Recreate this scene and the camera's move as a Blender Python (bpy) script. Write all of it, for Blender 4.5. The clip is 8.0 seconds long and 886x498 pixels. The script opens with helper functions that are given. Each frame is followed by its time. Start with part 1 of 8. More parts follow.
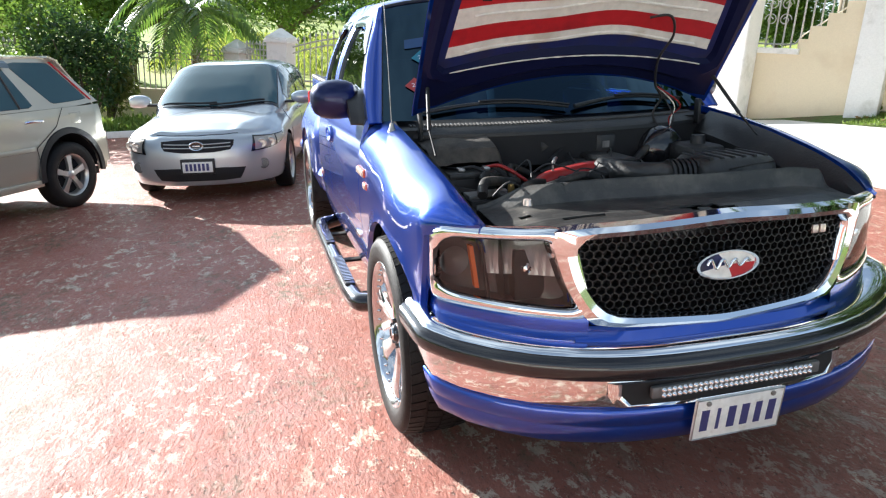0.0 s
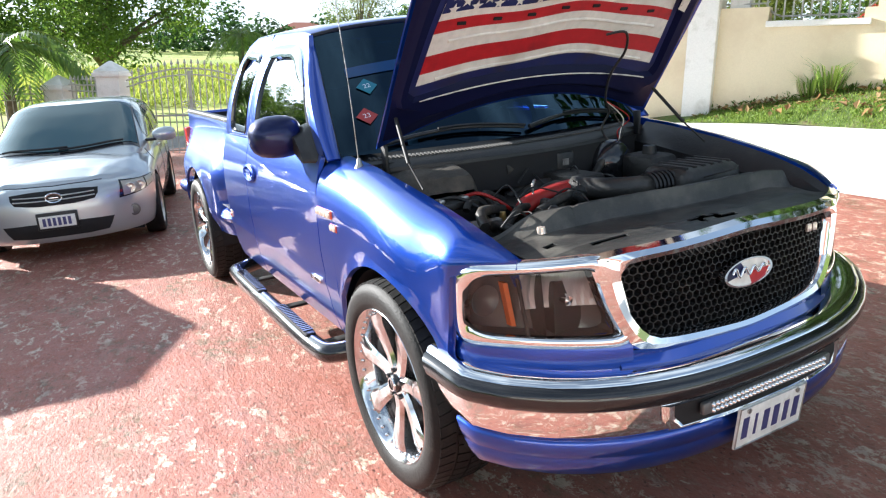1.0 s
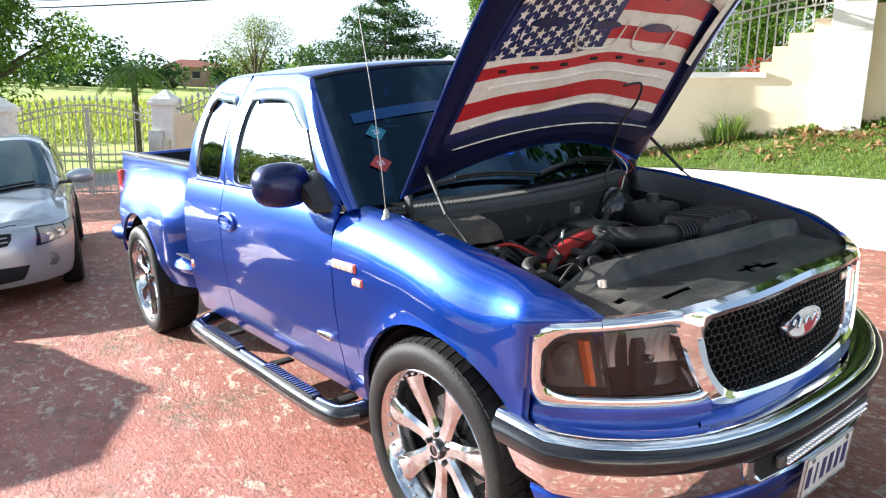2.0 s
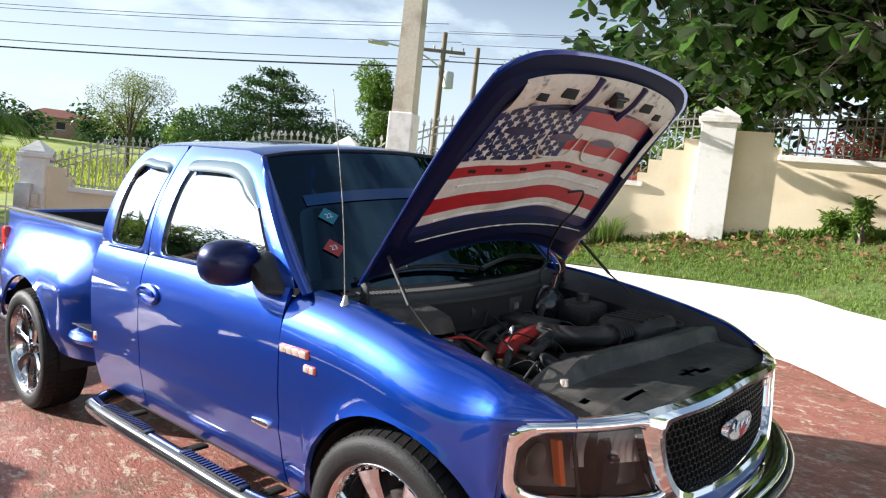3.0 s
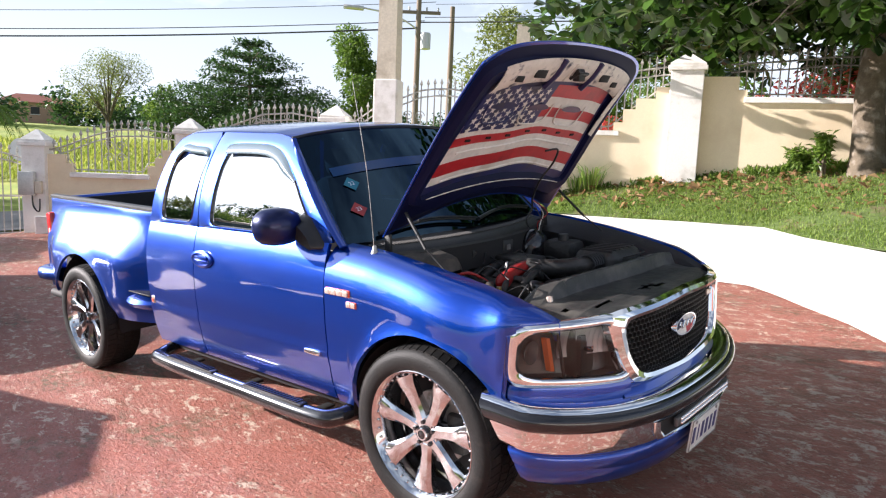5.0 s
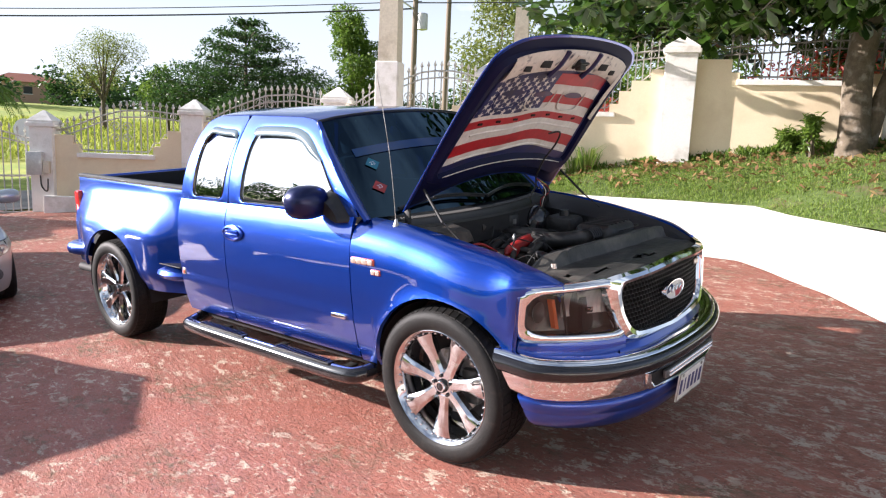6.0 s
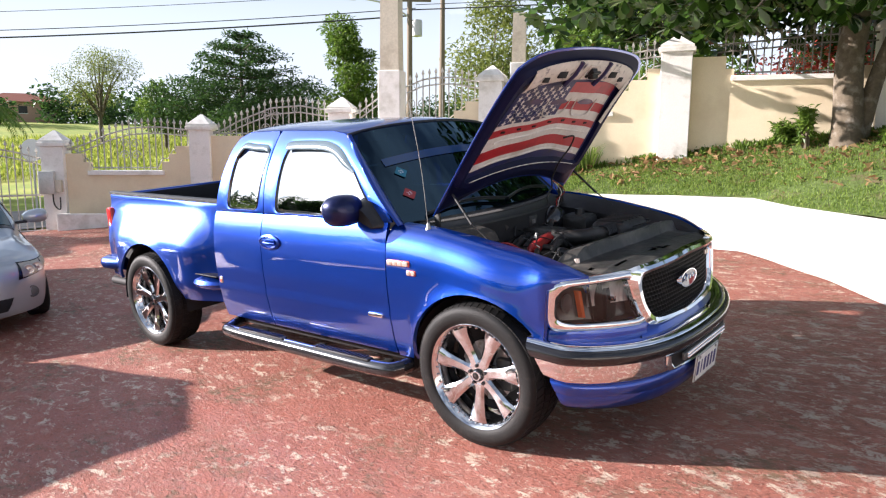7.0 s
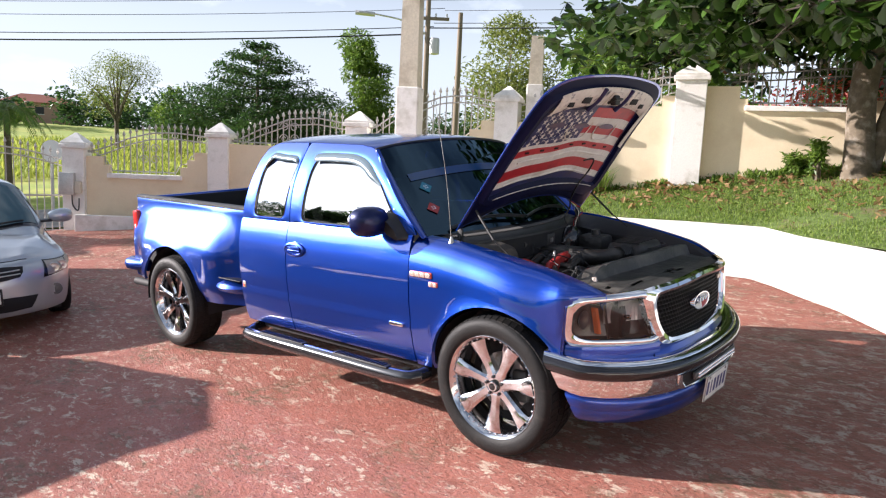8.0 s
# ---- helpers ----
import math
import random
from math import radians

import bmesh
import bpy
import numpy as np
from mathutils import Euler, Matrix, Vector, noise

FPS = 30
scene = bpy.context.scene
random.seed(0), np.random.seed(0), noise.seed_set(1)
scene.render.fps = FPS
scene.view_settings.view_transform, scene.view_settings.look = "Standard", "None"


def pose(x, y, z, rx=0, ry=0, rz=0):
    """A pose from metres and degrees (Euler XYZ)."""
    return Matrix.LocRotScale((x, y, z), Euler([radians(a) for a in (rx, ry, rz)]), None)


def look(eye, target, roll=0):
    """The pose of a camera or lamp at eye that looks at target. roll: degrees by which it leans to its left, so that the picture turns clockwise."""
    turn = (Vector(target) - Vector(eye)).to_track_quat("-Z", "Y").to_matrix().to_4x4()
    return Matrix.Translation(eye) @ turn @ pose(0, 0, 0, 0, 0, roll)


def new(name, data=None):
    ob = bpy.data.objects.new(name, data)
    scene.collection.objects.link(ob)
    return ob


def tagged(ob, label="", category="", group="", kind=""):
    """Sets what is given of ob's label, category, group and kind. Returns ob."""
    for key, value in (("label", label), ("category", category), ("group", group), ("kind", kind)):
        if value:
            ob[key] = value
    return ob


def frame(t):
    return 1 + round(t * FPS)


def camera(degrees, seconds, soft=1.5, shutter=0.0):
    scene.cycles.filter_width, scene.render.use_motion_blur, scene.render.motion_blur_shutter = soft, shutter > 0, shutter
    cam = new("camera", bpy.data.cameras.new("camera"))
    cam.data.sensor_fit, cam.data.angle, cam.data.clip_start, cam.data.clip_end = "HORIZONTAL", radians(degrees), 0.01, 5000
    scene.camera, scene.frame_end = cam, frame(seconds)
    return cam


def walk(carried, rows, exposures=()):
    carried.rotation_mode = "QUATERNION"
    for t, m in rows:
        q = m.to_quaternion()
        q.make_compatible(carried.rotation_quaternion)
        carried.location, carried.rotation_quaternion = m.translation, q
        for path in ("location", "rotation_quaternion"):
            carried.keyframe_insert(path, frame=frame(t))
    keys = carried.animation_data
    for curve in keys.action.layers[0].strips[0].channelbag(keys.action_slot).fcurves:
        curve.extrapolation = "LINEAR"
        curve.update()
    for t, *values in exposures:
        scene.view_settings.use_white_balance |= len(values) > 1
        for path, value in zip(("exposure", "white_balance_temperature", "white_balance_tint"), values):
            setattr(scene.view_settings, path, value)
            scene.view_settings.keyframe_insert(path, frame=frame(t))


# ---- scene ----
cam = camera(64.3, 8.0, 1.2)
PATH = [
    (0, (2.592, -1.533, 1.5), (0.752, -0.997, 0.929), 2.9),
    (0.5, (2.391, -1.812, 1.51), (0.661, -0.991, 0.934), 1.1),
    (1, (2.214, -1.996, 1.512), (0.526, -1.053, 1.001), -0.0),
    (1.2, (2.096, -2.061, 1.51), (0.429, -1.055, 1.053), 0.3),
    (2.3, (1.726, -2.464, 1.535), (0.243, -1.171, 1.176), 1.3),
    (2.5, (1.669, -2.503, 1.537), (0.231, -1.144, 1.241), 1.7),
    (3, (1.589, -2.637, 1.558), (0.26, -1.15, 1.403), 6.2),
    (3.5, (1.654, -2.891, 1.55), (0.326, -1.415, 1.304), 8.8),
    (4, (1.683, -2.962, 1.542), (0.563, -1.318, 1.338), 5.9),
    (4.2, (1.778, -2.972, 1.536), (0.701, -1.301, 1.311), 5.2),
    (4.3, (1.856, -2.989, 1.582), (0.681, -1.397, 1.291), 4.4),
    (4.5, (1.883, -3.04, 1.552), (0.644, -1.508, 1.208), 2.3),
    (5, (1.995, -3.226, 1.584), (0.706, -1.72, 1.318), 2.4),
    (5.2, (2.011, -3.338, 1.568), (0.753, -1.811, 1.277), 3.3),
    (6.3, (2.238, -3.678, 1.607), (0.943, -2.192, 1.269), 1.6),
    (6.5, (2.268, -3.764, 1.615), (0.939, -2.313, 1.253), 1.8),
    (7, (2.217, -3.923, 1.618), (0.949, -2.408, 1.308), 0.3),
    (7.5, (2.207, -4.061, 1.629), (0.938, -2.536, 1.371), 1.9),
    (8, (2.24, -4.099, 1.619), (0.954, -2.59, 1.355), 2.6),
]
walk(cam, [(t, look(eye, target, roll)) for t, eye, target, roll in PATH], [(0, 1.82, 6100, 10), (1.2, 1.94, 6100, 10), (2.5, 1.76, 6100, 11), (3.0, 1.32, 6150, 12), (3.5, 1.44, 6200, 15), (6.5, 1.49, 6350, 20), (8, 1.36, 6350, 20)])

# ---- world, sun, exposure ----
SUN_EL, SUN_AZ = radians(18.4), radians(32.9)
world = bpy.data.worlds.new("world")
scene.world = world
world.use_nodes = True
wn = world.node_tree
sky = wn.nodes.new("ShaderNodeTexSky")
sky.sky_type = "NISHITA"
sky.sun_disc = False
sky.sun_elevation = SUN_EL
sky.sun_rotation = math.atan2(-math.cos(SUN_AZ), -math.sin(SUN_AZ))
sky.air_density, sky.dust_density, sky.ozone_density = 1.0, 0.8, 1.0
# thin white cloud over the clear sky
wc = wn.nodes.new("ShaderNodeTexCoord")
wm = wn.nodes.new("ShaderNodeMapping")
wm.inputs["Scale"].default_value = (1.0, 1.0, 2.6)
cl = wn.nodes.new("ShaderNodeTexNoise")
cl.inputs["Scale"].default_value, cl.inputs["Detail"].default_value, cl.inputs["Roughness"].default_value = 2.1, 7.0, 0.58
cr = wn.nodes.new("ShaderNodeMapRange")
cr.inputs["From Min"].default_value, cr.inputs["From Max"].default_value, cr.inputs["To Max"].default_value = 0.45, 0.58, 0.95
cr.inputs["To Min"].default_value = 0.15
hz = wn.nodes.new("ShaderNodeMapRange")
hz.interpolation_type = "SMOOTHSTEP"
hz.inputs["From Min"].default_value, hz.inputs["From Max"].default_value = 0.10, 0.42
hz.inputs["To Min"].default_value, hz.inputs["To Max"].default_value = 0.72, 0.0
mx = wn.nodes.new("ShaderNodeMath")
mx.operation = "MAXIMUM"
cm = wn.nodes.new("ShaderNodeMix")
cm.data_type = "RGBA"
# clouds scatter more light the nearer they stand to the sun
sd = wn.nodes.new("ShaderNodeVectorMath")
sd.operation = "DOT_PRODUCT"
sd.inputs[1].default_value = (-math.cos(SUN_AZ) * math.cos(SUN_EL), -math.sin(SUN_AZ) * math.cos(SUN_EL), math.sin(SUN_EL))
sp = wn.nodes.new("ShaderNodeMapRange")
sp.interpolation_type = "SMOOTHSTEP"
sp.inputs["From Min"].default_value, sp.inputs["From Max"].default_value = 0.76, 1.0
sp.inputs["To Min"].default_value, sp.inputs["To Max"].default_value = 9.6, 36.0
sh = wn.nodes.new("ShaderNodeMapRange")
sh.interpolation_type = "SMOOTHSTEP"
sh.inputs["From Min"].default_value, sh.inputs["From Max"].default_value, sh.inputs["To Max"].default_value = 0.75, 0.99, 0.075
sv = wn.nodes.new("ShaderNodeMath")
sv.operation = "ADD"
# haze: the veil is brightest low over the land and thins towards the zenith
sx = wn.nodes.new("ShaderNodeSeparateXYZ")
sz = wn.nodes.new("ShaderNodeMapRange")
sz.interpolation_type = "SMOOTHSTEP"
sz.inputs["From Min"].default_value, sz.inputs["From Max"].default_value = 0.10, 0.60
sz.inputs["To Min"].default_value, sz.inputs["To Max"].default_value = 1.0, 0.60
sm = wn.nodes.new("ShaderNodeMath")
sm.operation = "MULTIPLY"
sc = wn.nodes.new("ShaderNodeVectorMath")
sc.operation = "SCALE"
sc.inputs[0].default_value = (0.87, 1.0, 1.09)
for a, b in ((wc.outputs["Generated"], sd.inputs[0]), (sd.outputs["Value"], sp.inputs["Value"]), (wc.outputs["Generated"], sx.inputs[0]), (sx.outputs["Z"], sz.inputs["Value"]), (sz.outputs["Result"], sm.inputs[0]), (sp.outputs["Result"], sm.inputs[1]), (sm.outputs[0], sc.inputs["Scale"]), (sc.outputs["Vector"], cm.inputs["B"]), (wc.outputs["Generated"], wm.inputs["Vector"]), (wm.outputs["Vector"], cl.inputs["Vector"]), (sd.outputs["Value"], sh.inputs["Value"]), (sh.outputs["Result"], sv.inputs[0]), (cl.outputs["Fac"], sv.inputs[1]), (sv.outputs[0], cr.inputs["Value"]), (sx.outputs["Z"], hz.inputs["Value"]), (hz.outputs["Result"], mx.inputs[0]), (cr.outputs["Result"], mx.inputs[1]), (mx.outputs[0], cm.inputs["Factor"]), (sky.outputs["Color"], cm.inputs["A"]), (cm.outputs["Result"], wn.nodes["Background"].inputs["Color"])):
    wn.links.new(a, b)
wn.nodes["Background"].inputs["Strength"].default_value = 0.047
sun = new("sun", bpy.data.lights.new("sun", "SUN"))
sun.data.energy, sun.data.angle, sun.data.color = 5.0, radians(0.55), (1.0, 0.94, 0.85)
travel = Vector((math.cos(SUN_AZ) * math.cos(SUN_EL), math.sin(SUN_AZ) * math.cos(SUN_EL), -math.sin(SUN_EL)))
sun.matrix_world = look((0, 0, 30), Vector((0, 0, 30)) + travel)


# ---- materials ----
def material(name, base=(0.5, 0.5, 0.5), rough=0.5, metal=0.0, coat=0.0, spots=None, amount=0.5, scale=6.0, bump=0.0,
             bump_scale=40.0, fine=0.12, spec=0.5, emit=None, vary=0.0):
    """Principled material: colour noise at two scales, optional stain colour, bump, and per-object variation."""
    m = bpy.data.materials.new(name)
    m.use_nodes = True
    t, n = m.node_tree, m.node_tree.nodes
    b = n["Principled BSDF"]
    b.inputs["Roughness"].default_value, b.inputs["Metallic"].default_value = rough, metal
    b.inputs["Coat Weight"].default_value, b.inputs["Coat Roughness"].default_value = coat, 0.03
    b.inputs["Specular IOR Level"].default_value = spec
    b.inputs["Base Color"].default_value = (*base, 1)
    co = n.new("ShaderNodeTexCoord").outputs["Object"]

    def tex(s, detail=6.0, rough_=0.6):
        k = n.new("ShaderNodeTexNoise")
        k.inputs["Scale"].default_value, k.inputs["Detail"].default_value, k.inputs["Roughness"].default_value = s, detail, rough_
        t.links.new(co, k.inputs["Vector"])
        return k.outputs["Fac"]

    def ramp(f, a, b_):
        k = n.new("ShaderNodeMapRange")
        k.inputs["From Min"].default_value, k.inputs["From Max"].default_value = a, b_
        t.links.new(f, k.inputs["Value"])
        return k.outputs["Result"]

    def mix(f, a, c, how="MIX"):
        k = n.new("ShaderNodeMix")
        k.data_type, k.blend_type = "RGBA", how
        for s, v in ((k.inputs["Factor"], f), (k.inputs["A"], a), (k.inputs["B"], c)):
            if isinstance(v, (tuple, float, int)):
                s.default_value = v if not isinstance(v, tuple) else (*v, 1)
            else:
                t.links.new(v, s)
        return k.outputs["Result"]

    col = base
    if fine:
        g = ramp(tex(bump_scale * 0.6), 0.3, 0.7)
        col = mix(g, tuple(c * (1 - fine) for c in base), tuple(min(1, c * (1 + fine)) for c in base))
    if spots:
        col = mix(ramp(tex(scale), 0.62 - 0.28 * amount, 0.74 - 0.2 * amount), col, spots)
    if vary:
        rnd = n.new("ShaderNodeObjectInfo").outputs["Random"]
        col = mix(ramp(rnd, 0.0, 1.0), mix(vary, col, (0.02, 0.02, 0.015)), mix(vary * 0.6, col, (1, 0.95, 0.8)))
    if fine or spots or vary:
        t.links.new(col, b.inputs["Base Color"])
    if bump:
        k = n.new("ShaderNodeBump")
        k.inputs["Strength"].default_value, k.inputs["Distance"].default_value = bump, 0.01
        t.links.new(tex(bump_scale), k.inputs["Height"])
        t.links.new(k.outputs["Normal"], b.inputs["Normal"])
    if emit:
        b.inputs["Emission Color"].default_value, b.inputs["Emission Strength"].default_value = (*emit[:3], 1), emit[3]
    return m


def paving_material():
    """Red stamped concrete: worn pale patches, dark moss, pits and hairline relief."""
    m = material("red_concrete", (0.33, 0.085, 0.055), 0.5, bump=0.0, fine=0)
    t, n = m.node_tree, m.node_tree.nodes
    b = n["Principled BSDF"]
    co = n.new("ShaderNodeTexCoord").outputs["Object"]

    mp = n.new("ShaderNodeMapping")
    mp.inputs["Rotation"].default_value = (0, 0, 0.35)
    mp.inputs["Scale"].default_value = (0.8, 1.3, 1.0)
    t.links.new(co, mp.inputs["Vector"])
    co = mp.outputs["Vector"]

    def noise_(s, d=8.0, r=0.65, dist=0.0):
        k = n.new("ShaderNodeTexNoise")
        for name, v in (("Scale", s), ("Detail", d), ("Roughness", r), ("Distortion", dist)):
            k.inputs[name].default_value = v
        t.links.new(co, k.inputs["Vector"])
        return k.outputs["Fac"]

    def rng(f, a, c):
        k = n.new("ShaderNodeMapRange")
        k.inputs["From Min"].default_value, k.inputs["From Max"].default_value = a, c
        t.links.new(f, k.inputs["Value"])
        return k.outputs["Result"]

    def mul(a, c, op="MULTIPLY"):
        k = n.new("ShaderNodeMath")
        k.operation = op
        for i, v in enumerate((a, c)):
            if isinstance(v, float):
                k.inputs[i].default_value = v
            else:
                t.links.new(v, k.inputs[i])
        return k.outputs[0]

    def mix(f, a, c):
        k = n.new("ShaderNodeMix")
        k.data_type = "RGBA"
        t.links.new(f, k.inputs["Factor"])
        for s, v in ((k.inputs["A"], a), (k.inputs["B"], c)):
            if isinstance(v, tuple):
                s.default_value = (*v, 1)
            else:
                t.links.new(v, s)
        return k.outputs["Result"]

    base = mix(rng(noise_(0.5), 0.35, 0.65), (0.36, 0.135, 0.100), (0.28, 0.102, 0.077))
    base = mix(mul(rng(noise_(1.7, 9, 0.72), 0.42, 0.62), 0.4), base, (0.38, 0.195, 0.145))
    base = mix(rng(noise_(30, 5), 0.35, 0.7), base, (0.42, 0.150, 0.108))
    base = mix(mul(rng(noise_(3.2, 12, 0.78, 0.3), 0.52, 0.62), 0.5), base, (0.18, 0.066, 0.048))
    big = rng(noise_(0.9, 4, 0.6), 0.38, 0.52)
    flakes = rng(noise_(8.0, 14, 0.8, 0.3), 0.545, 0.557)
    specks = rng(noise_(24.0, 9, 0.75, 0.3), 0.60, 0.625)
    worn = mul(mul(flakes, big), 0.85)
    col = mix(worn, base, (0.64, 0.54, 0.42))
    col = mix(mul(specks, 0.8), col, (0.62, 0.50, 0.38))
    pits = rng(noise_(42.0, 6, 0.7), 0.585, 0.63)
    col = mix(mul(pits, 0.85), col, (0.075, 0.035, 0.028))
    moss = mul(rng(noise_(1.3, 8, 0.7, 0.4), 0.51, 0.62), rng(noise_(14.0, 7, 0.7), 0.44, 0.56))
    col = mix(mul(moss, 0.8), col, (0.115, 0.10, 0.055))
    # a darker brown tone over the turning place before the truck
    vd = n.new("ShaderNodeVectorMath")
    vd.operation = "DISTANCE"
    vd.inputs[1].default_value = (2.6, 1.3, 0.0)
    t.links.new(n["Texture Coordinate"].outputs["Object"], vd.inputs[0])
    turn = rng(mul(vd.outputs["Value"], mul(noise_(0.8, 9, 0.7), -2.6), "ADD"), 1.5, 0.2)
    brown_tone = mul(turn, rng(noise_(9.0, 9, 0.75, 0.4), 0.36, 0.56))
    col = mix(mul(brown_tone, 0.55), col, (0.16, 0.062, 0.040))
    scuff = mul(turn, rng(noise_(6.5, 14, 0.8, 0.4), 0.545, 0.557))
    col = mix(mul(scuff, 0.75), col, (0.50, 0.43, 0.35))
    t.links.new(col, b.inputs["Base Color"])
    t.links.new(mul(mul(rng(noise_(6.0), 0.25, 0.75), 0.45), mul(rng(noise_(0.7, 3), 0.3, 0.7), 0.1), "ADD"), b.inputs["Specular IOR Level"])
    k2 = rng(noise_(4.0, 6), 0.3, 0.7)
    t.links.new(mul(mul(k2, 0.22), 0.40, "ADD"), b.inputs["Roughness"])
    k = n.new("ShaderNodeBump")
    k.inputs["Strength"].default_value, k.inputs["Distance"].default_value = 1.0, 0.03
    t.links.new(mul(mul(mul(noise_(9.0, 9, 0.75), 0.5), mul(noise_(38.0, 6, 0.7), 0.5), "ADD"), mul(pits, -0.18), "ADD"), k.inputs["Height"])
    t.links.new(k.outputs["Normal"], b.inputs["Normal"])
    return m


def leaf_material(name, base, warm, rough=0.45, thin=0.45):
    m = bpy.data.materials.new(name)
    m.use_nodes = True
    t, n = m.node_tree, m.node_tree.nodes
    b = n["Principled BSDF"]
    b.inputs["Roughness"].default_value = rough
    g = n.new("ShaderNodeNewGeometry")
    k = n.new("ShaderNodeMix")
    k.data_type = "RGBA"
    t.links.new(g.outputs["Random Per Island"], k.inputs["Factor"])
    k.inputs["A"].default_value, k.inputs["B"].default_value = (*base, 1), (*warm, 1)
    t.links.new(k.outputs["Result"], b.inputs["Base Color"])
    tr = n.new("ShaderNodeBsdfTranslucent")
    t.links.new(k.outputs["Result"], tr.inputs["Color"])
    ms = n.new("ShaderNodeMixShader")
    ms.inputs[0].default_value = thin
    t.links.new(b.outputs[0], ms.inputs[1])
    t.links.new(tr.outputs[0], ms.inputs[2])
    t.links.new(ms.outputs[0], n["Material Output"].inputs["Surface"])
    return m


def glass_material(name, tint, gloss_boost=0.0, sheen=(1.0, 1.0, 1.0)):
    """Thin tinted pane: transparent with a mirror coat by Fresnel."""
    m = bpy.data.materials.new(name)
    m.use_nodes = True
    t, n = m.node_tree, m.node_tree.nodes
    n.remove(n["Principled BSDF"])
    a, g, f, ms = (n.new("ShaderNode" + s) for s in ("BsdfTransparent", "BsdfGlossy", "Fresnel", "MixShader"))
    a.inputs["Color"].default_value = (*tint, 1)
    g.inputs["Roughness"].default_value = 0.0
    g.inputs["Color"].default_value = (*sheen, 1)
    f.inputs["IOR"].default_value = 1.5 + gloss_boost
    t.links.new(f.outputs[0], ms.inputs[0])
    t.links.new(a.outputs[0], ms.inputs[1])
    t.links.new(g.outputs[0], ms.inputs[2])
    t.links.new(ms.outputs[0], n["Material Output"].inputs["Surface"])
    return m


M_RED = paving_material()
M_APRON = material("pale_concrete", (0.72, 0.70, 0.66), 0.75, spots=(0.6, 0.57, 0.5), amount=0.25, scale=1.5, bump=0.25, bump_scale=60, fine=0.05)
M_SOIL = material("soil", (0.16, 0.11, 0.06), 0.9, spots=(0.08, 0.10, 0.03), amount=0.6, scale=3, bump=0.6, bump_scale=20)
M_FIELD = material("field_grass", (0.22, 0.29, 0.03), 0.9, spots=(0.36, 0.37, 0.06), amount=0.5, scale=0.25, bump=0.8, bump_scale=3, fine=0.3)
M_LAWN = material("lawn_ground", (0.085, 0.13, 0.028), 0.9, spots=(0.13, 0.10, 0.05), amount=0.35, scale=2.2, bump=0.6, bump_scale=30, fine=0.3)
M_ROAD = material("road", (0.20, 0.19, 0.18), 0.85, spots=(0.12, 0.12, 0.11), amount=0.4, scale=0.8, bump=0.3)
M_WALL = material("cream_wall", (0.76, 0.65, 0.46), 0.8, spots=(0.69, 0.57, 0.39), amount=0.4, scale=1.2, bump=0.25, bump_scale=90, fine=0.04)
M_PIER = material("white_pillar", (0.80, 0.78, 0.74), 0.75, spots=(0.60, 0.58, 0.52), amount=0.35, scale=2.5, bump=0.25, bump_scale=70, fine=0.05)
# white railings greyed: their backlit shade is put into the base colour
M_IRON = material("backlit_white_iron", (0.42, 0.41, 0.38), 0.5, spots=(0.30, 0.24, 0.18), amount=0.25, scale=9, fine=0.08)
M_IRON_D = material("dull_iron", (0.20, 0.19, 0.17), 0.6, spots=(0.10, 0.08, 0.06), amount=0.3, scale=9)
M_POLE = material("concrete_pole", (0.62, 0.56, 0.45), 0.85, spots=(0.42, 0.36, 0.27), amount=0.4, scale=2, bump=0.3)
M_LIMB = material("limb_bark", (0.045, 0.036, 0.026), 0.9, spots=(0.09, 0.075, 0.06), amount=0.3, scale=6, bump=0.6)
M_BARK = material("bark", (0.12, 0.095, 0.065), 0.9, spots=(0.24, 0.21, 0.17), amount=0.35, scale=5, bump=1.0, bump_scale=22, fine=0.25)
M_WOODPOLE = material("wooden_pole", (0.20, 0.16, 0.12), 0.9, bump=0.5)
M_WIRE = material("cable", (0.02, 0.02, 0.02), 0.6, fine=0)
M_LEAF = leaf_material("leaves_mid", (0.075, 0.15, 0.022), (0.17, 0.26, 0.04))
M_LEAF_D = leaf_material("leaves_dark", (0.022, 0.06, 0.018), (0.06, 0.12, 0.028))
M_LEAF_Y = leaf_material("leaves_pale", (0.13, 0.18, 0.035), (0.24, 0.27, 0.07))
M_LEAF_B = leaf_material("leaves_broad", (0.007, 0.025, 0.005), (0.06, 0.128, 0.018), 0.3, 0.27)
M_LEAF_R = leaf_material("red_flowers", (0.45, 0.06, 0.05), (0.62, 0.13, 0.09))
M_GRASS = leaf_material("grass_blades", (0.10, 0.19, 0.028), (0.26, 0.35, 0.065), 0.6)
M_GRASS_Y = leaf_material("field_blades", (0.15, 0.23, 0.03), (0.42, 0.44, 0.08), 0.7)
M_DRY = leaf_material("dry_leaves", (0.20, 0.10, 0.045), (0.46, 0.31, 0.15), 0.8)
M_ROOF = material("red_roof", (0.34, 0.12, 0.08), 0.85, fine=0.2)
M_PINK = material("pink_house_wall", (0.55, 0.34, 0.26), 0.85, fine=0.1)
M_DARK = material("dark_opening", (0.02, 0.02, 0.025), 0.4, fine=0)
M_GREYMETAL = material("grey_box_metal", (0.55, 0.55, 0.53), 0.45, metal=0.4)
M_WHITE = material("white_paint", (0.8, 0.8, 0.78), 0.5, fine=0.03)


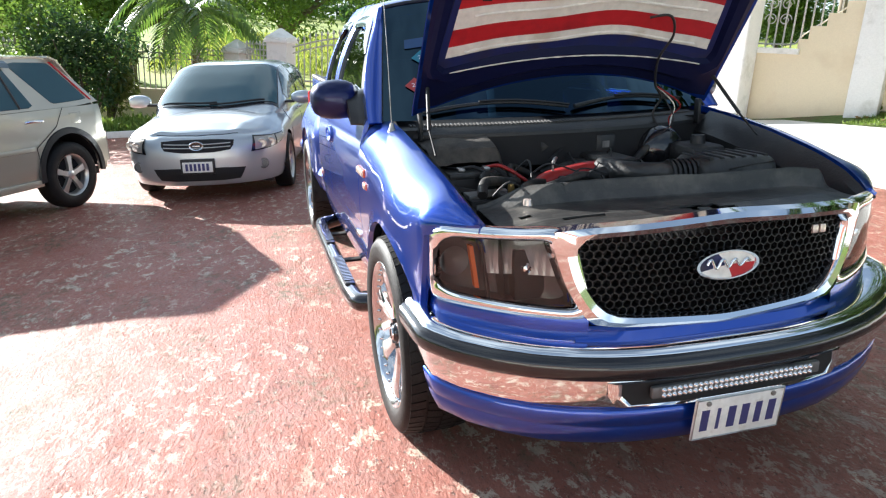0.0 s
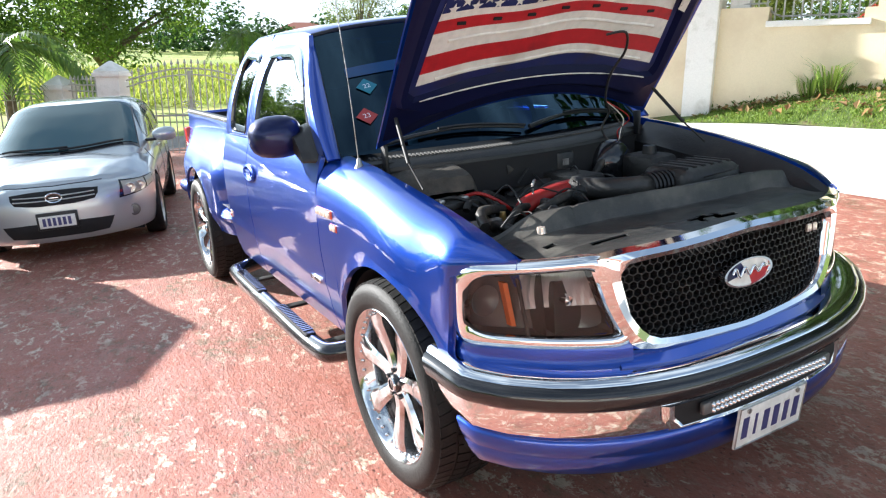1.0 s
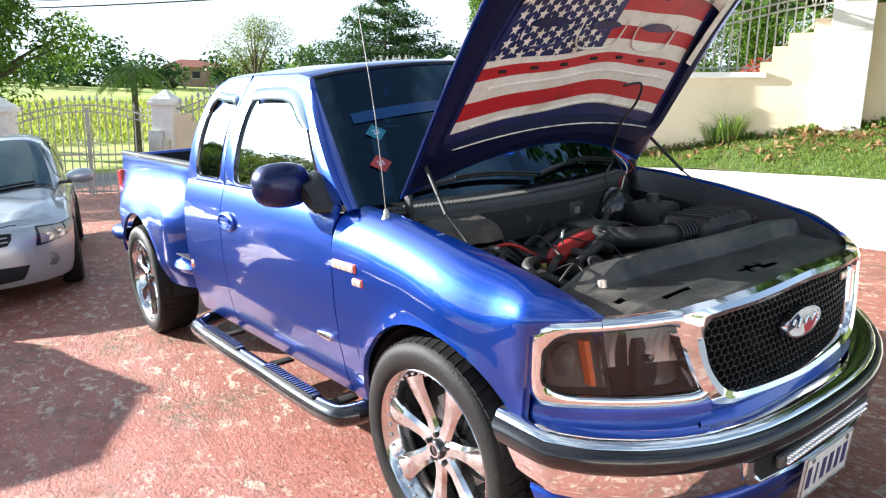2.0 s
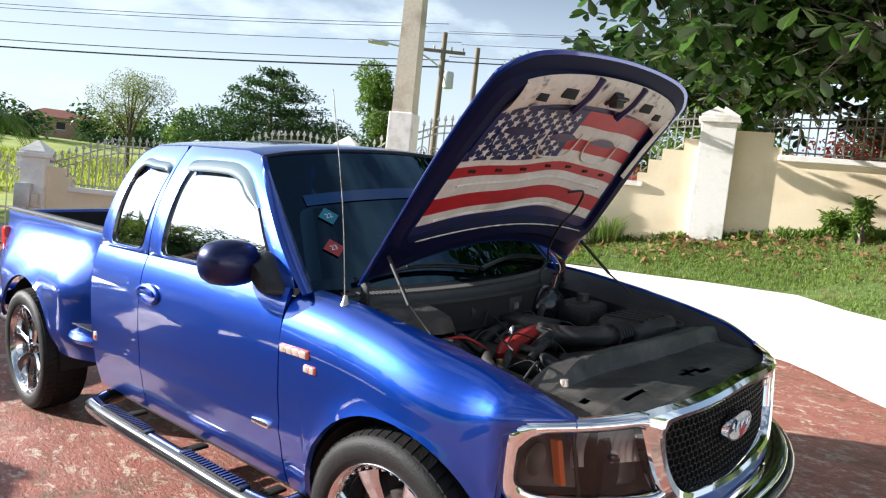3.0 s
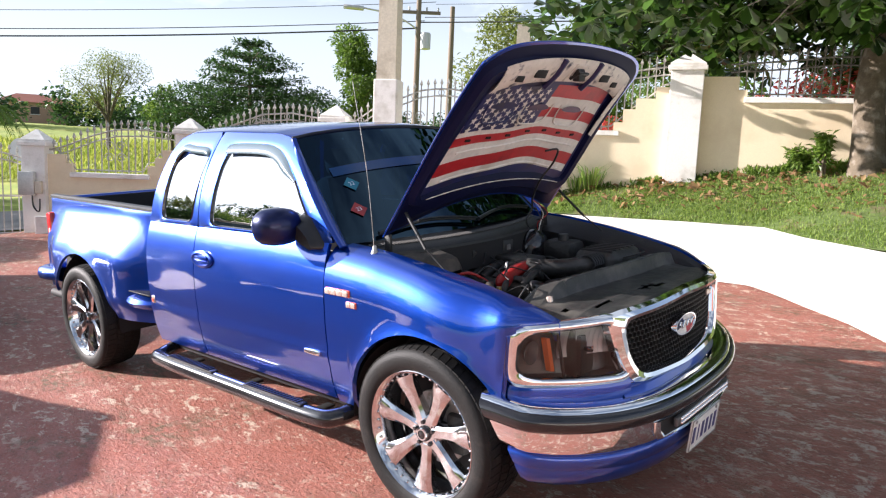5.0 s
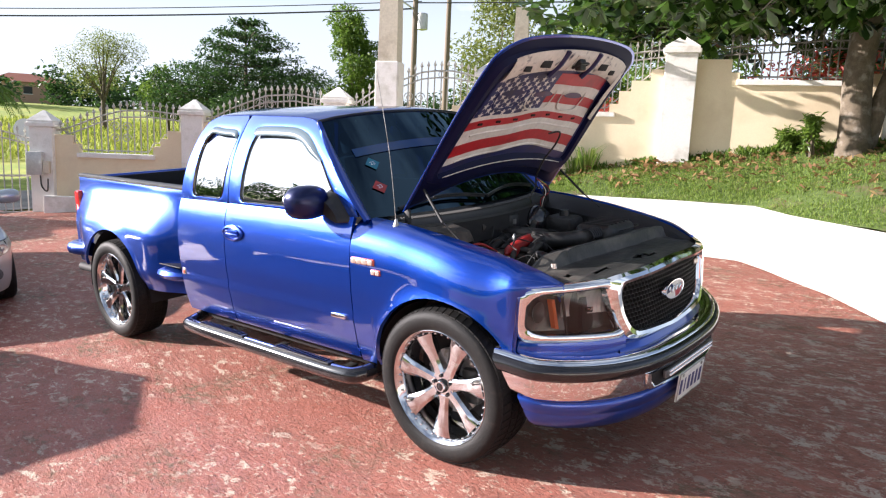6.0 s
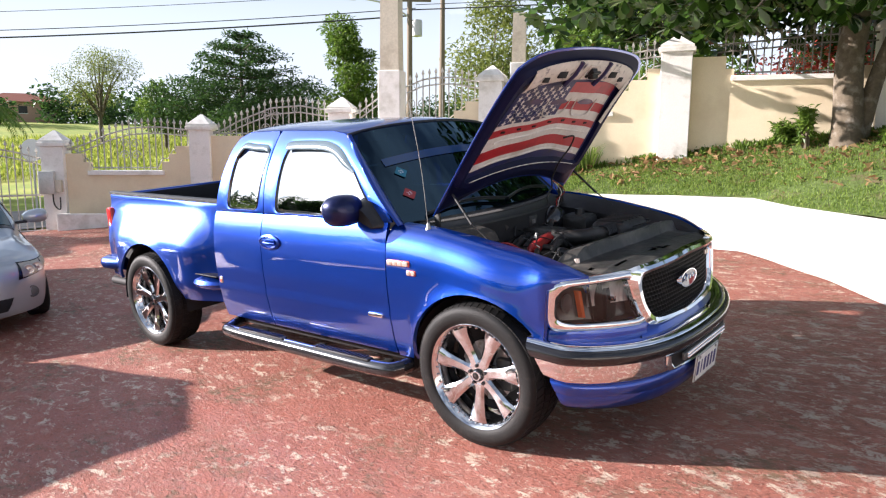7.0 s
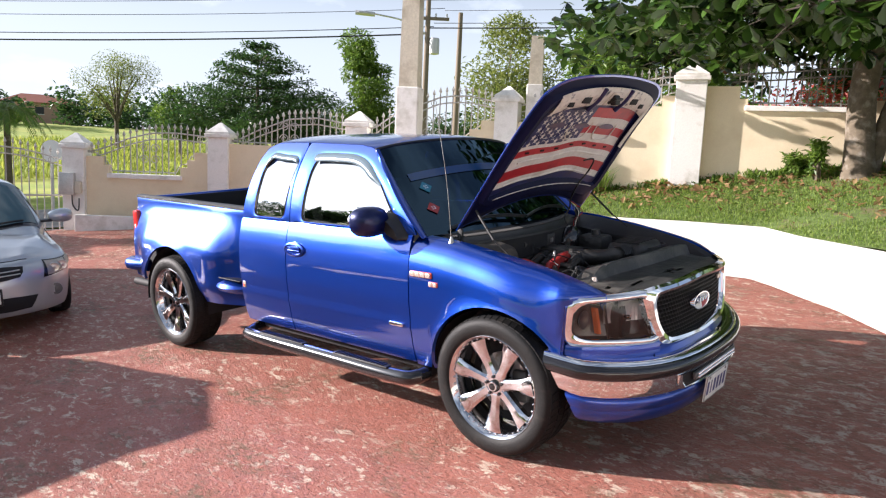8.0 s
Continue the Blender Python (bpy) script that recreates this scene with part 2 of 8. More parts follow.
# ---- mesh helpers ----
def link(name, bm, mat, parent=None, label="", smooth=False, auto=None):
    me = bpy.data.meshes.new(name)
    bm.normal_update()
    bm.to_mesh(me)
    bm.free()
    mats = mat if isinstance(mat, (list, tuple)) else [mat]
    for k in mats:
        me.materials.append(k)
    if smooth:
        me.shade_smooth()
        if auto:
            me.set_sharp_from_angle(angle=radians(auto))
    ob = new(name, me)
    if parent:
        ob.parent = parent
    if label:
        tagged(ob, label)
    return ob


TURNED = set()


def part(name, bm, mat, parent, label="", smooth=True, auto=28):
    """One mesh under a thing; round work is smoothed over wider angles."""
    if id(bm) in TURNED:
        TURNED.discard(id(bm))
        auto = 62
    return link(name, bm, mat, parent, label, smooth, auto)


def empty(name, m=None, **tags):
    ob = new(name)
    ob.empty_display_size = 0.1
    if m is not None:
        ob.matrix_world = m
    return tagged(ob, **tags)


def share(name, ob, m, parent):
    """Another object on the same mesh, under parent."""
    o = new(name, ob.data)
    o.parent = parent
    o.matrix_basis = m
    return o


def box(x0, x1, y0, y1, z0, z1, bev=0.0, seg=2, bm=None):
    bm = bm or bmesh.new()
    g = bmesh.ops.create_cube(bm, size=1.0)
    vs = g["verts"]
    for v in vs:
        v.co = Vector(((x0 + x1) / 2 + v.co.x * (x1 - x0), (y0 + y1) / 2 + v.co.y * (y1 - y0), (z0 + z1) / 2 + v.co.z * (z1 - z0)))
    if bev:
        es = list({e for v in vs for e in v.link_edges})
        bmesh.ops.bevel(bm, geom=es, offset=bev, segments=seg, affect="EDGES", profile=0.5)
    return bm


def sheet(rows, closed=False, bm=None):
    """Quads between rows of points."""
    bm = bm or bmesh.new()
    vs = [[bm.verts.new(p) for p in r] for r in rows]
    for a, b in zip(vs, vs[1:]):
        n = len(a)
        for i in range(n if closed else n - 1):
            j = (i + 1) % n
            bm.faces.new((a[i], a[j], b[j], b[i]))
    return bm, vs


def loft(rings, cap=True, bm=None):
    """Closed rings joined into a tube with end caps."""
    bm, vs = sheet(rings, True, bm)
    if cap:
        bm.faces.new(list(reversed(vs[0])))
        bm.faces.new(vs[-1])
    return bm


def tube(pts, r, seg=8, bm=None, cap=True, flat=1.0):
    pts = [Vector(p) for p in pts]
    bm = bm or bmesh.new()
    TURNED.add(id(bm))
    rings, a = [], None
    for i, p in enumerate(pts):
        d = (pts[min(i + 1, len(pts) - 1)] - pts[max(i - 1, 0)]).normalized()
        if a is None:
            a = d.cross(Vector((0, 0, 1)) if abs(d.z) < 0.95 else Vector((1, 0, 0))).normalized()
        else:
            a = (a - d * a.dot(d)).normalized()
        b = a.cross(d).normalized()
        rr = r[i] if isinstance(r, (list, tuple)) else r
        rings.append([p + (a * math.cos(2 * math.pi * k / seg) + b * flat * math.sin(2 * math.pi * k / seg)) * rr for k in range(seg)])
    return loft(rings, cap, bm)


def lathe(profile, seg=48, axis="y", bm=None, centre=(0, 0, 0)):
    """Turn (radius, along) pairs round an axis."""
    rings = []
    bm = bm or bmesh.new()
    TURNED.add(id(bm))
    c = Vector(centre)
    for r, h in profile:
        ring = []
        for k in range(seg):
            a = 2 * math.pi * k / seg
            u, w = r * math.cos(a), r * math.sin(a)
            ring.append(c + (Vector((u, h, w)) if axis == "y" else Vector((u, w, h)) if axis == "z" else Vector((h, u, w))))
        rings.append(ring)
    return sheet(rings, True, bm)[0]


def smoothpath(pts, n=8):
    """Catmull-Rom through points."""
    pts = [Vector(p) for p in pts]
    out = []
    for i in range(len(pts) - 1):
        p0, p1, p2, p3 = pts[max(i - 1, 0)], pts[i], pts[i + 1], pts[min(i + 2, len(pts) - 1)]
        for k in range(n):
            t = k / n
            out.append(0.5 * ((2 * p1) + (p2 - p0) * t + (2 * p0 - 5 * p1 + 4 * p2 - p3) * t * t + (3 * p1 - p0 - 3 * p2 + p3) * t ** 3))
    return out + [pts[-1]]


def lerp(a, b, t):
    return a + (b - a) * t


def sstep(a, b, x):
    t = min(1.0, max(0.0, (x - a) / (b - a)))
    return t * t * (3 - 2 * t)


def interp(x, table):
    """Piecewise linear through (x, value) pairs."""
    if x <= table[0][0]:
        return table[0][1]
    for (a, u), (b, v) in zip(table, table[1:]):
        if x <= b:
            return lerp(u, v, (x - a) / (b - a))
    return table[-1][1]


# ---- the ground ----
# The drive falls towards the gate: it is laid out level and then leaned, and what is parked on it leans with it.
FALL_X, FALL_Y = 0.0326, 0.0692
SLOPE = Vector((FALL_X, FALL_Y, 1.0)).rotation_difference(Vector((0, 0, 1))).to_matrix().to_4x4()


def lean(ob):
    ob.matrix_world = SLOPE @ ob.matrix_world
    return ob


WALL = [(-15.6, -1.0, 0.0), (-13.3, 2.3, 0.0), (-11.3, 4.5, 0.03), (-8.75, 6.2, 0.18), (-6.1, 7.75, 0.42), (-2.95, 9.05, 0.83), (0.25, 10.2, 1.10), (9.0, 12.6, 1.5), (30.0, 17.0, 2.0)]
KERB = [(-9.2, 5.6, 0.14), (-7.0, 6.9, 0.26), (-4.7, 7.3, 0.28), (-3.0, 7.3, 0.28), (-2.3, 7.35, 0.28), (-1.0, 7.25, 0.28), (-0.3, 6.55, 0.28), (0.9, 5.72, 0.28), (2.2, 4.7, 0.28), (5.0, 2.8, 0.28), (14.0, -0.5, 0.28)]
EDGE = [(-9.6, 4.9, 0.0), (-2.3, 4.8, 0.0), (-0.7, 4.68, 0.0), (-0.36, 4.66, 0.0), (0.0, 4.36, 0.0), (0.36, 4.0, 0.0), (0.8, 3.6, 0.0), (1.4, 2.87, 0.0), (4.0, 0.25, 0.0), (12.0, -6.3, 0.0)]


def along(line, x):
    return interp(x, [(p[0], p[1]) for p in line]), interp(x, [(p[0], p[2]) for p in line])


def slab():
    xs = [-15.6 + 0.8 * i for i in range(36)]
    rows = []
    for x in xs:
        top = 1.6 if x < -13.8 else along(WALL, x)[0] - 0.05 if x < -9.5 else along(EDGE, x)[0] + 0.25
        top = max(top, -6.0)
        rows.append([(x, lerp(-14.0, top, k / 24), 0.0) for k in range(25)])
    bm, _ = sheet(rows)
    return tagged(lean(link("driveway_pavement", bm, M_RED)), "red stamped concrete driveway, worn pale in patches", "pavement", kind="structure")


slab()


def strip(name, lo, hi, xs, n, mat, label, cat, lift=0.006, wob=0.0):
    rows = []
    for x in xs:
        (ya, za), (yb, zb) = along(lo, x), along(hi, x)
        row = []
        for k in range(n + 1):
            t = k / n
            y = lerp(ya, yb, t)
            z = lerp(za, zb, t) + lift + wob * noise.noise(Vector((x * 1.3, y * 1.3, 0)))
            row.append((x, y, z))
        rows.append(row)
    bm, _ = sheet(rows)
    bmesh.ops.reverse_faces(bm, faces=bm.faces)
    return tagged(lean(link(name, bm, mat, None, "", True)), label, cat, kind="structure")


strip("concrete_apron", EDGE, KERB, [-9.4 + 0.1 * i for i in range(216)], 8, M_APRON, "sun-bleached pale concrete drive strip beside the red paving", "driveway")
lawn = strip("grass_bank", KERB, WALL, [-9.0 + 0.25 * i for i in range(92)], 16, M_LAWN, "sloping bank of short grass with fallen leaves", "lawn", 0.004, 0.04)


def ground_z(x, y):
    """The field: along the fall of the drive near by, then rising to the far houses."""
    d = math.hypot(x + 2, y - 0.5)
    z = max(-0.75, min(1.1, FALL_X * x + FALL_Y * y)) * (1 - sstep(24, 60, d)) - 0.17
    z += 3.9 * sstep(24, 120, d) + 0.35 * noise.noise(Vector((x / 22, y / 22, 0))) * sstep(20, 50, d)
    return z + 0.5 * sstep(9.5, 14, y) * sstep(-9, -3, x)


def ground():
    ticks = [-900, -500, -300, -200, -150, -115, -90, -75, -62] + list(range(-54, 55, 4)) + [62, 75, 90, 115, 150, 200, 300, 500, 900]
    bm, _ = sheet([[(x, y, ground_z(x, y)) for y in ticks] for x in ticks])
    return tagged(link("ground", bm, M_FIELD, None, "", True), "open field of bright green and yellow grass", "field", kind="structure")


ground()


def road():
    pts = smoothpath([(-30, -30, 0), (-21, -8, 0), (-18.0, 2.5, 0), (-13.5, 8.5, 0), (-6, 12.5, 0.5), (3, 15, 1.2), (20, 19, 1.4)], 8)
    rows = []
    for i, p in enumerate(pts):
        d = (pts[min(i + 1, len(pts) - 1)] - pts[max(i - 1, 0)]).normalized()
        s = Vector((-d.y, d.x, 0))
        row = []
        for w in (-2.6, -1.3, 0, 1.3, 2.6):
            q = p + s * w
            row.append((q.x, q.y, ground_z(q.x, q.y) + 0.05))
        rows.append(row)
    bm, _ = sheet(rows)
    bmesh.ops.reverse_faces(bm, faces=bm.faces)
    return tagged(link("road", bm, M_ROAD, None, "", True), "grey asphalt lane outside the boundary fence", "road", kind="structure")


road()


# ---- boundary: pillars, walls, iron fence ----
def pillar(x, y, z0, z1, w, turn, label, name="gate_pillar"):
    root = empty(name, pose(x, y, z0, 0, 0, turn), label=label, category="pillar", group="boundary pillars")
    h = z1 - z0
    part("shaft", box(-w / 2, w / 2, -w / 2, w / 2, -0.3, h - 0.32, 0.012), M_PIER, root, auto=20)
    part("cornice", box(-w / 2 - 0.05, w / 2 + 0.05, -w / 2 - 0.05, w / 2 + 0.05, h - 0.32, h - 0.24, 0.012), M_PIER, root, auto=20)
    c = w / 2 + 0.02
    bm = loft([[(sx * s, sy * s, z) for sx, sy in ((-1, -1), (1, -1), (1, 1), (-1, 1))] for s, z in ((c, h - 0.24), (c, h - 0.2), (0.02, h))])
    part("cap", bm, M_PIER, root, "pyramid cap", smooth=False)
    return root


PIL = [(-13.35, 2.20, -0.30, 1.74), (-11.37, 4.37, -0.06, 2.09), (-8.83, 6.03, 0.30, 2.44), (-6.20, 7.63, 0.70, 3.04), (-3.02, 8.95, 1.30, 3.49), (0.22, 10.10, 1.75, 3.75), (-14.40, -0.64, -0.52, 1.55), (-15.70, -1.60, -0.64, 1.25)]
PW = [0.44, 0.44, 0.46, 0.46, 0.54, 0.50, 0.48, 0.46]
for (x, y, z0, z1), w, turn in zip(PIL, PW, (46, 40, 31, 25, 22, 20, 60, 50)):
    pillar(x, y, z0, z1, w, turn, "white rendered square pillar with a pyramid cap")


def spear_bar(h, r=0.011):
    bm = box(-r, r, -r, r, 0, h)
    loft([[(sx * s, sy * s, z) for sx, sy in ((-1, -1), (1, -1), (1, 1), (-1, 1))] for s, z in ((0.008, h), (0.028, h + 0.035), (0.003, h + 0.12))], True, bm)
    return bm


def scroll(bm, cx, cz, r, hand=1):
    pts = [(cx + hand * (r * (1 - 0.75 * k / 22)) * math.cos(k * 0.42), 0, cz + (r * (1 - 0.75 * k / 22)) * math.sin(k * 0.42)) for k in range(23)]
    tube(pts, 0.009, 5, bm)


def fence_panel(a, b, bottom, top, step=0.125, name="fence_panel", mat=None):
    """Iron railing from a to b in plan; bottom(t) and top(t) are heights along it."""
    a, b = Vector((*a, 0)), Vector((*b, 0))
    d = b - a
    ln, turn = d.length, math.degrees(math.atan2(d.y, d.x))
    root = empty(name, pose(a.x, a.y, 0, 0, 0, turn), label="white-painted wrought iron railing with spear tips", category="fence", group="boundary railings")
    mat = mat or M_IRON
    n = max(3, int(ln / step))
    for i in range(1, n):
        t = i / n
        z0, z1 = bottom(t), top(t)
        o = part("bar", spear_bar(z1 - z0 + 0.08), mat, root, smooth=False)
        o.location = (ln * t, 0, z0)
    part("top_rail", tube([(ln * t / 24, 0, top(t / 24)) for t in range(25)], 0.016, 4), mat, root)
    part("second_rail", tube([(ln * t / 24, 0, top(t / 24) - 0.13) for t in range(25)], 0.014, 4), mat, root)
    part("bottom_rail", tube([(ln * t / 24, 0, bottom(t / 24) + 0.05) for t in range(25)], 0.014, 4), mat, root)
    m = max(2, int(ln / 0.45))
    rg = None
    for i in range(m):
        t = (i + 0.5) / m
        if rg is None:
            rg = part("ring", tube([(0.055 * math.cos(k * math.pi / 6), 0, 0.055 * math.sin(k * math.pi / 6)) for k in range(13)], 0.007, 4), mat, root)
        else:
            rg = share("ring", rg, Matrix(), root)
        rg.matrix_basis = Matrix.Translation((ln * t, 0, top(t) - 0.065))
    bm = bmesh.new()
    zc = (bottom(0.5) + top(0.5)) / 2
    for s in (-1, 1):
        scroll(bm, ln / 2 + s * 0.11, zc + 0.12, 0.1, s)
        scroll(bm, ln / 2 + s * 0.11, zc - 0.12, 0.1, s)
    part("scrollwork", bm, mat, root)
    return root


def wall_run(i, a, b, tops, name, thick=0.2, ledge=None):
    """Rendered wall from a to b with a stepped top: tops is (t0, t1, z)."""
    a3, b3 = Vector((a[0], a[1], 0)), Vector((b[0], b[1], 0))
    d = b3 - a3
    ln, turn = d.length, math.degrees(math.atan2(d.y, d.x))
    prof = [(0.0, -0.4)]
    for t0, t1, z in tops:
        prof += [(t0 * ln, z), (t1 * ln, z)]
    prof.append((ln, -0.4))
    bm = loft([[(x, y, z) for x, z in prof] for y in (-thick / 2, thick / 2)])
    ob = tagged(link(name, bm, M_WALL), "cream rendered boundary wall with a stepped top", "wall", kind="structure")
    ob.matrix_world = pose(a[0], a[1], 0, 0, 0, turn)
    if ledge:
        t0, t1, z = ledge
        part("ledge", box(ln * t0, ln * t1, -thick / 2 - 0.07, thick / 2 + 0.07, z, z + 0.09, 0.01), M_PIER, ob, "pale coping slab", auto=20)
    return ob


def run(i, j, tops, name, ledge=None, rail=None, iron=None):
    a, b = PIL[i], PIL[j]
    wall_run(i, a, b, tops, name, ledge=ledge)
    if rail:
        t0, t1, f, g = rail
        p = lambda t: (lerp(a[0], b[0], t), lerp(a[1], b[1], t))
        fence_panel(p(t0), p(t1), f, g, mat=iron)


def tips(*pairs):
    """Height of the top rail along a panel, a hand below the spear tips."""
    return lambda t: interp(t, pairs) - 0.13


def stepped(tops):
    return lambda t: interp(t, [(e, z) for a, b, z in tops for e in (a + 0.001, b - 0.001)])


T01 = [(0, 0.19, 1.27), (0.19, 0.23, 1.10), (0.23, 0.72, 0.83), (0.72, 0.77, 1.10), (0.77, 0.82, 1.27), (0.82, 1, 1.43)]
run(0, 1, T01, "wall_north", (0.22, 0.735, 0.83), (0.06, 0.94, lambda t: 0.93 if 0.2 < t < 0.74 else 1.12 if t < 0.8 and t > 0.1 else 1.3, tips((0.05, 1.50), (0.145, 1.58), (0.34, 1.80), (0.51, 1.93), (0.725, 1.955), (0.95, 1.90))))
run(1, 2, [(0, 1, 1.65)], "wall_north_low", None, (0.08, 0.92, lambda t: 1.65, tips((0.05, 1.86), (0.23, 2.09), (0.50, 2.35), (0.74, 2.40), (0.95, 2.32))))
T23 = [(0, 0.12, 1.95), (0.12, 0.2, 1.77), (0.2, 0.635, 1.53), (0.635, 0.68, 1.77), (0.68, 0.755, 1.97), (0.755, 0.83, 2.165), (0.83, 1, 2.345)]
run(2, 3, T23, "wall_north_stepped", (0.18, 0.65, 1.53),
    (0.08, 0.93, lambda t: interp(t, [(0.0, 1.95), (0.12, 1.63), (0.62, 1.63), (0.66, 1.78), (0.76, 1.98), (0.86, 2.17), (0.94, 2.35)]), tips((0.02, 2.22), (0.22, 2.59), (0.44, 2.79), (0.55, 2.91), (0.66, 2.945), (0.79, 2.95), (0.95, 2.87))))
T34 = [(0, 0.28, 2.34), (0.28, 0.655, 2.04), (0.655, 0.70, 2.28), (0.70, 0.76, 2.51), (0.76, 0.855, 2.70), (0.855, 1, 2.90)]
run(3, 4, T34, "wall_east_stepped", (0.275, 0.685, 2.04),
    (0.08, 0.92, lambda t: interp(t, [(0.0, 2.35), (0.22, 2.35), (0.26, 2.15), (0.66, 2.15), (0.72, 2.30), (0.80, 2.52), (0.90, 2.72), (0.97, 2.92)]), tips((0.0, 2.80), (0.2, 2.96), (0.5, 3.14), (0.78, 3.31), (0.97, 3.38))))
T45 = [(0, 0.245, 3.08), (0.245, 0.285, 2.86), (0.285, 0.755, 2.65), (0.755, 1, 2.86)]
run(4, 5, T45, "wall_east", (0.272, 0.775, 2.65),
    (0.20, 0.94, lambda t: 2.75 if t < 0.78 else 2.87, tips((0.0, 3.42), (0.35, 3.47), (0.6, 3.53), (1.0, 3.53))), M_IRON_D)
PIL.append((5.5, 11.8, 1.9, 4.0))
run(5, 8, [(0, 1, 3.1)], "wall_east_end", None, None)


def gate(a, b, z0, z1):
    root = fence_panel(a, b, lambda t: z0, lambda t: z1 + 0.25 * math.sin(math.pi * t), 0.13, "driveway_gate")
    tagged(root, "closed pale iron driveway gate with scrollwork", "gate")
    ln = (Vector(b) - Vector(a)).length
    part("middle_rail", tube([(0, 0, z0 + 0.8), (ln, 0, z0 + 0.8)], 0.02, 4), M_IRON, root)
    part("lower_rail", tube([(0, 0, z0 + 0.06), (ln, 0, z0 + 0.06)], 0.02, 4), M_IRON, root)
    part("centre_post", box(ln / 2 - 0.035, ln / 2 + 0.035, -0.035, 0.035, z0 - 0.02, z1 + 0.2, 0.006), M_IRON, root, auto=20)


gate((-14.22, -0.40), (-13.50, 2.02), -0.38, 1.15)
fence_panel((-15.55, -1.45), (-14.58, -0.80), lambda t: 0.1, lambda t: 1.05)
fence_panel((-17.0, -8.0), (-15.85, -1.80), lambda t: -0.2, lambda t: 0.85)
lw = box(-0.12, 0.12, -6.3, 0, -1.2, 0.0)
lw = tagged(link("wall_garden", lw, M_WALL), "low weathered garden wall below railings", "wall", kind="structure")
lw.matrix_world = pose(-15.85, -1.7, 0, 0, 0, -10.5)


# ---- the pickup truck: front axle at the origin, nose along +x ----
M_BLUE = material("blue_car_paint", (0.0, 0.048, 0.37), 0.33, metal=0.82, coat=1.0, fine=0.0, bump=0.07, bump_scale=4.5)
M_BLUE.node_tree.nodes["Principled BSDF"].inputs["Coat IOR"].default_value = 1.5
M_BLUE.node_tree.nodes["Principled BSDF"].inputs["Coat IOR"].default_value = 1.66
M_BLUE_DK = material("dark_blue_gloss", (0.003, 0.008, 0.06), 0.3, metal=0.5, coat=0.25, fine=0.0)
M_BLUE_IN = material("blue_paint_underside", (0.006, 0.009, 0.07), 0.4, coat=0.4, spots=(0.02, 0.02, 0.04), amount=0.3, scale=9, fine=0.05)
M_CHROME = material("chrome", (0.86, 0.86, 0.87), 0.05, metal=1.0, fine=0.0, bump=0.02, bump_scale=14)
M_CHROME_W = material("chrome_wheel", (0.64, 0.65, 0.67), 0.12, metal=1.0, fine=0.06, spots=(0.42, 0.36, 0.32), amount=0.2, scale=12)
M_TYRE = material("tyre_rubber", (0.010, 0.010, 0.010), 0.6, spots=(0.02, 0.018, 0.016), amount=0.25, scale=14, bump=0.3, bump_scale=120, spec=0.25)
M_BLACK = material("black_plastic", (0.010, 0.010, 0.011), 0.45, spots=(0.024, 0.022, 0.02), amount=0.25, scale=8, bump=0.2, bump_scale=90)
M_BLACKG = material("gloss_black", (0.012, 0.012, 0.014), 0.18, coat=0.5, fine=0)
M_ENGINE = material("engine_grime", (0.018, 0.017, 0.016), 0.55, spots=(0.075, 0.063, 0.048), amount=0.35, scale=7, bump=0.5, bump_scale=35)
M_ALU = material("cast_metal", (0.42, 0.41, 0.39), 0.4, metal=0.85, spots=(0.2, 0.17, 0.13), amount=0.35, scale=15, bump=0.3)
M_STRIP = material("blue_film", (0.004, 0.045, 0.13), 0.12, fine=0.0)
M_COWL = material("weathered_cowl_plastic", (0.075, 0.073, 0.07), 0.6, spots=(0.04, 0.04, 0.04), amount=0.4, scale=12)
M_GREYPL = material("grey_plastic", (0.17, 0.165, 0.155), 0.55, spots=(0.09, 0.085, 0.08), amount=0.3, scale=20)
M_BRASS = material("brass", (0.55, 0.38, 0.14), 0.35, metal=0.9)
M_DUST = material("brown_dusty_plastic", (0.045, 0.038, 0.031), 0.7, spots=(0.10, 0.083, 0.064), amount=0.55, scale=6, bump=0.5, bump_scale=45, fine=0.2)
M_REDPL = material("red_intake_plastic", (0.36, 0.015, 0.012), 0.4, spots=(0.25, 0.012, 0.01), amount=0.3, scale=10)
M_BAY = material("engine_bay_dark", (0.007, 0.007, 0.008), 0.75, fine=0.1)
M_GLASS = glass_material("tinted_glass", (0.012, 0.04, 0.08), 0.12, (0.42, 0.72, 1.0))
M_SIDEGLASS = glass_material("mirror_tint_glass", (0.06, 0.07, 0.07), 3.0)
M_LENS = glass_material("clear_lens", (0.86, 0.86, 0.86), 0.0)
M_VISOR = material("smoked_visor", (0.09, 0.13, 0.155), 0.15, coat=0.5, fine=0.0)
M_AMBER = material("amber_reflector", (0.80, 0.16, 0.03), 0.25, fine=0)
M_SMOKE = material("smoked_reflector", (0.13, 0.13, 0.13), 0.4, metal=0.3, fine=0)
M_REDLENS = material("red_lens", (0.55, 0.02, 0.02), 0.15, coat=0.5, fine=0)
M_FLAG_R = material("flag_red", (0.43, 0.014, 0.020), 0.45, spots=(0.25, 0.012, 0.018), amount=0.3, scale=5)
M_FLAG_W = material("flag_white", (0.68, 0.65, 0.60), 0.5, spots=(0.52, 0.47, 0.41), amount=0.35, scale=6)
M_FLAG_B = material("flag_blue", (0.012, 0.018, 0.095), 0.45, spots=(0.02, 0.02, 0.05), amount=0.4, scale=6)
M_PLATE = material("plate_white", (0.78, 0.78, 0.74), 0.5, spots=(0.66, 0.64, 0.58), amount=0.2, scale=20)
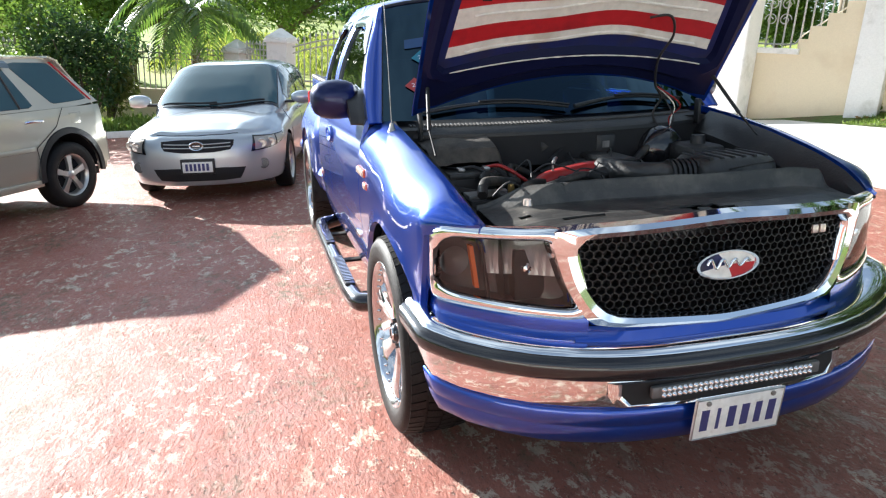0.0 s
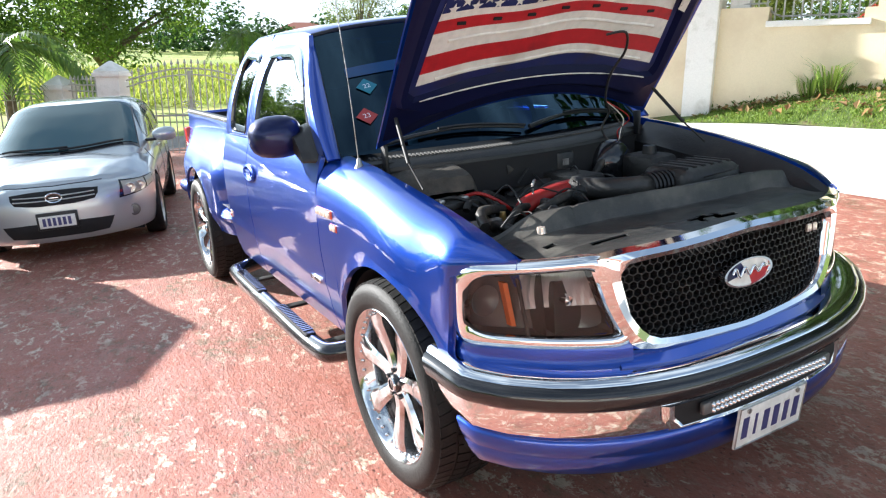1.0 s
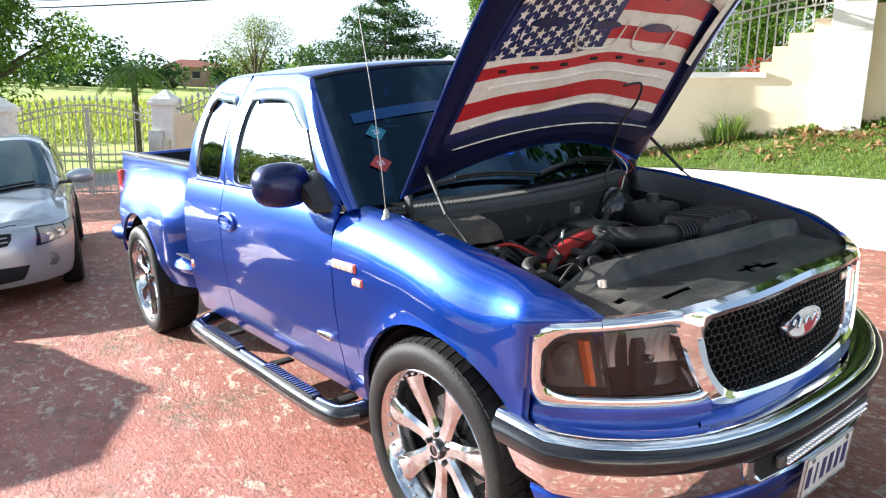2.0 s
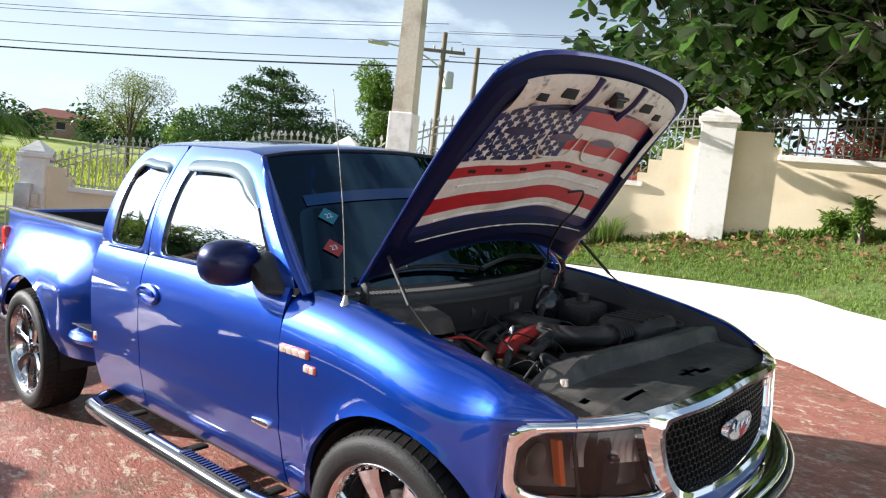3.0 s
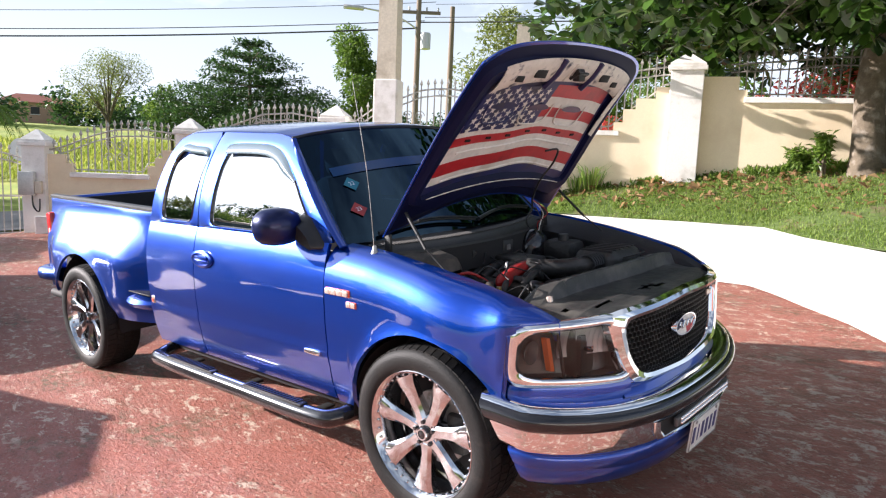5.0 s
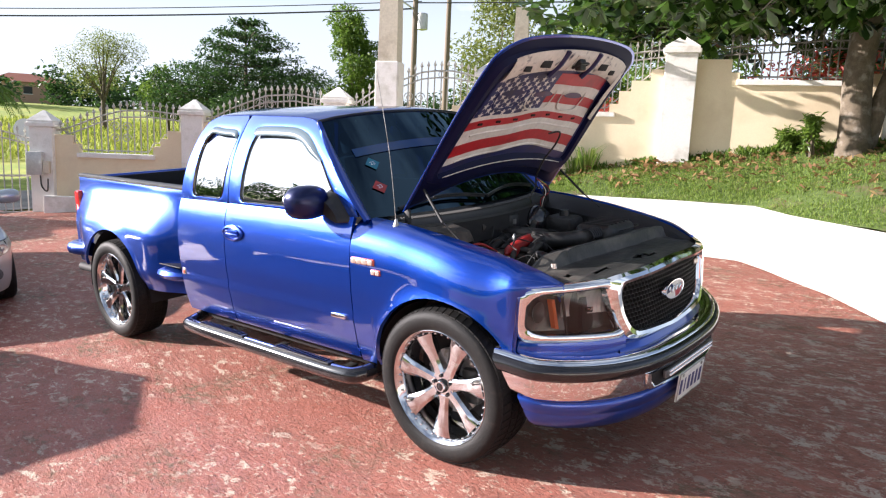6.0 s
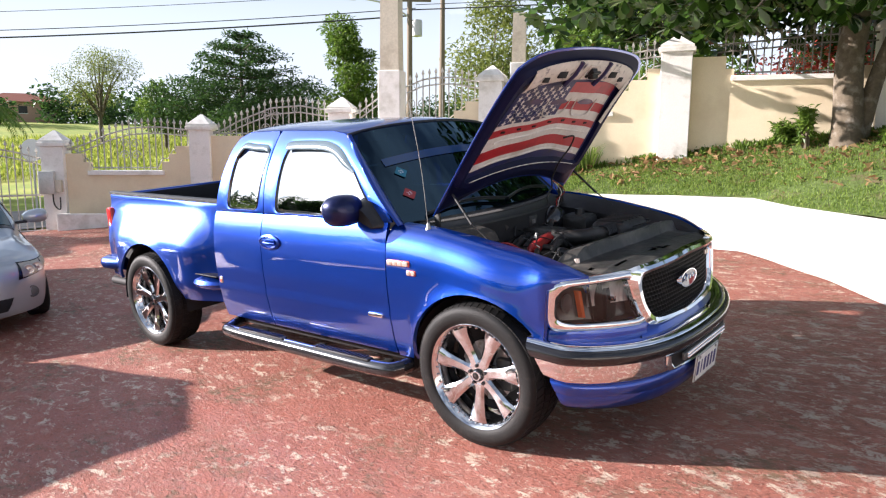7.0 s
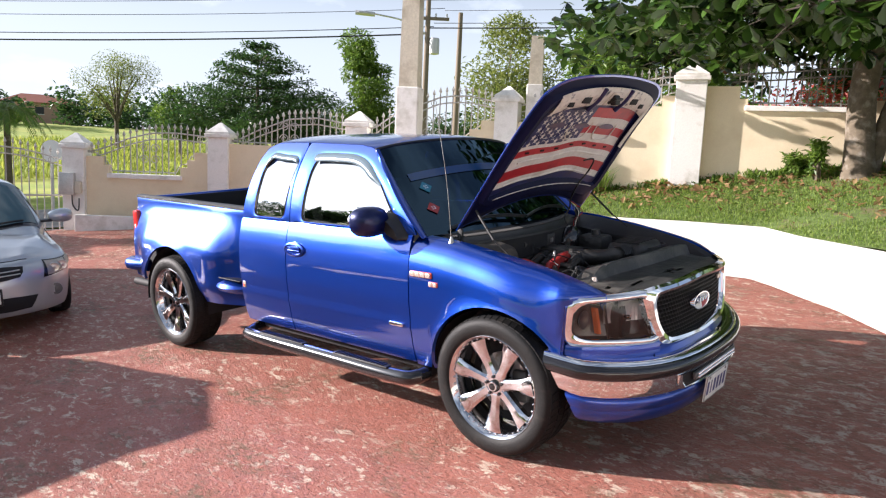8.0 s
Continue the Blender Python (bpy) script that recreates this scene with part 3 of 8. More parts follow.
M_INK = material("plate_ink", (0.05, 0.05, 0.16), 0.5, fine=0)
M_BADGE = material("badge_silver", (0.78, 0.66, 0.58), 0.25, metal=0.6, fine=0)
M_BADGER = material("badge_red", (0.65, 0.10, 0.05), 0.35, fine=0)
M_TEAL = material("teal_sticker", (0.01, 0.17, 0.22), 0.5, fine=0)
M_REDST = material("red_sticker", (0.36, 0.035, 0.03), 0.5, fine=0)
M_SEAT = material("grey_seat_cloth", (0.07, 0.07, 0.08), 0.9, bump=0.3)

truck = empty("pickup_truck", SLOPE, label="royal blue extended-cab pickup truck with its hood raised", category="pickup truck")


def solid(bm, t=0.012):
    bmesh.ops.recalc_face_normals(bm, faces=bm.faces)
    bmesh.ops.solidify(bm, geom=list(bm.faces), thickness=t)
    return bm


def skin(xs, prof, s, t=0.02):
    rows = [[(x, s * y, z) for y, z in prof(x)] for x in xs]
    bm, _ = sheet(rows)
    bmesh.ops.recalc_face_normals(bm, faces=bm.faces)
    out = sum(f.normal.y * s for f in bm.faces)
    if out < 0:
        bmesh.ops.reverse_faces(bm, faces=bm.faces)
    bmesh.ops.solidify(bm, geom=list(bm.faces), thickness=t)
    return bm


SIDE = [(0.34, 0.86), (0.42, 0.905), (0.52, 0.932), (0.62, 0.945), (0.645, 0.953), (0.66, 0.953), (0.68, 0.949), (0.80, 0.958), (0.95, 0.957), (1.05, 0.948), (1.13, 0.932), (1.19, 0.912), (1.215, 0.90)]


def side_w(z):
    return interp(z, SIDE)


def lin(a, b, n):
    return [lerp(a, b, k / n) for k in range(n + 1)]


F_TOP = [(-0.62, 1.212), (-0.3, 1.185), (0.0, 1.14), (0.2, 1.103), (0.3, 1.082), (0.4, 1.056), (0.48, 1.030), (0.54, 1.004), (0.60, 0.972)]
F_IN = [(-0.62, 0.80), (0.0, 0.795), (0.3, 0.782), (0.45, 0.77), (0.54, 0.755), (0.60, 0.735)]


def arch_z(x, cx, r, low):
    d = r * r - (x - cx) ** 2
    return max(low, 0.39 + math.sqrt(d)) if d > 0 else low


def fender_prof(x):
    zt, yt = interp(x, F_TOP), interp(x, F_IN)
    zb = arch_z(x, 0.0, 0.475, 0.40 if x < 0 else 0.64)
    if x > 0.44:
        zb = max(zb, interp(x, [(0.44, 0.64), (0.4401, 0.925), (0.60, 0.962)]))
    shrink = 1 - 0.045 * sstep(0.05, 0.5, x)
    lamp_y = (max(0.01, 0.80 - x) / 0.49) ** (1 / 3.2)
    zs = max(zb + 0.02, lerp(zt - 0.25, 0.945, sstep(0.24, 0.44, x)))
    pts = []
    for z in lin(zb, zs, 11):
        flare = 0.016 * max(0.0, 1 - (z - zb) / 0.12) ** 2 * (1 if abs(x) < 0.475 else 0)
        pts.append((min(side_w(min(z, 0.95)) * shrink + flare, lamp_y), z))
    y0 = pts[-1][0]
    for k in range(1, 13):
        a = math.pi / 2 * k / 12
        pts.append((yt + (y0 - yt) * math.cos(a), zs + (zt - zs) * math.sin(a) ** 0.85))
    pts.append((yt - 0.004, zt - 0.03))
    return pts


def door_prof(x):
    return [(side_w(z), z) for z in lin(0.415, 1.215, 26)]


def bed_w(x, z):
    front, back = sstep(-2.50, -2.94, x), 1 - 0.55 * sstep(-3.95, -4.33, x)
    g = 1 - sstep(0.86, 1.27, z)
    low = 1 - 0.35 * sstep(0.62, 0.45, z)
    return 0.80 + 0.165 * front * back * g * low


def bed_prof(x):
    zb = arch_z(x, -3.526, 0.515, 0.47 if x > -3.5 else 0.55)
    zt = lerp(1.262, 1.30, (-2.44 - x) / 1.9)
    pts = []
    for z in lin(zb, zt - 0.02, 26):
        flare = 0.008 * max(0.0, 1 - (z - zb) / 0.10) ** 2 * (1 if abs(x + 3.526) < 0.515 else 0)
        pts.append((bed_w(x, z) + flare, z))
    return pts + [(0.79, zt), (0.76, zt), (0.75, zt - 0.03)]


def arch_xs(cx, r, a, b, n=26):
    xs = [cx - r * math.cos(math.pi * k / n) for k in range(n + 1)]
    return sorted(set([round(x, 4) for x in lin(a, cx - r - 0.004, 6) + xs + lin(cx + r + 0.004, b, 8)]))


def polar(poly, n=64, centre=None):
    """Resample a polygon by angle about its centre."""
    c = centre or (sum(p[0] for p in poly) / len(poly), sum(p[1] for p in poly) / len(poly))
    out = []
    for k in range(n):
        a = 2 * math.pi * k / n
        dx, dy = math.cos(a), math.sin(a)
        best = None
        for (x0, y0), (x1, y1) in zip(poly, poly[1:] + poly[:1]):
            ex, ey = x1 - x0, y1 - y0
            den = dx * ey - dy * ex
            if abs(den) < 1e-12:
                continue
            t = ((x0 - c[0]) * ey - (y0 - c[1]) * ex) / den
            u = ((x0 - c[0]) * dy - (y0 - c[1]) * dx) / den
            if t > 0 and -1e-9 <= u <= 1 + 1e-9 and (best is None or t > best):
                best = t
        out.append((c[0] + dx * best, c[1] + dy * best))
    return out


def rounded(poly, r, seg=5):
    """Round a polygon's corners by quadratic arcs."""
    out, n = [], len(poly)
    for i, p in enumerate(poly):
        p = Vector(p)
        a, b = Vector(poly[i - 1]), Vector(poly[(i + 1) % n])
        da, db = a - p, b - p
        ra, rb = min(r, da.length * 0.45), min(r, db.length * 0.45)
        p0, p2 = p + da.normalized() * ra, p + db.normalized() * rb
        for k in range(seg + 1):
            t = k / seg
            q = p0 * (1 - t) ** 2 + p * 2 * t * (1 - t) + p2 * t * t
            out.append((q.x, q.y))
    return out


def ring_between(loops, put, t=0.0, close=False):
    """Strips between concentric loops of 2D points, mapped to space by put(p, index)."""
    rows = [[put(p, i) for p in lp] for i, lp in enumerate(loops)]
    bm, vs = sheet(rows, True)
    if close:
        bm.faces.new(vs[-1])
    bmesh.ops.recalc_face_normals(bm, faces=bm.faces)
    if t:
        bmesh.ops.solidify(bm, geom=list(bm.faces), thickness=t)
    return bm


def shrink_to(loop, f, c):
    return [(lerp(c[0], p[0], f), lerp(c[1], p[1], f)) for p in loop]


# body panels, both sides
for s in (-1, 1):
    part("front_fender", skin(arch_xs(0.0, 0.475, -0.618, 0.597), fender_prof, s), M_BLUE, truck, auto=55)
    d = part("front_door", skin(lin(-1.836, -0.626, 12), door_prof, s), M_BLUE, truck)
    q = part("rear_quarter_door", skin(lin(-2.425, -1.844, 6), door_prof, s), M_BLUE, truck)
    part("bed_side", skin(sorted(arch_xs(-3.526, 0.515, -4.33, -2.44)), bed_prof, s), M_BLUE, truck, "flared step-side bed panel")

    def up(p, off=0.0):
        dz = p[1] - 1.215
        return (p[0], s * (0.90 - dz * 0.06 - dz * dz * 0.62 + off), p[1])

    outer1 = [(-0.56, 1.216), (-0.60, 1.25), (-1.06, 1.69), (-1.14, 1.735), (-1.28, 1.755), (-1.836, 1.775), (-1.836, 1.216)]
    win1 = rounded([(-0.72, 1.232), (-0.95, 1.50), (-1.10, 1.615), (-1.22, 1.665), (-1.36, 1.685), (-1.66, 1.688), (-1.692, 1.60), (-1.705, 1.232)], 0.045)
    outer2 = [(-1.844, 1.216), (-1.844, 1.775), (-2.20, 1.775), (-2.30, 1.745), (-2.345, 1.66), (-2.43, 1.216)]
    win2 = rounded([(-1.915, 1.24), (-1.858, 1.66), (-2.195, 1.69), (-2.255, 1.60), (-2.275, 1.243)], 0.05)
    for par, outer, win, c in ((d, outer1, win1, (-1.36, 1.42)), (q, outer2, win2, (-2.07, 1.46))):
        lo, lw_ = polar(outer, 96, c), polar(win, 96, c)
        part("window_frame", ring_between([lo] + [[(lerp(a[0], b[0], f), lerp(a[1], b[1], f)) for a, b in zip(lo, lw_)] for f in (0.25, 0.5, 0.75)] + [lw_], lambda p, i: up(p, (0.0, 0.002, 0.003, 0.003, -0.003)[i]), 0.015), M_BLUE, par)
        trim = shrink_to(lw_, 1.02, c)
        part("window_trim", ring_between([trim, lw_, shrink_to(lw_, 0.965, c)], lambda p, i: up(p, (0.001, 0.006, -0.008)[i]), 0.004), M_BLACKG, par)
        g = part("window_glass", ring_between([shrink_to(lw_, 0.99, c), shrink_to(lw_, 0.5, c), shrink_to(lw_, 0.05, c)], lambda p, i: up(p, -0.008), 0.0, True), M_SIDEGLASS, par, "dark mirror-tinted glass")
        g.visible_shadow = False
        # smoked rain deflector along the upper edge of the window
        edge = smoothpath([(-1.70, 1.655), (-1.655, 1.692), (-1.36, 1.690), (-1.22, 1.672), (-1.10, 1.622), (-0.95, 1.507)] if par is d else [(-1.868, 1.63), (-1.90, 1.672), (-2.05, 1.684), (-2.19, 1.692), (-2.25, 1.61)], 5)
        rows = []
        for k in range(5):
            row = []
            for i, p in enumerate(edge):
                p = Vector((p[0], p[1]))
                tg = (Vector(edge[min(i + 1, len(edge) - 1)][:2]) - Vector(edge[max(i - 1, 0)][:2])).normalized()
                g_ = Vector((tg.y, -tg.x)) * (1 if par is d else -1)
                e_ = lerp(0.3, 1.0, sstep(0, 4, min(i, len(edge) - 1 - i)))
                row.append(up(p + g_ * lerp(-0.012, 0.046 if par is d else 0.032, k / 4) * e_, 0.006 + 0.018 * e_ * math.sin(math.pi * (0.1 + 0.75 * k / 4))))
            rows.append(row)
        o = part("rain_visor", solid(sheet(rows)[0], 0.003), M_VISOR, par, "smoked rain deflector")
        o.visible_shadow = False
    # door handle
    h = part("door_handle", loft([[(-1.735 + a * sx, s * (0.955 + o), 1.035 + b * sz) for sx, sz in [(math.cos(k * math.pi / 8), math.sin(k * math.pi / 8)) for k in range(16)]] for a, b, o in ((0.115, 0.052, -0.01), (0.115, 0.052, 0.006), (0.098, 0.04, 0.012), (0.09, 0.032, 0.0))]), M_BLUE, d)
    part("pull", box(-1.81, -1.66, s * 0.955 - 0.012, s * 0.955 + 0.02 * s + 0.012, 1.028, 1.06, 0.008), M_BLUE, d, "painted pull lever")
    # mirror
    mi = part("mirror_housing", loft([[(-0.885 + (0.10 if math.cos(k * math.pi / 12) > 0 else 0.075) * r * math.copysign(abs(math.cos(k * math.pi / 12)) ** 0.75, math.cos(k * math.pi / 12)) - 0.03 * o, s * (0.905 + 0.222 * o), 1.292 + 0.095 * r * math.copysign(abs(math.sin(k * math.pi / 12)) ** 0.8, math.sin(k * math.pi / 12))) for k in range(24)] for o, r in ((0.0, 0.40), (0.02, 0.60), (0.09, 0.82), (0.22, 0.95), (0.42, 1.0), (0.62, 0.98), (0.80, 0.88), (0.92, 0.68), (0.98, 0.42), (1.0, 0.2))]), M_BLUE_DK, truck, "rounded dark blue door mirror")
    part("mirror_arm", loft([[(x, s * y, z) for x, z in rounded([(-0.755 - w, 1.222), (-0.735 + w * 0.9, 1.175), (-0.755 + w * 0.75, 1.235), (-0.79 + w * 0.1, 1.235 + hh), (-0.80 - w * 0.7, 1.235 + hh)], 0.035)] for y, w, hh in ((0.87, 0.11, 0.11), (0.905, 0.105, 0.10), (0.92, 0.085, 0.08), (0.935, 0.07, 0.07), (0.965, 0.055, 0.06))]), M_BLACK, truck, auto=60)
    part("mirror_glass", loft([[(-0.985, s * (0.94 + 0.16 * (0.5 + 0.5 * math.cos(k * math.pi / 8))), 1.30 + 0.06 * math.sin(k * math.pi / 8)) for k in range(16)], [(-0.965, s * (0.94 + 0.16 * (0.5 + 0.5 * math.cos(k * math.pi / 8))), 1.30 + 0.06 * math.sin(k * math.pi / 8)) for k in range(16)]]), M_CHROME, mi)
    # sill, wheel wells, step bar
    part("sill", box(-2.42, -0.5, s * 0.80 - 0.04, s * 0.80 + 0.04, 0.35, 0.46, 0.01), M_BAY, truck)
    for cx, r in ((0.0, 0.485), (-3.526, 0.525)):
        rows = [[(cx + r * math.cos(math.pi * k / 24), s * y, 0.36 + r * math.sin(math.pi * k / 24)) for k in range(25)] for y in (0.45, 0.92)]
        bm, vs = sheet(rows)
        bm.faces.new(vs[0])
        part("wheel_well", bm, M_BAY, truck)
    part("step_bar", tube(smoothpath([(-2.36, s * 0.80, 0.36), (-2.33, s * 0.95, 0.34), (-2.22, s * 1.005, 0.335), (-1.4, s * 1.01, 0.335), (-0.72, s * 1.005, 0.335), (-0.58, s * 0.95, 0.34), (-0.55, s * 0.80, 0.36)], 8), 0.047, 12), M_BLACKG, truck, "gloss black tubular step bar")
    for x0 in (-2.12, -1.28):
        pd = part("step_pad", box(x0, x0 + 0.52, s * 1.01 - 0.027, s * 1.01 + 0.027, 0.368, 0.390, 0.01), M_BLACK, truck, "ribbed rubber tread")
        bm = bmesh.new()
        for k in range(18):
            box(x0 + 0.03 + k * 0.026, x0 + 0.042 + k * 0.026, s * 1.01 - 0.024, s * 1.01 + 0.024, 0.390, 0.395, 0, 2, bm)
        part("tread_ribs", bm, M_BLACKG, pd)
    for x0 in (-2.1, -1.45, -0.8):
        part("step_bracket", box(x0 - 0.03, x0 + 0.03, min(s * 0.8, s * 1.04), max(s * 0.8, s * 0.99), 0.300, 0.315, 0.004), M_BAY, truck)
    # bed step pod and side marker
    rings = []
    for k in range(13):
        t = k / 12
        w = math.sin(math.pi * min(1, t * 0.93 + 0.05)) ** 0.55
        rings.append([(-2.97 + 0.53 * t, s * (0.76 + 0.20 * w * max(0.0, math.cos(a)) ), 0.63 + 0.075 * w * math.sin(a)) for a in [math.pi * 2 * j / 16 for j in range(16)]])
    part("bed_step", loft(rings), M_BLUE, truck, "moulded blue side step")
    part("bed_step_pad", box(-2.86, -2.50, min(s * 0.84, s * 0.925), max(s * 0.84, s * 0.925), 0.697, 0.706, 0.003), M_BLACK, truck)
    part("side_marker", box(-2.405, -2.37, min(s * 0.945, s * 0.957), max(s * 0.945, s * 0.957), 0.68, 0.73, 0.004), M_BADGE, truck)
    part("marker_stripe", box(-2.398, -2.377, min(s * 0.955, s * 0.96), max(s * 0.955, s * 0.96), 0.69, 0.71, 0.001), M_BADGER, truck)
    # tail lamp, bed rail cap
    tl = part("tail_lamp", box(-4.36, -4.27, min(s * 0.72, s * 0.855), max(s * 0.72, s * 0.855), 0.84, 1.17, 0.02), M_REDLENS, truck, "tall red tail lamp")
    part("bed_rail_cap", loft([[(x, s * y, z + lerp(1.262, 1.30, (-2.44 - x) / 1.9)) for y, z in ((0.74, -0.03), (0.74, 0.012), (0.755, 0.018), (0.79, 0.016), (0.803, 0.006), (0.803, -0.012))] for x in lin(-4.34, -2.44, 10)]), M_BLACK, truck, "black plastic bed rail cap")
    part("bed_inner_wall", box(-4.3, -2.5, min(s * 0.70, s * 0.75), max(s * 0.70, s * 0.75), 0.70, 1.25), M_BAY, truck)
    # rear inner wheel tubs
    part("wheel_tub", box(-4.0, -3.05, min(s * 0.5, s * 0.7), max(s * 0.5, s * 0.7), 0.68, 0.95, 0.05), M_BAY, truck)
    # badge on the fender and chrome mark on the door
    bd = part("fender_badge", box(-0.605, -0.43, min(s * 0.945, s * 0.962), max(s * 0.945, s * 0.962), 0.974, 1.010, 0.006), M_BADGER, truck, "silver and red fender badge")
    for k in range(4):
        part("badge_bar", box(-0.600 + 0.042 * k, -0.563 + 0.042 * k, min(s * 0.958, s * 0.969), max(s * 0.958, s * 0.969), 0.978, 1.006, 0.004), M_BADGE, bd)
    bd = part("fender_badge", box(-0.455, -0.385, min(s * 0.945, s * 0.962), max(s * 0.945, s * 0.962), 0.925, 0.957, 0.005), M_BADGER, truck, "small red and silver badge")
    for k in range(2):
        part("badge_bar", box(-0.451 + 0.034 * k, -0.424 + 0.034 * k, min(s * 0.958, s * 0.967), max(s * 0.958, s * 0.967), 0.929, 0.953, 0.003), M_BADGE, bd)
    part("door_moulding_end", box(-0.80, -0.68, min(s * 0.945, s * 0.963), max(s * 0.945, s * 0.963), 0.640, 0.664, 0.005), M_CHROME, truck)

# cab: roof, windscreen, back, interior
ROOF_EDGE = [(1.06, 1.700), (1.10, 1.715), (1.14, 1.735), (1.28, 1.757), (1.836, 1.777), (2.20, 1.777), (2.27, 1.757), (2.31, 1.735)]
rows = []
for a in lin(0, 1, 22) + [1.03, 1.045]:
    row = []
    for k in range(25):
        u = math.sin(math.pi / 2 * (k - 12) / 12)
        c = 1 - u * u
        x = lerp(-1.10 + 0.06 * c, -2.31 - 0.03 * c, a)
        zt = interp(-x if c < 0.2 else lerp(1.10, 2.31, a), ROOF_EDGE)
        dz = zt - 1.215
        z = zt + 0.055 * c ** 0.72 - 0.05 * max(0.0, (a - 1) / 0.045)
        row.append((x, u * (0.902 - dz * 0.06 - dz * dz * 0.62), z))
    rows.append(row)
part("roof", solid(sheet(rows)[0], 0.008), M_BLUE, truck, auto=60)


def screen(y, t):
    c = 1 - (y / 0.80) ** 2
    return (lerp(-0.57 + 0.14 * c, -1.10 + 0.06 * c, t), y * lerp(1.065, 0.905, t), lerp(1.205, 1.715 + 0.055 * c ** 0.72, t))


ws = part("windscreen", sheet([[screen(y, t) for y in lin(-0.785, 0.785, 20)] for t in lin(0, 1, 10)])[0], M_GLASS, truck, "tinted windscreen with two square stickers")
ws.visible_shadow = False
part("screen_trim", tube([screen(-0.795, t) for t in lin(0, 1, 8)] + [screen(y, 1.015) for y in lin(-0.79, 0.79, 12)] + [screen(0.795, 1 - t) for t in lin(0, 1, 8)], 0.011, 6), M_BLACK, truck)
strip = [[tuple(Vector(screen(y, t + 0.035 * (1 - (y / 0.7) ** 2))) + Vector((0.004, 0, 0.003))) for y in lin(-0.68, 0.68, 20)] for t in (0.585, 0.61, 0.64, 0.665)]
part("sun_strip", sheet(strip)[0], M_STRIP, ws, "curved blue sun strip").visible_shadow = False
for s in (-1, 1):
    rows = []
    for t in lin(-0.02, 1.0, 12):
        p = Vector(screen(s * 0.795, t))
        dz = p.z - 1.216
        q = Vector((-0.568 - 0.50 * dz / 0.474, s * (0.902 - dz * 0.06 - dz * dz * 0.62), p.z))
        rows.append([tuple(p), tuple(lerp(p, q, 0.3) + Vector((0.012, s * 0.004, 0.004))), tuple(lerp(p, q, 0.7) + Vector((0.010, s * 0.006, 0.003))), tuple(q)])
    part("windscreen_pillar", solid(sheet(rows)[0], 0.01), M_BLUE, truck, auto=60)
part("cab_back", box(-2.455, -2.42, -0.885, 0.885, 0.5, 1.22, 0.012), M_BLUE, truck)
for s in (-1, 1):
    part("cab_back_pillar", loft([[(-2.455, s * 0.86, 1.2), (-2.41, s * 0.90, 1.2), (-2.41, s * 0.55, 1.2), (-2.455, s * 0.55, 1.2)], [(-2.40, s * 0.79, 1.5), (-2.365, s * 0.832, 1.5), (-2.36, s * 0.52, 1.5), (-2.40, s * 0.52, 1.5)], [(-2.36, s * 0.69, 1.70), (-2.325, s * 0.722, 1.70), (-2.31, s * 0.5, 1.74), (-2.36, s * 0.5, 1.74)]]), M_BLUE, truck)
rg = part("rear_window", sheet([[(-2.45, -0.56, 1.25), (-2.45, 0.56, 1.25)], [(-2.365, -0.52, 1.75), (-2.365, 0.52, 1.75)]])[0], M_GLASS, truck)
rg.visible_shadow = False


def on_screen(y, z, off):
    t = (z - 1.205) / (1.745 - 1.205)
    p, q = Vector(screen(y, t)), Vector(screen(y, t + 0.1))
    e = (Vector(screen(y + 0.05, t)) - p).normalized()
    n = e.cross((q - p).normalized())
    if n.x < 0:
        n = -n
    return p + n * off, e, (q - p).normalized()


def sticker(y, z, size, mat, label, glyphs):
    p, e, u = on_screen(y, z, 0.006)
    e2, u2 = (e * math.cos(0.75) - u * math.sin(0.75)), (u * math.cos(0.75) + e * math.sin(0.75))
    e3, u3 = (e * math.cos(0.15) + u * math.sin(0.15)), (u * math.cos(0.15) - e * math.sin(0.15))
    n = e2.cross(u2)
    bm = loft([[p + e2 * a * size + u2 * b * size * 0.95 + n * h for a, b in ((-1, -1), (1, -1), (1, 1), (-1, 1))] for h in (-0.0005, 0.0005)])
    st = part("sticker", bm, mat, ws, label, smooth=False)
    crv = bpy.data.curves.new("digits", "FONT")
    crv.body, crv.size, crv.align_x, crv.align_y = glyphs, size * 1.0, "CENTER", "CENTER"
    crv.materials.append(M_WHITE)
    tmp = new("digits", crv)
    me = bpy.data.meshes.new_from_object(tmp.evaluated_get(bpy.context.evaluated_depsgraph_get()))
    bpy.data.objects.remove(tmp)
    if not me.materials:
        me.materials.append(M_WHITE)
    o = new("digits", me)
    o.parent = st
    m = Matrix((e3, u3, n)).transposed().to_4x4()
    m.translation = p + n * 0.002
    o.matrix_basis = m


sticker(-0.60, 1.475, 0.036, M_TEAL, "teal square sticker", "22")
sticker(-0.64, 1.352, 0.036, M_REDST, "red square sticker", "23")
part("dashboard", box(-1.05, -0.62, -0.78, 0.78, 0.95, 1.16, 0.05), M_BLACK, truck)
for y in (-0.38, 0.38):
    st = part("seat_base", box(-1.75, -1.25, y - 0.27, y + 0.27, 0.7, 0.92, 0.06), M_SEAT, truck)
    o = part("seat_backrest", box(-0.09, 0.09, -0.26, 0.26, 0, 0.56, 0.06), M_SEAT, truck)
    o.matrix_basis = pose(-1.8, y, 0.9, 0, -14, 0)
    o = part("headrest", box(-0.06, 0.06, -0.13, 0.13, 0, 0.18, 0.04), M_SEAT, truck)
    o.matrix_basis = pose(-1.96, y, 1.46, 0, -14, 0)
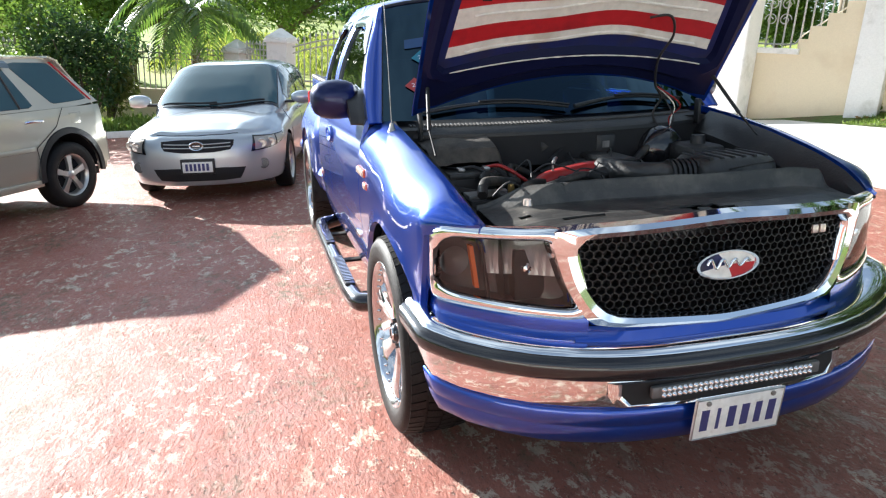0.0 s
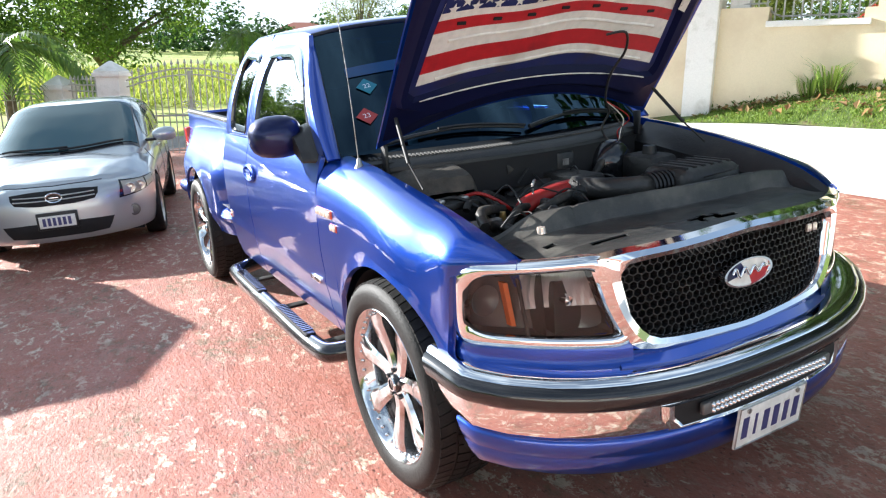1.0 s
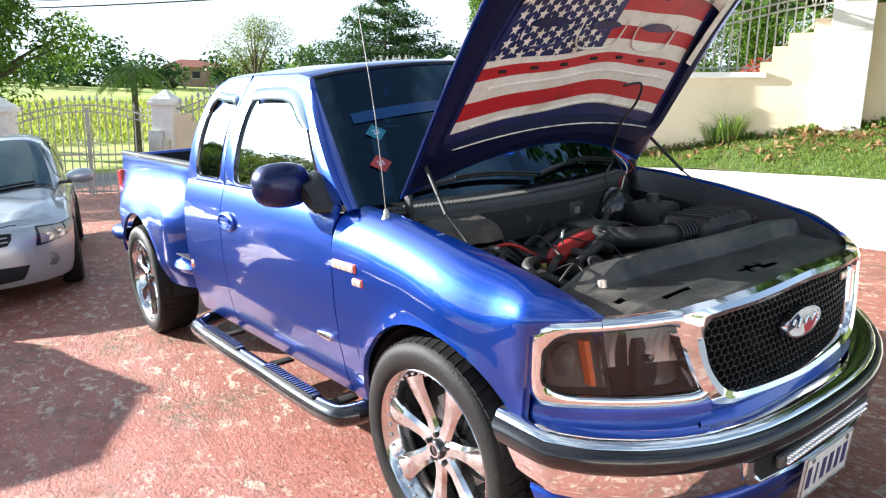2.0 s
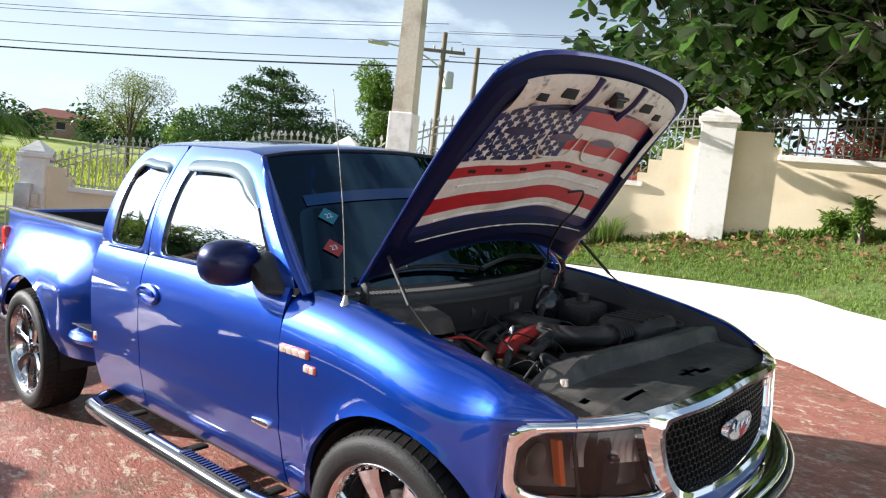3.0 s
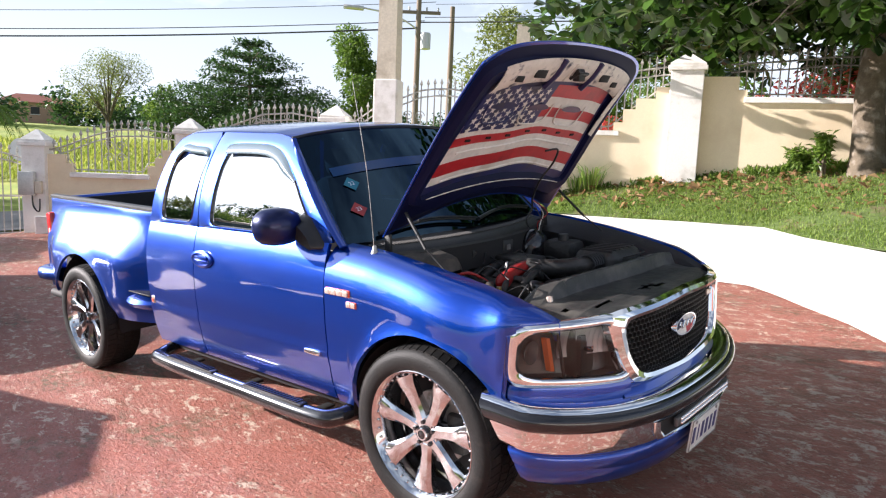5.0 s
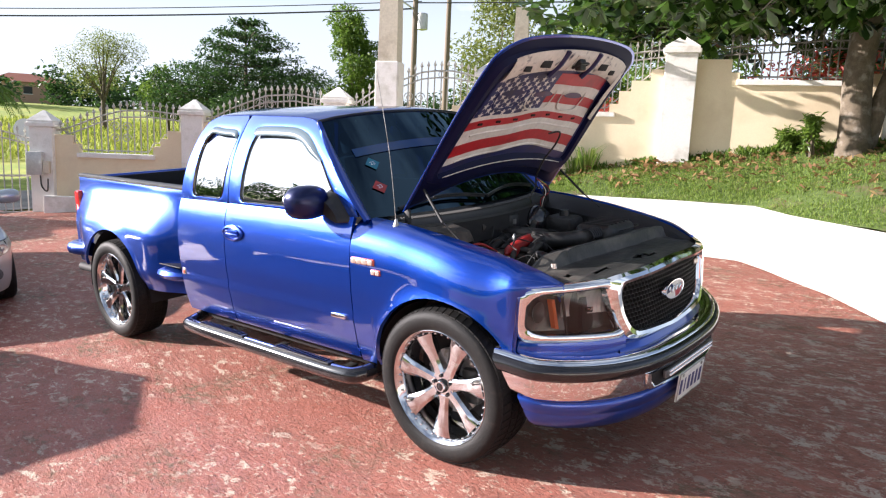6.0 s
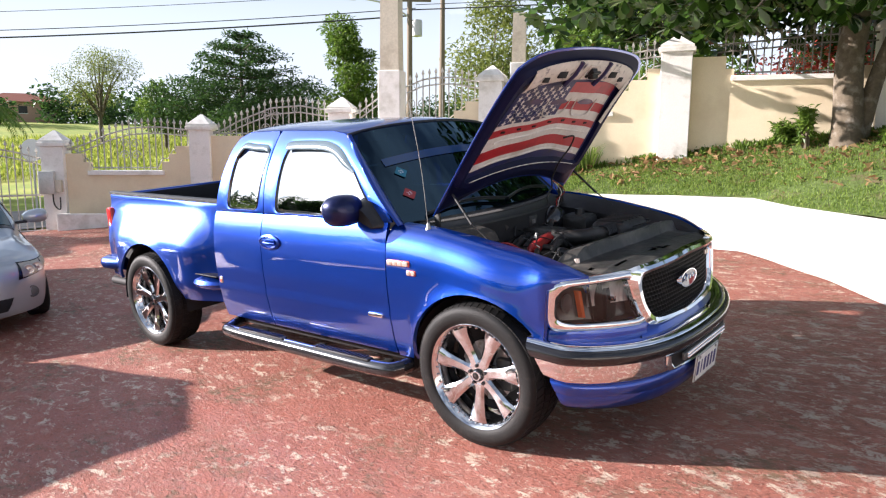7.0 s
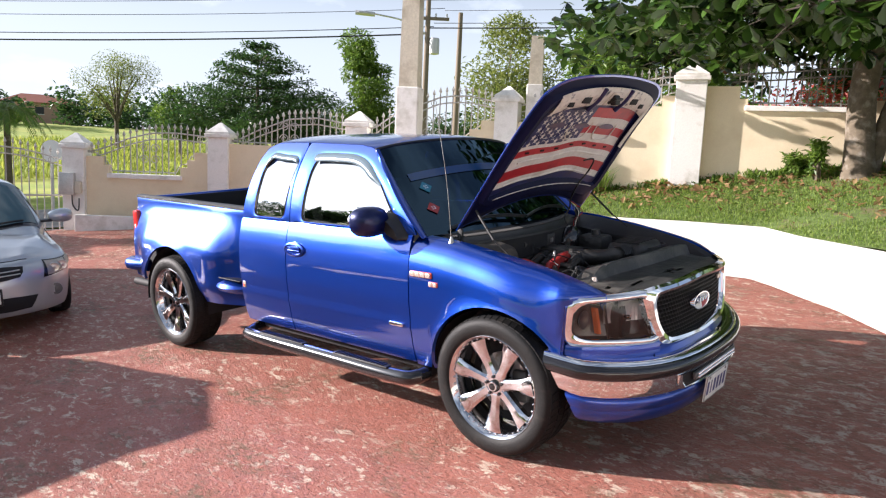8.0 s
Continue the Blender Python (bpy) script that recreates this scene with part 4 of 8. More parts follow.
bm = tube([(0.19 * math.cos(k * math.pi / 12), 0.19 * math.sin(k * math.pi / 12), 0) for k in range(25)], 0.015, 6)
o = part("steering_wheel", bm, M_BLACK, truck)
o.matrix_basis = pose(-1.12, 0.38, 1.16, 0, -62, 0)
part("cab_floor", box(-2.42, -0.45, -0.86, 0.86, 0.42, 0.5), M_BAY, truck)
part("bench", box(-2.40, -2.05, -0.7, 0.7, 0.5, 1.0, 0.06), M_SEAT, truck)
part("inside_mirror", box(-1.02, -0.98, -0.12, 0.12, 1.58, 1.64, 0.015), M_BLACK, truck)

# bed
part("bed_floor", box(-4.32, -2.48, -0.75, 0.75, 0.66, 0.70), M_BAY, truck)
part("bed_front_wall", box(-2.50, -2.47, -0.76, 0.76, 0.5, 1.25, 0.004), M_BLACK, truck)
part("tailgate_liner", box(-4.30, -4.27, -0.70, 0.70, 0.70, 1.27), M_BLACK, truck)
part("tailgate", box(-4.36, -4.30, -0.74, 0.74, 0.68, 1.29, 0.012), M_BLUE, truck)
part("rear_bumper", tube(smoothpath([(-4.12, -0.86, 0.66), (-4.32, -0.90, 0.66), (-4.42, -0.80, 0.66), (-4.44, 0, 0.66), (-4.42, 0.80, 0.66), (-4.32, 0.90, 0.66), (-4.12, 0.86, 0.66)], 5), 0.062, 8), M_BLUE, truck, "blue rear bumper")
part("exhaust_tip", lathe([(0.026, 0.30), (0.034, 0.30), (0.036, 0.0), (0.030, 0.0), (0.028, 0.28), (0.0, 0.28)], 18, "x", None, (-4.50, -0.80, 0.455)), M_BAY, truck, "dark rusty exhaust tip")
part("chassis_rail", box(-4.1, 0.6, -0.45, 0.45, 0.38, 0.5), M_BAY, truck)
part("rear_axle", tube([(-3.526, -0.7, 0.39), (-3.526, 0.7, 0.39)], 0.05, 10), M_BAY, truck)
part("front_axle", tube([(0, -0.7, 0.39), (0, 0.7, 0.39)], 0.04, 10), M_BAY, truck)


# wheels
def truck_wheel(m, steer=0.0, flip=False):
    w = new("wheel")
    w.parent = truck
    w.matrix_basis = m @ pose(0, 0, 0, 0, 0, steer + (180 if flip else 0)) @ Matrix.Scale(1.035, 4)
    R = 0.388
    tp = [(0.285, -0.118), (0.292, -0.128), (0.315, -0.137), (0.345, -0.139), (0.366, -0.132), (0.379, -0.117), (0.385, -0.095), (R, -0.05), (R, 0.05), (0.385, 0.1), (0.375, 0.125), (0.34, 0.135), (0.285, 0.12)]
    tyre = part("tyre", lathe(tp, 72), M_TYRE, w, "low-profile black tyre")
    bm = bmesh.new()
    for k in range(60):
        a = 2 * math.pi * k / 60
        ca, sa = math.cos(a), math.sin(a)
        for y0, y1, sh in ((-0.118, -0.066, 0.035), (-0.056, -0.004, -0.03), (0.004, 0.056, 0.03), (0.066, 0.118, -0.035)):
            vs = []
            for yy in (y0, y1):
                for da in (0.008, 0.096):
                    aa = a + da + sh * (yy - y0) / 0.052
                    rr = R + 0.0055 if abs(yy) < 0.1 else 0.3845
                    vs.append(Vector((rr * math.cos(aa), yy, rr * math.sin(aa))))
            f = [bm.verts.new(v) for v in (vs[0], vs[1], vs[3], vs[2])]
            g = [bm.verts.new(v * ((R - 0.004) / R) if False else Vector((v.x * 0.982, v.y, v.z * 0.982))) for v in (vs[0], vs[1], vs[3], vs[2])]
            bm.faces.new(f)
            for i in range(4):
                j = (i + 1) % 4
                bm.faces.new((f[j], f[i], g[i], g[j]))
    bmesh.ops.recalc_face_normals(bm, faces=bm.faces)
    part("tread_block", bm, M_TYRE, tyre, smooth=False)
    rim = part("rim", lathe([(0.287, 0.12), (0.262, 0.11), (0.25, 0.0), (0.25, -0.06), (0.262, -0.09), (0.276, -0.118), (0.287, -0.128), (0.292, -0.124), (0.292, -0.112)], 72), M_CHROME_W, w, "polished chrome rim")
    for k in range(7):
        a = 2 * math.pi * (k + 0.21) / 7
        rings = []
        for r, hw, y0, dpt in ((0.05, 0.034, -0.090, 0.05), (0.10, 0.029, -0.088, 0.05), (0.16, 0.034, -0.096, 0.045), (0.22, 0.046, -0.108, 0.045), (0.260, 0.056, -0.108, 0.05)):
            rings.append([(r, y, h) for h, y in ((-hw, y0 + dpt), (-hw, y0 + 0.012), (-hw * 0.55, y0), (hw * 0.55, y0), (hw, y0 + 0.012), (hw, y0 + dpt))])
        o = part("spoke", loft(rings), M_CHROME_W, rim, auto=30)
        o.matrix_basis = Matrix.Rotation(-a, 4, "Y")
    for k in range(42):
        a = 2 * math.pi * k / 42
        o = part("rivet", lathe([(0.0, -0.014), (0.005, -0.012), (0.007, -0.004), (0.007, 0.0)], 8), M_CHROME_W, rim) if k == 0 else share("rivet", first, Matrix(), rim)
        first = o if k == 0 else first
        o.matrix_basis = Matrix.Translation((0.268 * math.cos(a), -0.098, 0.268 * math.sin(a)))
    part("hub", lathe([(0.0, -0.088), (0.068, -0.086), (0.072, -0.07), (0.072, 0.0)], 32), M_CHROME_W, rim)
    cap = part("centre_cap", lathe([(0.0, -0.108), (0.022, -0.106), (0.034, -0.098), (0.036, -0.08)], 24), M_BLACKG, rim, "black centre cap")
    part("cap_ring", lathe([(0.020, -0.1085), (0.026, -0.1085), (0.028, -0.103)], 24), M_CHROME_W, rim)
    for k in range(5):
        a = 2 * math.pi * (k + 0.3) / 5
        o = part("lug_nut", lathe([(0.0, -0.10), (0.008, -0.10), (0.010, -0.096), (0.010, -0.08)], 6), M_BLACKG, rim)
        o.location = (0.052 * math.cos(a), 0, 0.052 * math.sin(a))
    part("brake_disc", lathe([(0.05, 0.0), (0.165, 0.0), (0.165, 0.02), (0.05, 0.02)], 40), M_ALU, w)
    part("brake_caliper", box(0.07, 0.17, -0.03, 0.05, -0.09, 0.09, 0.02), M_ENGINE, w)
    part("brake_backing", lathe([(0.0, 0.04), (0.24, 0.04), (0.24, 0.06)], 32), M_BAY, w)
    return w


truck_wheel(pose(0, -0.84, 0.405), 0.6)
truck_wheel(pose(0, 0.84, 0.405), 0.6, True)
truck_wheel(pose(-3.526, -0.835, 0.405), 0)
truck_wheel(pose(-3.526, 0.835, 0.405), 0, True)


# ---- front end ----
def nose_x(y):
    return 0.80 - 0.49 * abs(y) ** 3.2


def nose(p, off=0.0):
    return (nose_x(p[0]) + off, p[0], p[1])


def ellipse(cx, cz, a, b, n=64):
    return [(cx + a * math.cos(2 * math.pi * k / n), cz + b * math.sin(2 * math.pi * k / n)) for k in range(n)]


N = 96
opening = polar(rounded([(-0.50, 0.945), (0.0, 0.962), (0.50, 0.945), (0.475, 0.80), (0.40, 0.70), (0.0, 0.672), (-0.40, 0.70), (-0.475, 0.80)], 0.07), N, (0, 0.82))
surround = polar(rounded([(-0.60, 0.985), (0.0, 1.012), (0.60, 0.985), (0.545, 0.80), (0.47, 0.660), (0.0, 0.630), (-0.47, 0.660), (-0.545, 0.80)], 0.05), N, (0, 0.82))
mid = [(lerp(a[0], b[0], 0.5), lerp(a[1], b[1], 0.5)) for a, b in zip(surround, opening)]
grille = part("grille_surround", ring_between([surround, [(lerp(a[0], b[0], 0.15), lerp(a[1], b[1], 0.15)) for a, b in zip(surround, opening)], mid, [(lerp(a[0], b[0], 0.85), lerp(a[1], b[1], 0.85)) for a, b in zip(surround, opening)], opening, shrink_to(opening, 0.99, (0, 0.82))],
                                             lambda p, i: nose(p, (-0.02, 0.012, 0.022, 0.014, -0.004, -0.05)[i])), M_CHROME, truck, "broad chrome grille surround")
part("grille_backing", ring_between([shrink_to(opening, 1.02, (0, 0.82)), shrink_to(opening, 0.5, (0, 0.82)), shrink_to(opening, 0.02, (0, 0.82))], lambda p, i: nose(p, -0.10), 0.0, True), M_BAY, truck)


def inside(p, poly):
    k = False
    for (x0, y0), (x1, y1) in zip(poly, poly[1:] + poly[:1]):
        if (y0 > p[1]) != (y1 > p[1]) and p[0] < (x1 - x0) * (p[1] - y0) / (y1 - y0) + x0:
            k = not k
    return k


# honeycomb: hexagonal cells, each a ring with depth
bm = bmesh.new()
W = 0.0275
for row in range(-9, 10):
    for col in range(-23, 24):
        cy, cz = (col + 0.5 * (row % 2)) * W, 0.82 + row * W * 0.86
        if not inside((cy, cz), opening):
            continue
        loops = []
        for r, off in ((W * 0.58, -0.035), (W * 0.58, -0.018), (W * 0.515, -0.018), (W * 0.515, -0.05)):
            loops.append([nose((cy + r * math.cos(math.pi / 6 + math.pi * k / 3), cz + r * math.sin(math.pi / 6 + math.pi * k / 3)), off) for k in range(6)])
        sheet(loops, True, bm)
mesh_ob = part("honeycomb_mesh", bm, M_BLACK, grille, "black honeycomb grille mesh", smooth=False)
tagged(mesh_ob, kind="stuff")
# oval emblem as plain shapes
e0 = ellipse(0, 0.832, 0.118, 0.05)
em = part("emblem", ring_between([e0, shrink_to(e0, 0.97, (0, 0.832)), shrink_to(e0, 0.88, (0, 0.832)), shrink_to(e0, 0.85, (0, 0.832))], lambda p, i: nose(p, (-0.01, 0.012, 0.012, 0.004)[i])), M_CHROME, grille, "oval chrome-edged emblem")
for a0, a1, mat in ((0, 20, M_PLATE), (20, 36, M_FLAG_B), (36, 50, M_PLATE), (50, 64, M_FLAG_R)):
    bm = bmesh.new()
    c = bm.verts.new(nose((0, 0.832), 0.007))
    vs = [bm.verts.new(nose(shrink_to([e0[k % 64]], 0.87, (0, 0.832))[0], 0.006)) for k in range(a0, a1 + 1)]
    for a, b in zip(vs, vs[1:]):
        bm.faces.new((c, a, b))
    part("emblem_field", bm, mat, em)
part("emblem_script", tube([nose((-0.078 + 0.156 * t, 0.832 + 0.017 * math.sin(22 * t) * (1 - 0.5 * t) + 0.006), 0.012) for t in lin(0, 1, 40)], 0.0055, 6), M_CHROME, em, "raised chrome stroke")
for k in range(2):
    part("trim_letter_bar", box(nose_x(0.36) - 0.016, nose_x(0.36) - 0.006, 0.345 + 0.03 * k, 0.368 + 0.03 * k, 0.893, 0.922, 0.003), M_BADGE, grille)

# headlamps
M_ALLOYCUP = material("bright_reflector", (0.50, 0.50, 0.51), 0.34, metal=0.7, fine=0.0)
M_LAMPDK = material("dark_lamp_shell", (0.035, 0.036, 0.038), 0.3, coat=0.5, fine=0.1)
for s in (-1, 1):
    def lamp(p, off=0.0):
        y = p[0]
        # beyond the corner the lamp runs back along the fender
        if y > 0.875:
            return (nose_x(0.875) - (y - 0.875) * 1.7 + off * 0.4, s * (0.875 + (y - 0.875) * 0.18 + off), p[1])
        return (nose_x(y) + off, s * y, p[1])

    c = (0.70, 0.838)
    bez = polar(rounded([(0.50, 0.987), (0.925, 0.968), (0.95, 0.705), (0.43, 0.668)], 0.075), 96, c)
    lens = polar(rounded([(0.555, 0.948), (0.872, 0.935), (0.885, 0.748), (0.468, 0.716)], 0.062), 96, c)
    hl = part("headlamp", ring_between([shrink_to(bez, 1.0, c), shrink_to(bez, 0.988, c)] + [[(lerp(a[0], b[0], f), lerp(a[1], b[1], f)) for a, b in zip(bez, lens)] for f in (0.3, 0.55, 0.8)] + [lens, shrink_to(lens, 0.985, c)], lambda p, i: lamp(p, (-0.03, -0.006, 0.008, 0.014, 0.013, 0.006, -0.02)[i])), M_CHROME, truck, "chrome-framed headlamp with smoked reflector", auto=60)
    part("lamp_bowl", ring_between([lens, shrink_to(lens, 0.93, c), shrink_to(lens, 0.5, c), shrink_to(lens, 0.02, c)], lambda p, i: lamp(p, (-0.012, -0.078, -0.086, -0.09)[i]), 0.0, True), M_LAMPDK, hl, "smoked dark reflector bowl")
    part("lens_gasket", ring_between([shrink_to(lens, 1.012, c), shrink_to(lens, 0.985, c)], lambda p, i: lamp(p, 0.009)), M_BLACK, hl)
    o = part("lamp_lens", ring_between([shrink_to(lens, 1.0, c), shrink_to(lens, 0.6, c), shrink_to(lens, 0.02, c)], lambda p, i: lamp(p, (0.0, 0.008, 0.01)[i]), 0.0, True), M_LENS, hl, "clear outer lens")
    o.visible_shadow = False
    part("lamp_divider", tube([lamp((0.735 + 0.022 * t, 0.735 + 0.205 * t), -0.012) for t in lin(1, 0, 6)], 0.007, 6), M_BLACK, hl)
    bmx = loft([[lamp((0.775 + dy, z), o_) for dy, z in ((-0.018, 0.765), (-0.007, 0.765), (0.008, 0.905), (-0.003, 0.905))] for o_ in (-0.05, -0.025)])
    part("amber_reflector", bmx, M_AMBER, hl, "narrow amber reflector", smooth=False)
    # fluted reflector of the main beam, bulb and its shield
    rows = []
    for z in lin(0.815, 0.935, 18):
        row = []
        for y in lin(0.495 + 0.05 * (z - 0.735) / 0.2, 0.735 + 0.015 * (z - 0.735) / 0.2, 36):
            r2 = ((y - 0.63) / 0.14) ** 2 + ((z - 0.84) / 0.11) ** 2
            row.append(lamp((y, z), -0.062 + 0.034 * min(1.2, r2) + 0.0035 * abs(math.sin(y * 150))))
        rows.append(row)
    part("fluted_reflector", sheet(rows)[0], M_ALLOYCUP, hl, "fluted silver reflector", auto=12)
    part("bulb", lathe([(0.0, 0.03), (0.014, 0.026), (0.018, 0.0), (0.018, -0.03)], 14, "x", None, (nose_x(0.63) - 0.040, s * 0.63, 0.845)), M_CHROME, hl)
    cup = lathe([(0.05, 0.0), (0.035, -0.014), (0.0, -0.022)], 20, "x", None, (nose_x(0.82) - 0.035, s * 0.82, 0.845))
    part("signal_cup", cup, M_SMOKE, hl)
    # blue valance below lamp
    part("lamp_valance", sheet([[lamp((y, z), o_) for y in lin(0.46, 0.96, 16)] for z, o_ in ((0.60, 0.0), (0.63, 0.006), (0.69, 0.006), (0.715, -0.004), (0.725, -0.03))])[0], M_BLUE, truck)
part("nose_valance", sheet([[nose((y, z), o_) for y in lin(-0.5, 0.5, 24)] for z, o_ in ((0.58, 0.01), (0.61, 0.014), (0.64, 0.0), (0.655, -0.02))])[0], M_BLUE, truck)


# bumper: a section carried round the nose
def bumper_path(u):
    """u from -1 to 1 along the bumper; returns its point in plan."""
    a = abs(u)
    y = math.copysign(interp(a, [(0, 0), (0.8, 0.86), (0.88, 0.935), (0.93, 0.945), (1.0, 0.955)]), u)
    x = interp(a, [(0, 0.895), (0.1, 0.894), (0.2, 0.889), (0.3, 0.878), (0.4, 0.858), (0.5, 0.828), (0.6, 0.785), (0.7, 0.725), (0.8, 0.64), (0.88, 0.545), (0.93, 0.475), (1.0, 0.345)])
    return Vector((x, y, 0))


def bumper(sec, us=None, closed=False):
    us = us or lin(-1, 1, 72)
    rows = []
    for i, u in enumerate(us):
        lift = 0.07 * abs(u) ** 3
        row = []
        for o, z in sec:
            v = u * (1 - 0.05 * max(0.0, (0.60 - z) / 0.2))
            d = bumper_path(min(1, v + 0.02)) - bumper_path(max(-1, v - 0.02))
            n = Vector((d.y, -d.x, 0)).normalized()
            row.append(bumper_path(v) + n * o + Vector((0, 0, z + lift)))
        rows.append(row)
    # turn the ends inwards
    for k, e in ((0, rows[0]), (-1, rows[-1])):
        inw = [Vector((q.x + 0.005, q.y * 0.94, q.z)) for q in e]
        rows = [inw] + rows if k == 0 else rows + [inw]
    bm, vs = sheet(rows, closed)
    bmesh.ops.recalc_face_normals(bm, faces=bm.faces)
    return bm


bp = part("front_bumper", bumper([(-0.10, 0.605), (-0.03, 0.612), (-0.005, 0.606), (0.006, 0.592), (0.008, 0.575), (0.004, 0.555), (0.002, 0.51), (-0.001, 0.475), (-0.006, 0.44), (-0.013, 0.415), (-0.025, 0.403), (-0.06, 0.398)]), M_CHROME, truck, "chrome front bumper", auto=65)
part("bumper_pad", bumper([(0.0, 0.594), (0.016, 0.590), (0.030, 0.575), (0.034, 0.553), (0.030, 0.530), (0.014, 0.514), (0.0, 0.508)]), M_BLACKG, bp, "black rubber bumper strip", auto=65)
part("front_skirt", bumper([(-0.06, 0.402), (-0.026, 0.400), (-0.018, 0.390), (-0.020, 0.36), (-0.024, 0.34), (-0.028, 0.334), (-0.026, 0.328), (-0.032, 0.30), (-0.045, 0.27), (-0.07, 0.25), (-0.11, 0.238), (-0.18, 0.236)], lin(-0.99, 0.99, 64)), M_BLUE, truck, "blue front air dam", auto=65)
# recess with the light bar
slot = polar(rounded([(-0.41, 0.506), (0.41, 0.506), (0.38, 0.428), (-0.38, 0.428)], 0.03), 64, (0, 0.465))
slot_o = polar(rounded([(-0.455, 0.512), (0.455, 0.512), (0.415, 0.416), (-0.415, 0.416)], 0.035), 64, (0, 0.465))


def bump_face(p, off):
    u = interp(abs(p[0]), [(0, 0), (0.8 * 0.86 / 0.8, 0.8)])
    return (bumper_path(u).x + off, p[0], p[1])


part("slot_lip", ring_between([slot_o, [(lerp(a[0], b[0], 0.5), lerp(a[1], b[1], 0.5)) for a, b in zip(slot_o, slot)], slot], lambda p, i: bump_face(p, (0.003, 0.013, 0.006)[i])), M_CHROME, bp, auto=60)
part("slot_recess", ring_between([slot, shrink_to(slot, 0.5, (0, 0.465)), shrink_to(slot, 0.02, (0, 0.465))], lambda p, i: bump_face(p, 0.0055), 0.0, True), M_BAY, bp)
lb = part("light_bar", box(0.890, 0.910, -0.31, 0.31, 0.456, 0.496, 0.006), M_SMOKE, truck, "slim chrome light bar with small lenses")
part("light_bar_face", box(0.909, 0.912, -0.285, 0.285, 0.459, 0.493, 0.001), M_SMOKE, lb)
first_lens = None
for k in range(30):
    for r in range(2):
        if first_lens is None:
            lb_lens = first_lens = part("lens", lathe([(0.0, 0.008), (0.006, 0.005), (0.0088, 0.0)], 7, "x"), M_CHROME, lb)
        else:
            lb_lens = share("lens", first_lens, Matrix(), lb)
        lb_lens.matrix_basis = pose(0.912, -0.27 + k * 0.0186, 0.466 + 0.019 * r)
# number plate with plain bars
pl = part("number_plate", box(-0.004, 0.004, -0.165, 0.165, -0.078, 0.078, 0.002), M_PLATE, truck, "white number plate, slightly tilted")
pl.matrix_basis = pose(0.902, 0.012, 0.353, 0, 8, 0)
part("plate_edge", tube([(0.005, sy * 0.162, sz * 0.075) for sy, sz in ((-1, -1), (1, -1), (1, 1), (-1, 1), (-1, -1))], 0.003, 4), M_ALU, pl)
for k, wd in enumerate((0.028, 0.012, 0.028, 0.028, 0.024, 0.028)):
    yc = -0.125 + k * 0.05
    part("plate_bar", box(0.004, 0.0055, yc - wd / 2, yc + wd / 2, -0.045, 0.035, 0.0), M_INK, pl)
for y, z in ((-0.12, 0.06), (0.12, 0.06)):
    part("plate_bolt", lathe([(0.0, 0.01), (0.009, 0.009), (0.009, 0.0)], 8, "x", None, (0, y, z)), M_ALU, pl)

# ---- engine bay ----
part("firewall", box(-0.47, -0.44, -0.76, 0.76, 0.5, 1.17), M_BAY, truck)
part("bay_floor", box(-0.45, 0.6, -0.72, 0.72, 0.5, 0.52), M_BAY, truck)
for s in (-1, 1):
    part("inner_fender", sheet([[(x, s * 0.68, 0.5), (x, s * 0.70, interp(x, F_TOP) - 0.10), (x, s * (interp(x, F_IN) - 0.03), interp(x, F_TOP) - 0.035), (x, s * (interp(x, F_IN) + 0.0), interp(x, F_TOP) - 0.012)] for x in lin(-0.45, 0.64, 12)])[0], M_BLACK, truck)
part("radiator_support", box(0.58, 0.64, -0.66, 0.66, 0.5, 0.9), M_BAY, truck)
cowl = part("cowl_panel", sheet([[(-0.60 + 0.17 * (1 - (y / 0.8) ** 2) + dx, y, z) for y in lin(-0.77, 0.77, 24)] for dx, z in ((-0.03, 1.20), (0.02, 1.185), (0.10, 1.17), (0.13, 1.15), (0.132, 1.135))])[0], M_BLACK, truck, "black cowl panel below the windscreen")
part("cowl_front", sheet([[(-0.60 + 0.17 * (1 - (y / 0.8) ** 2) + 0.128, y, z) for y in lin(-0.77, 0.77, 24)] for z in (1.137, 1.0)])[0], M_BAY, truck)
for k in range(88):
    y = -0.72 + k * 0.0165
    if k == 0:
        bm = box(-0.017, 0.017, -0.0045, 0.0045, 0, 0.006)
        cf = part("cowl_slat", bm, M_COWL, cowl, smooth=False)
    else:
        cf = share("cowl_slat", cf, Matrix(), cowl)
    cf.matrix_basis = pose(-0.60 + 0.17 * (1 - (y / 0.8) ** 2) + 0.045, y, 1.182, 0, 12, 0)
# wipers
for y0, y1 in ((-0.62, 0.02), (0.05, 0.62)):
    p = [Vector(on_screen(lerp(y0, y1, t), 1.225 + 0.03 * math.sin(math.pi * t), 0.02)[0]) for t in lin(0, 1, 8)]
    w = part("wiper_arm", tube(p, [0.012, 0.011, 0.010, 0.009, 0.008, 0.008, 0.007, 0.007, 0.006], 6), M_BLACK, truck)
    part("wiper_blade", tube([q + Vector((0.012, 0, 0.012)) for q in p[3:]], 0.006, 5), M_BLACK, w)
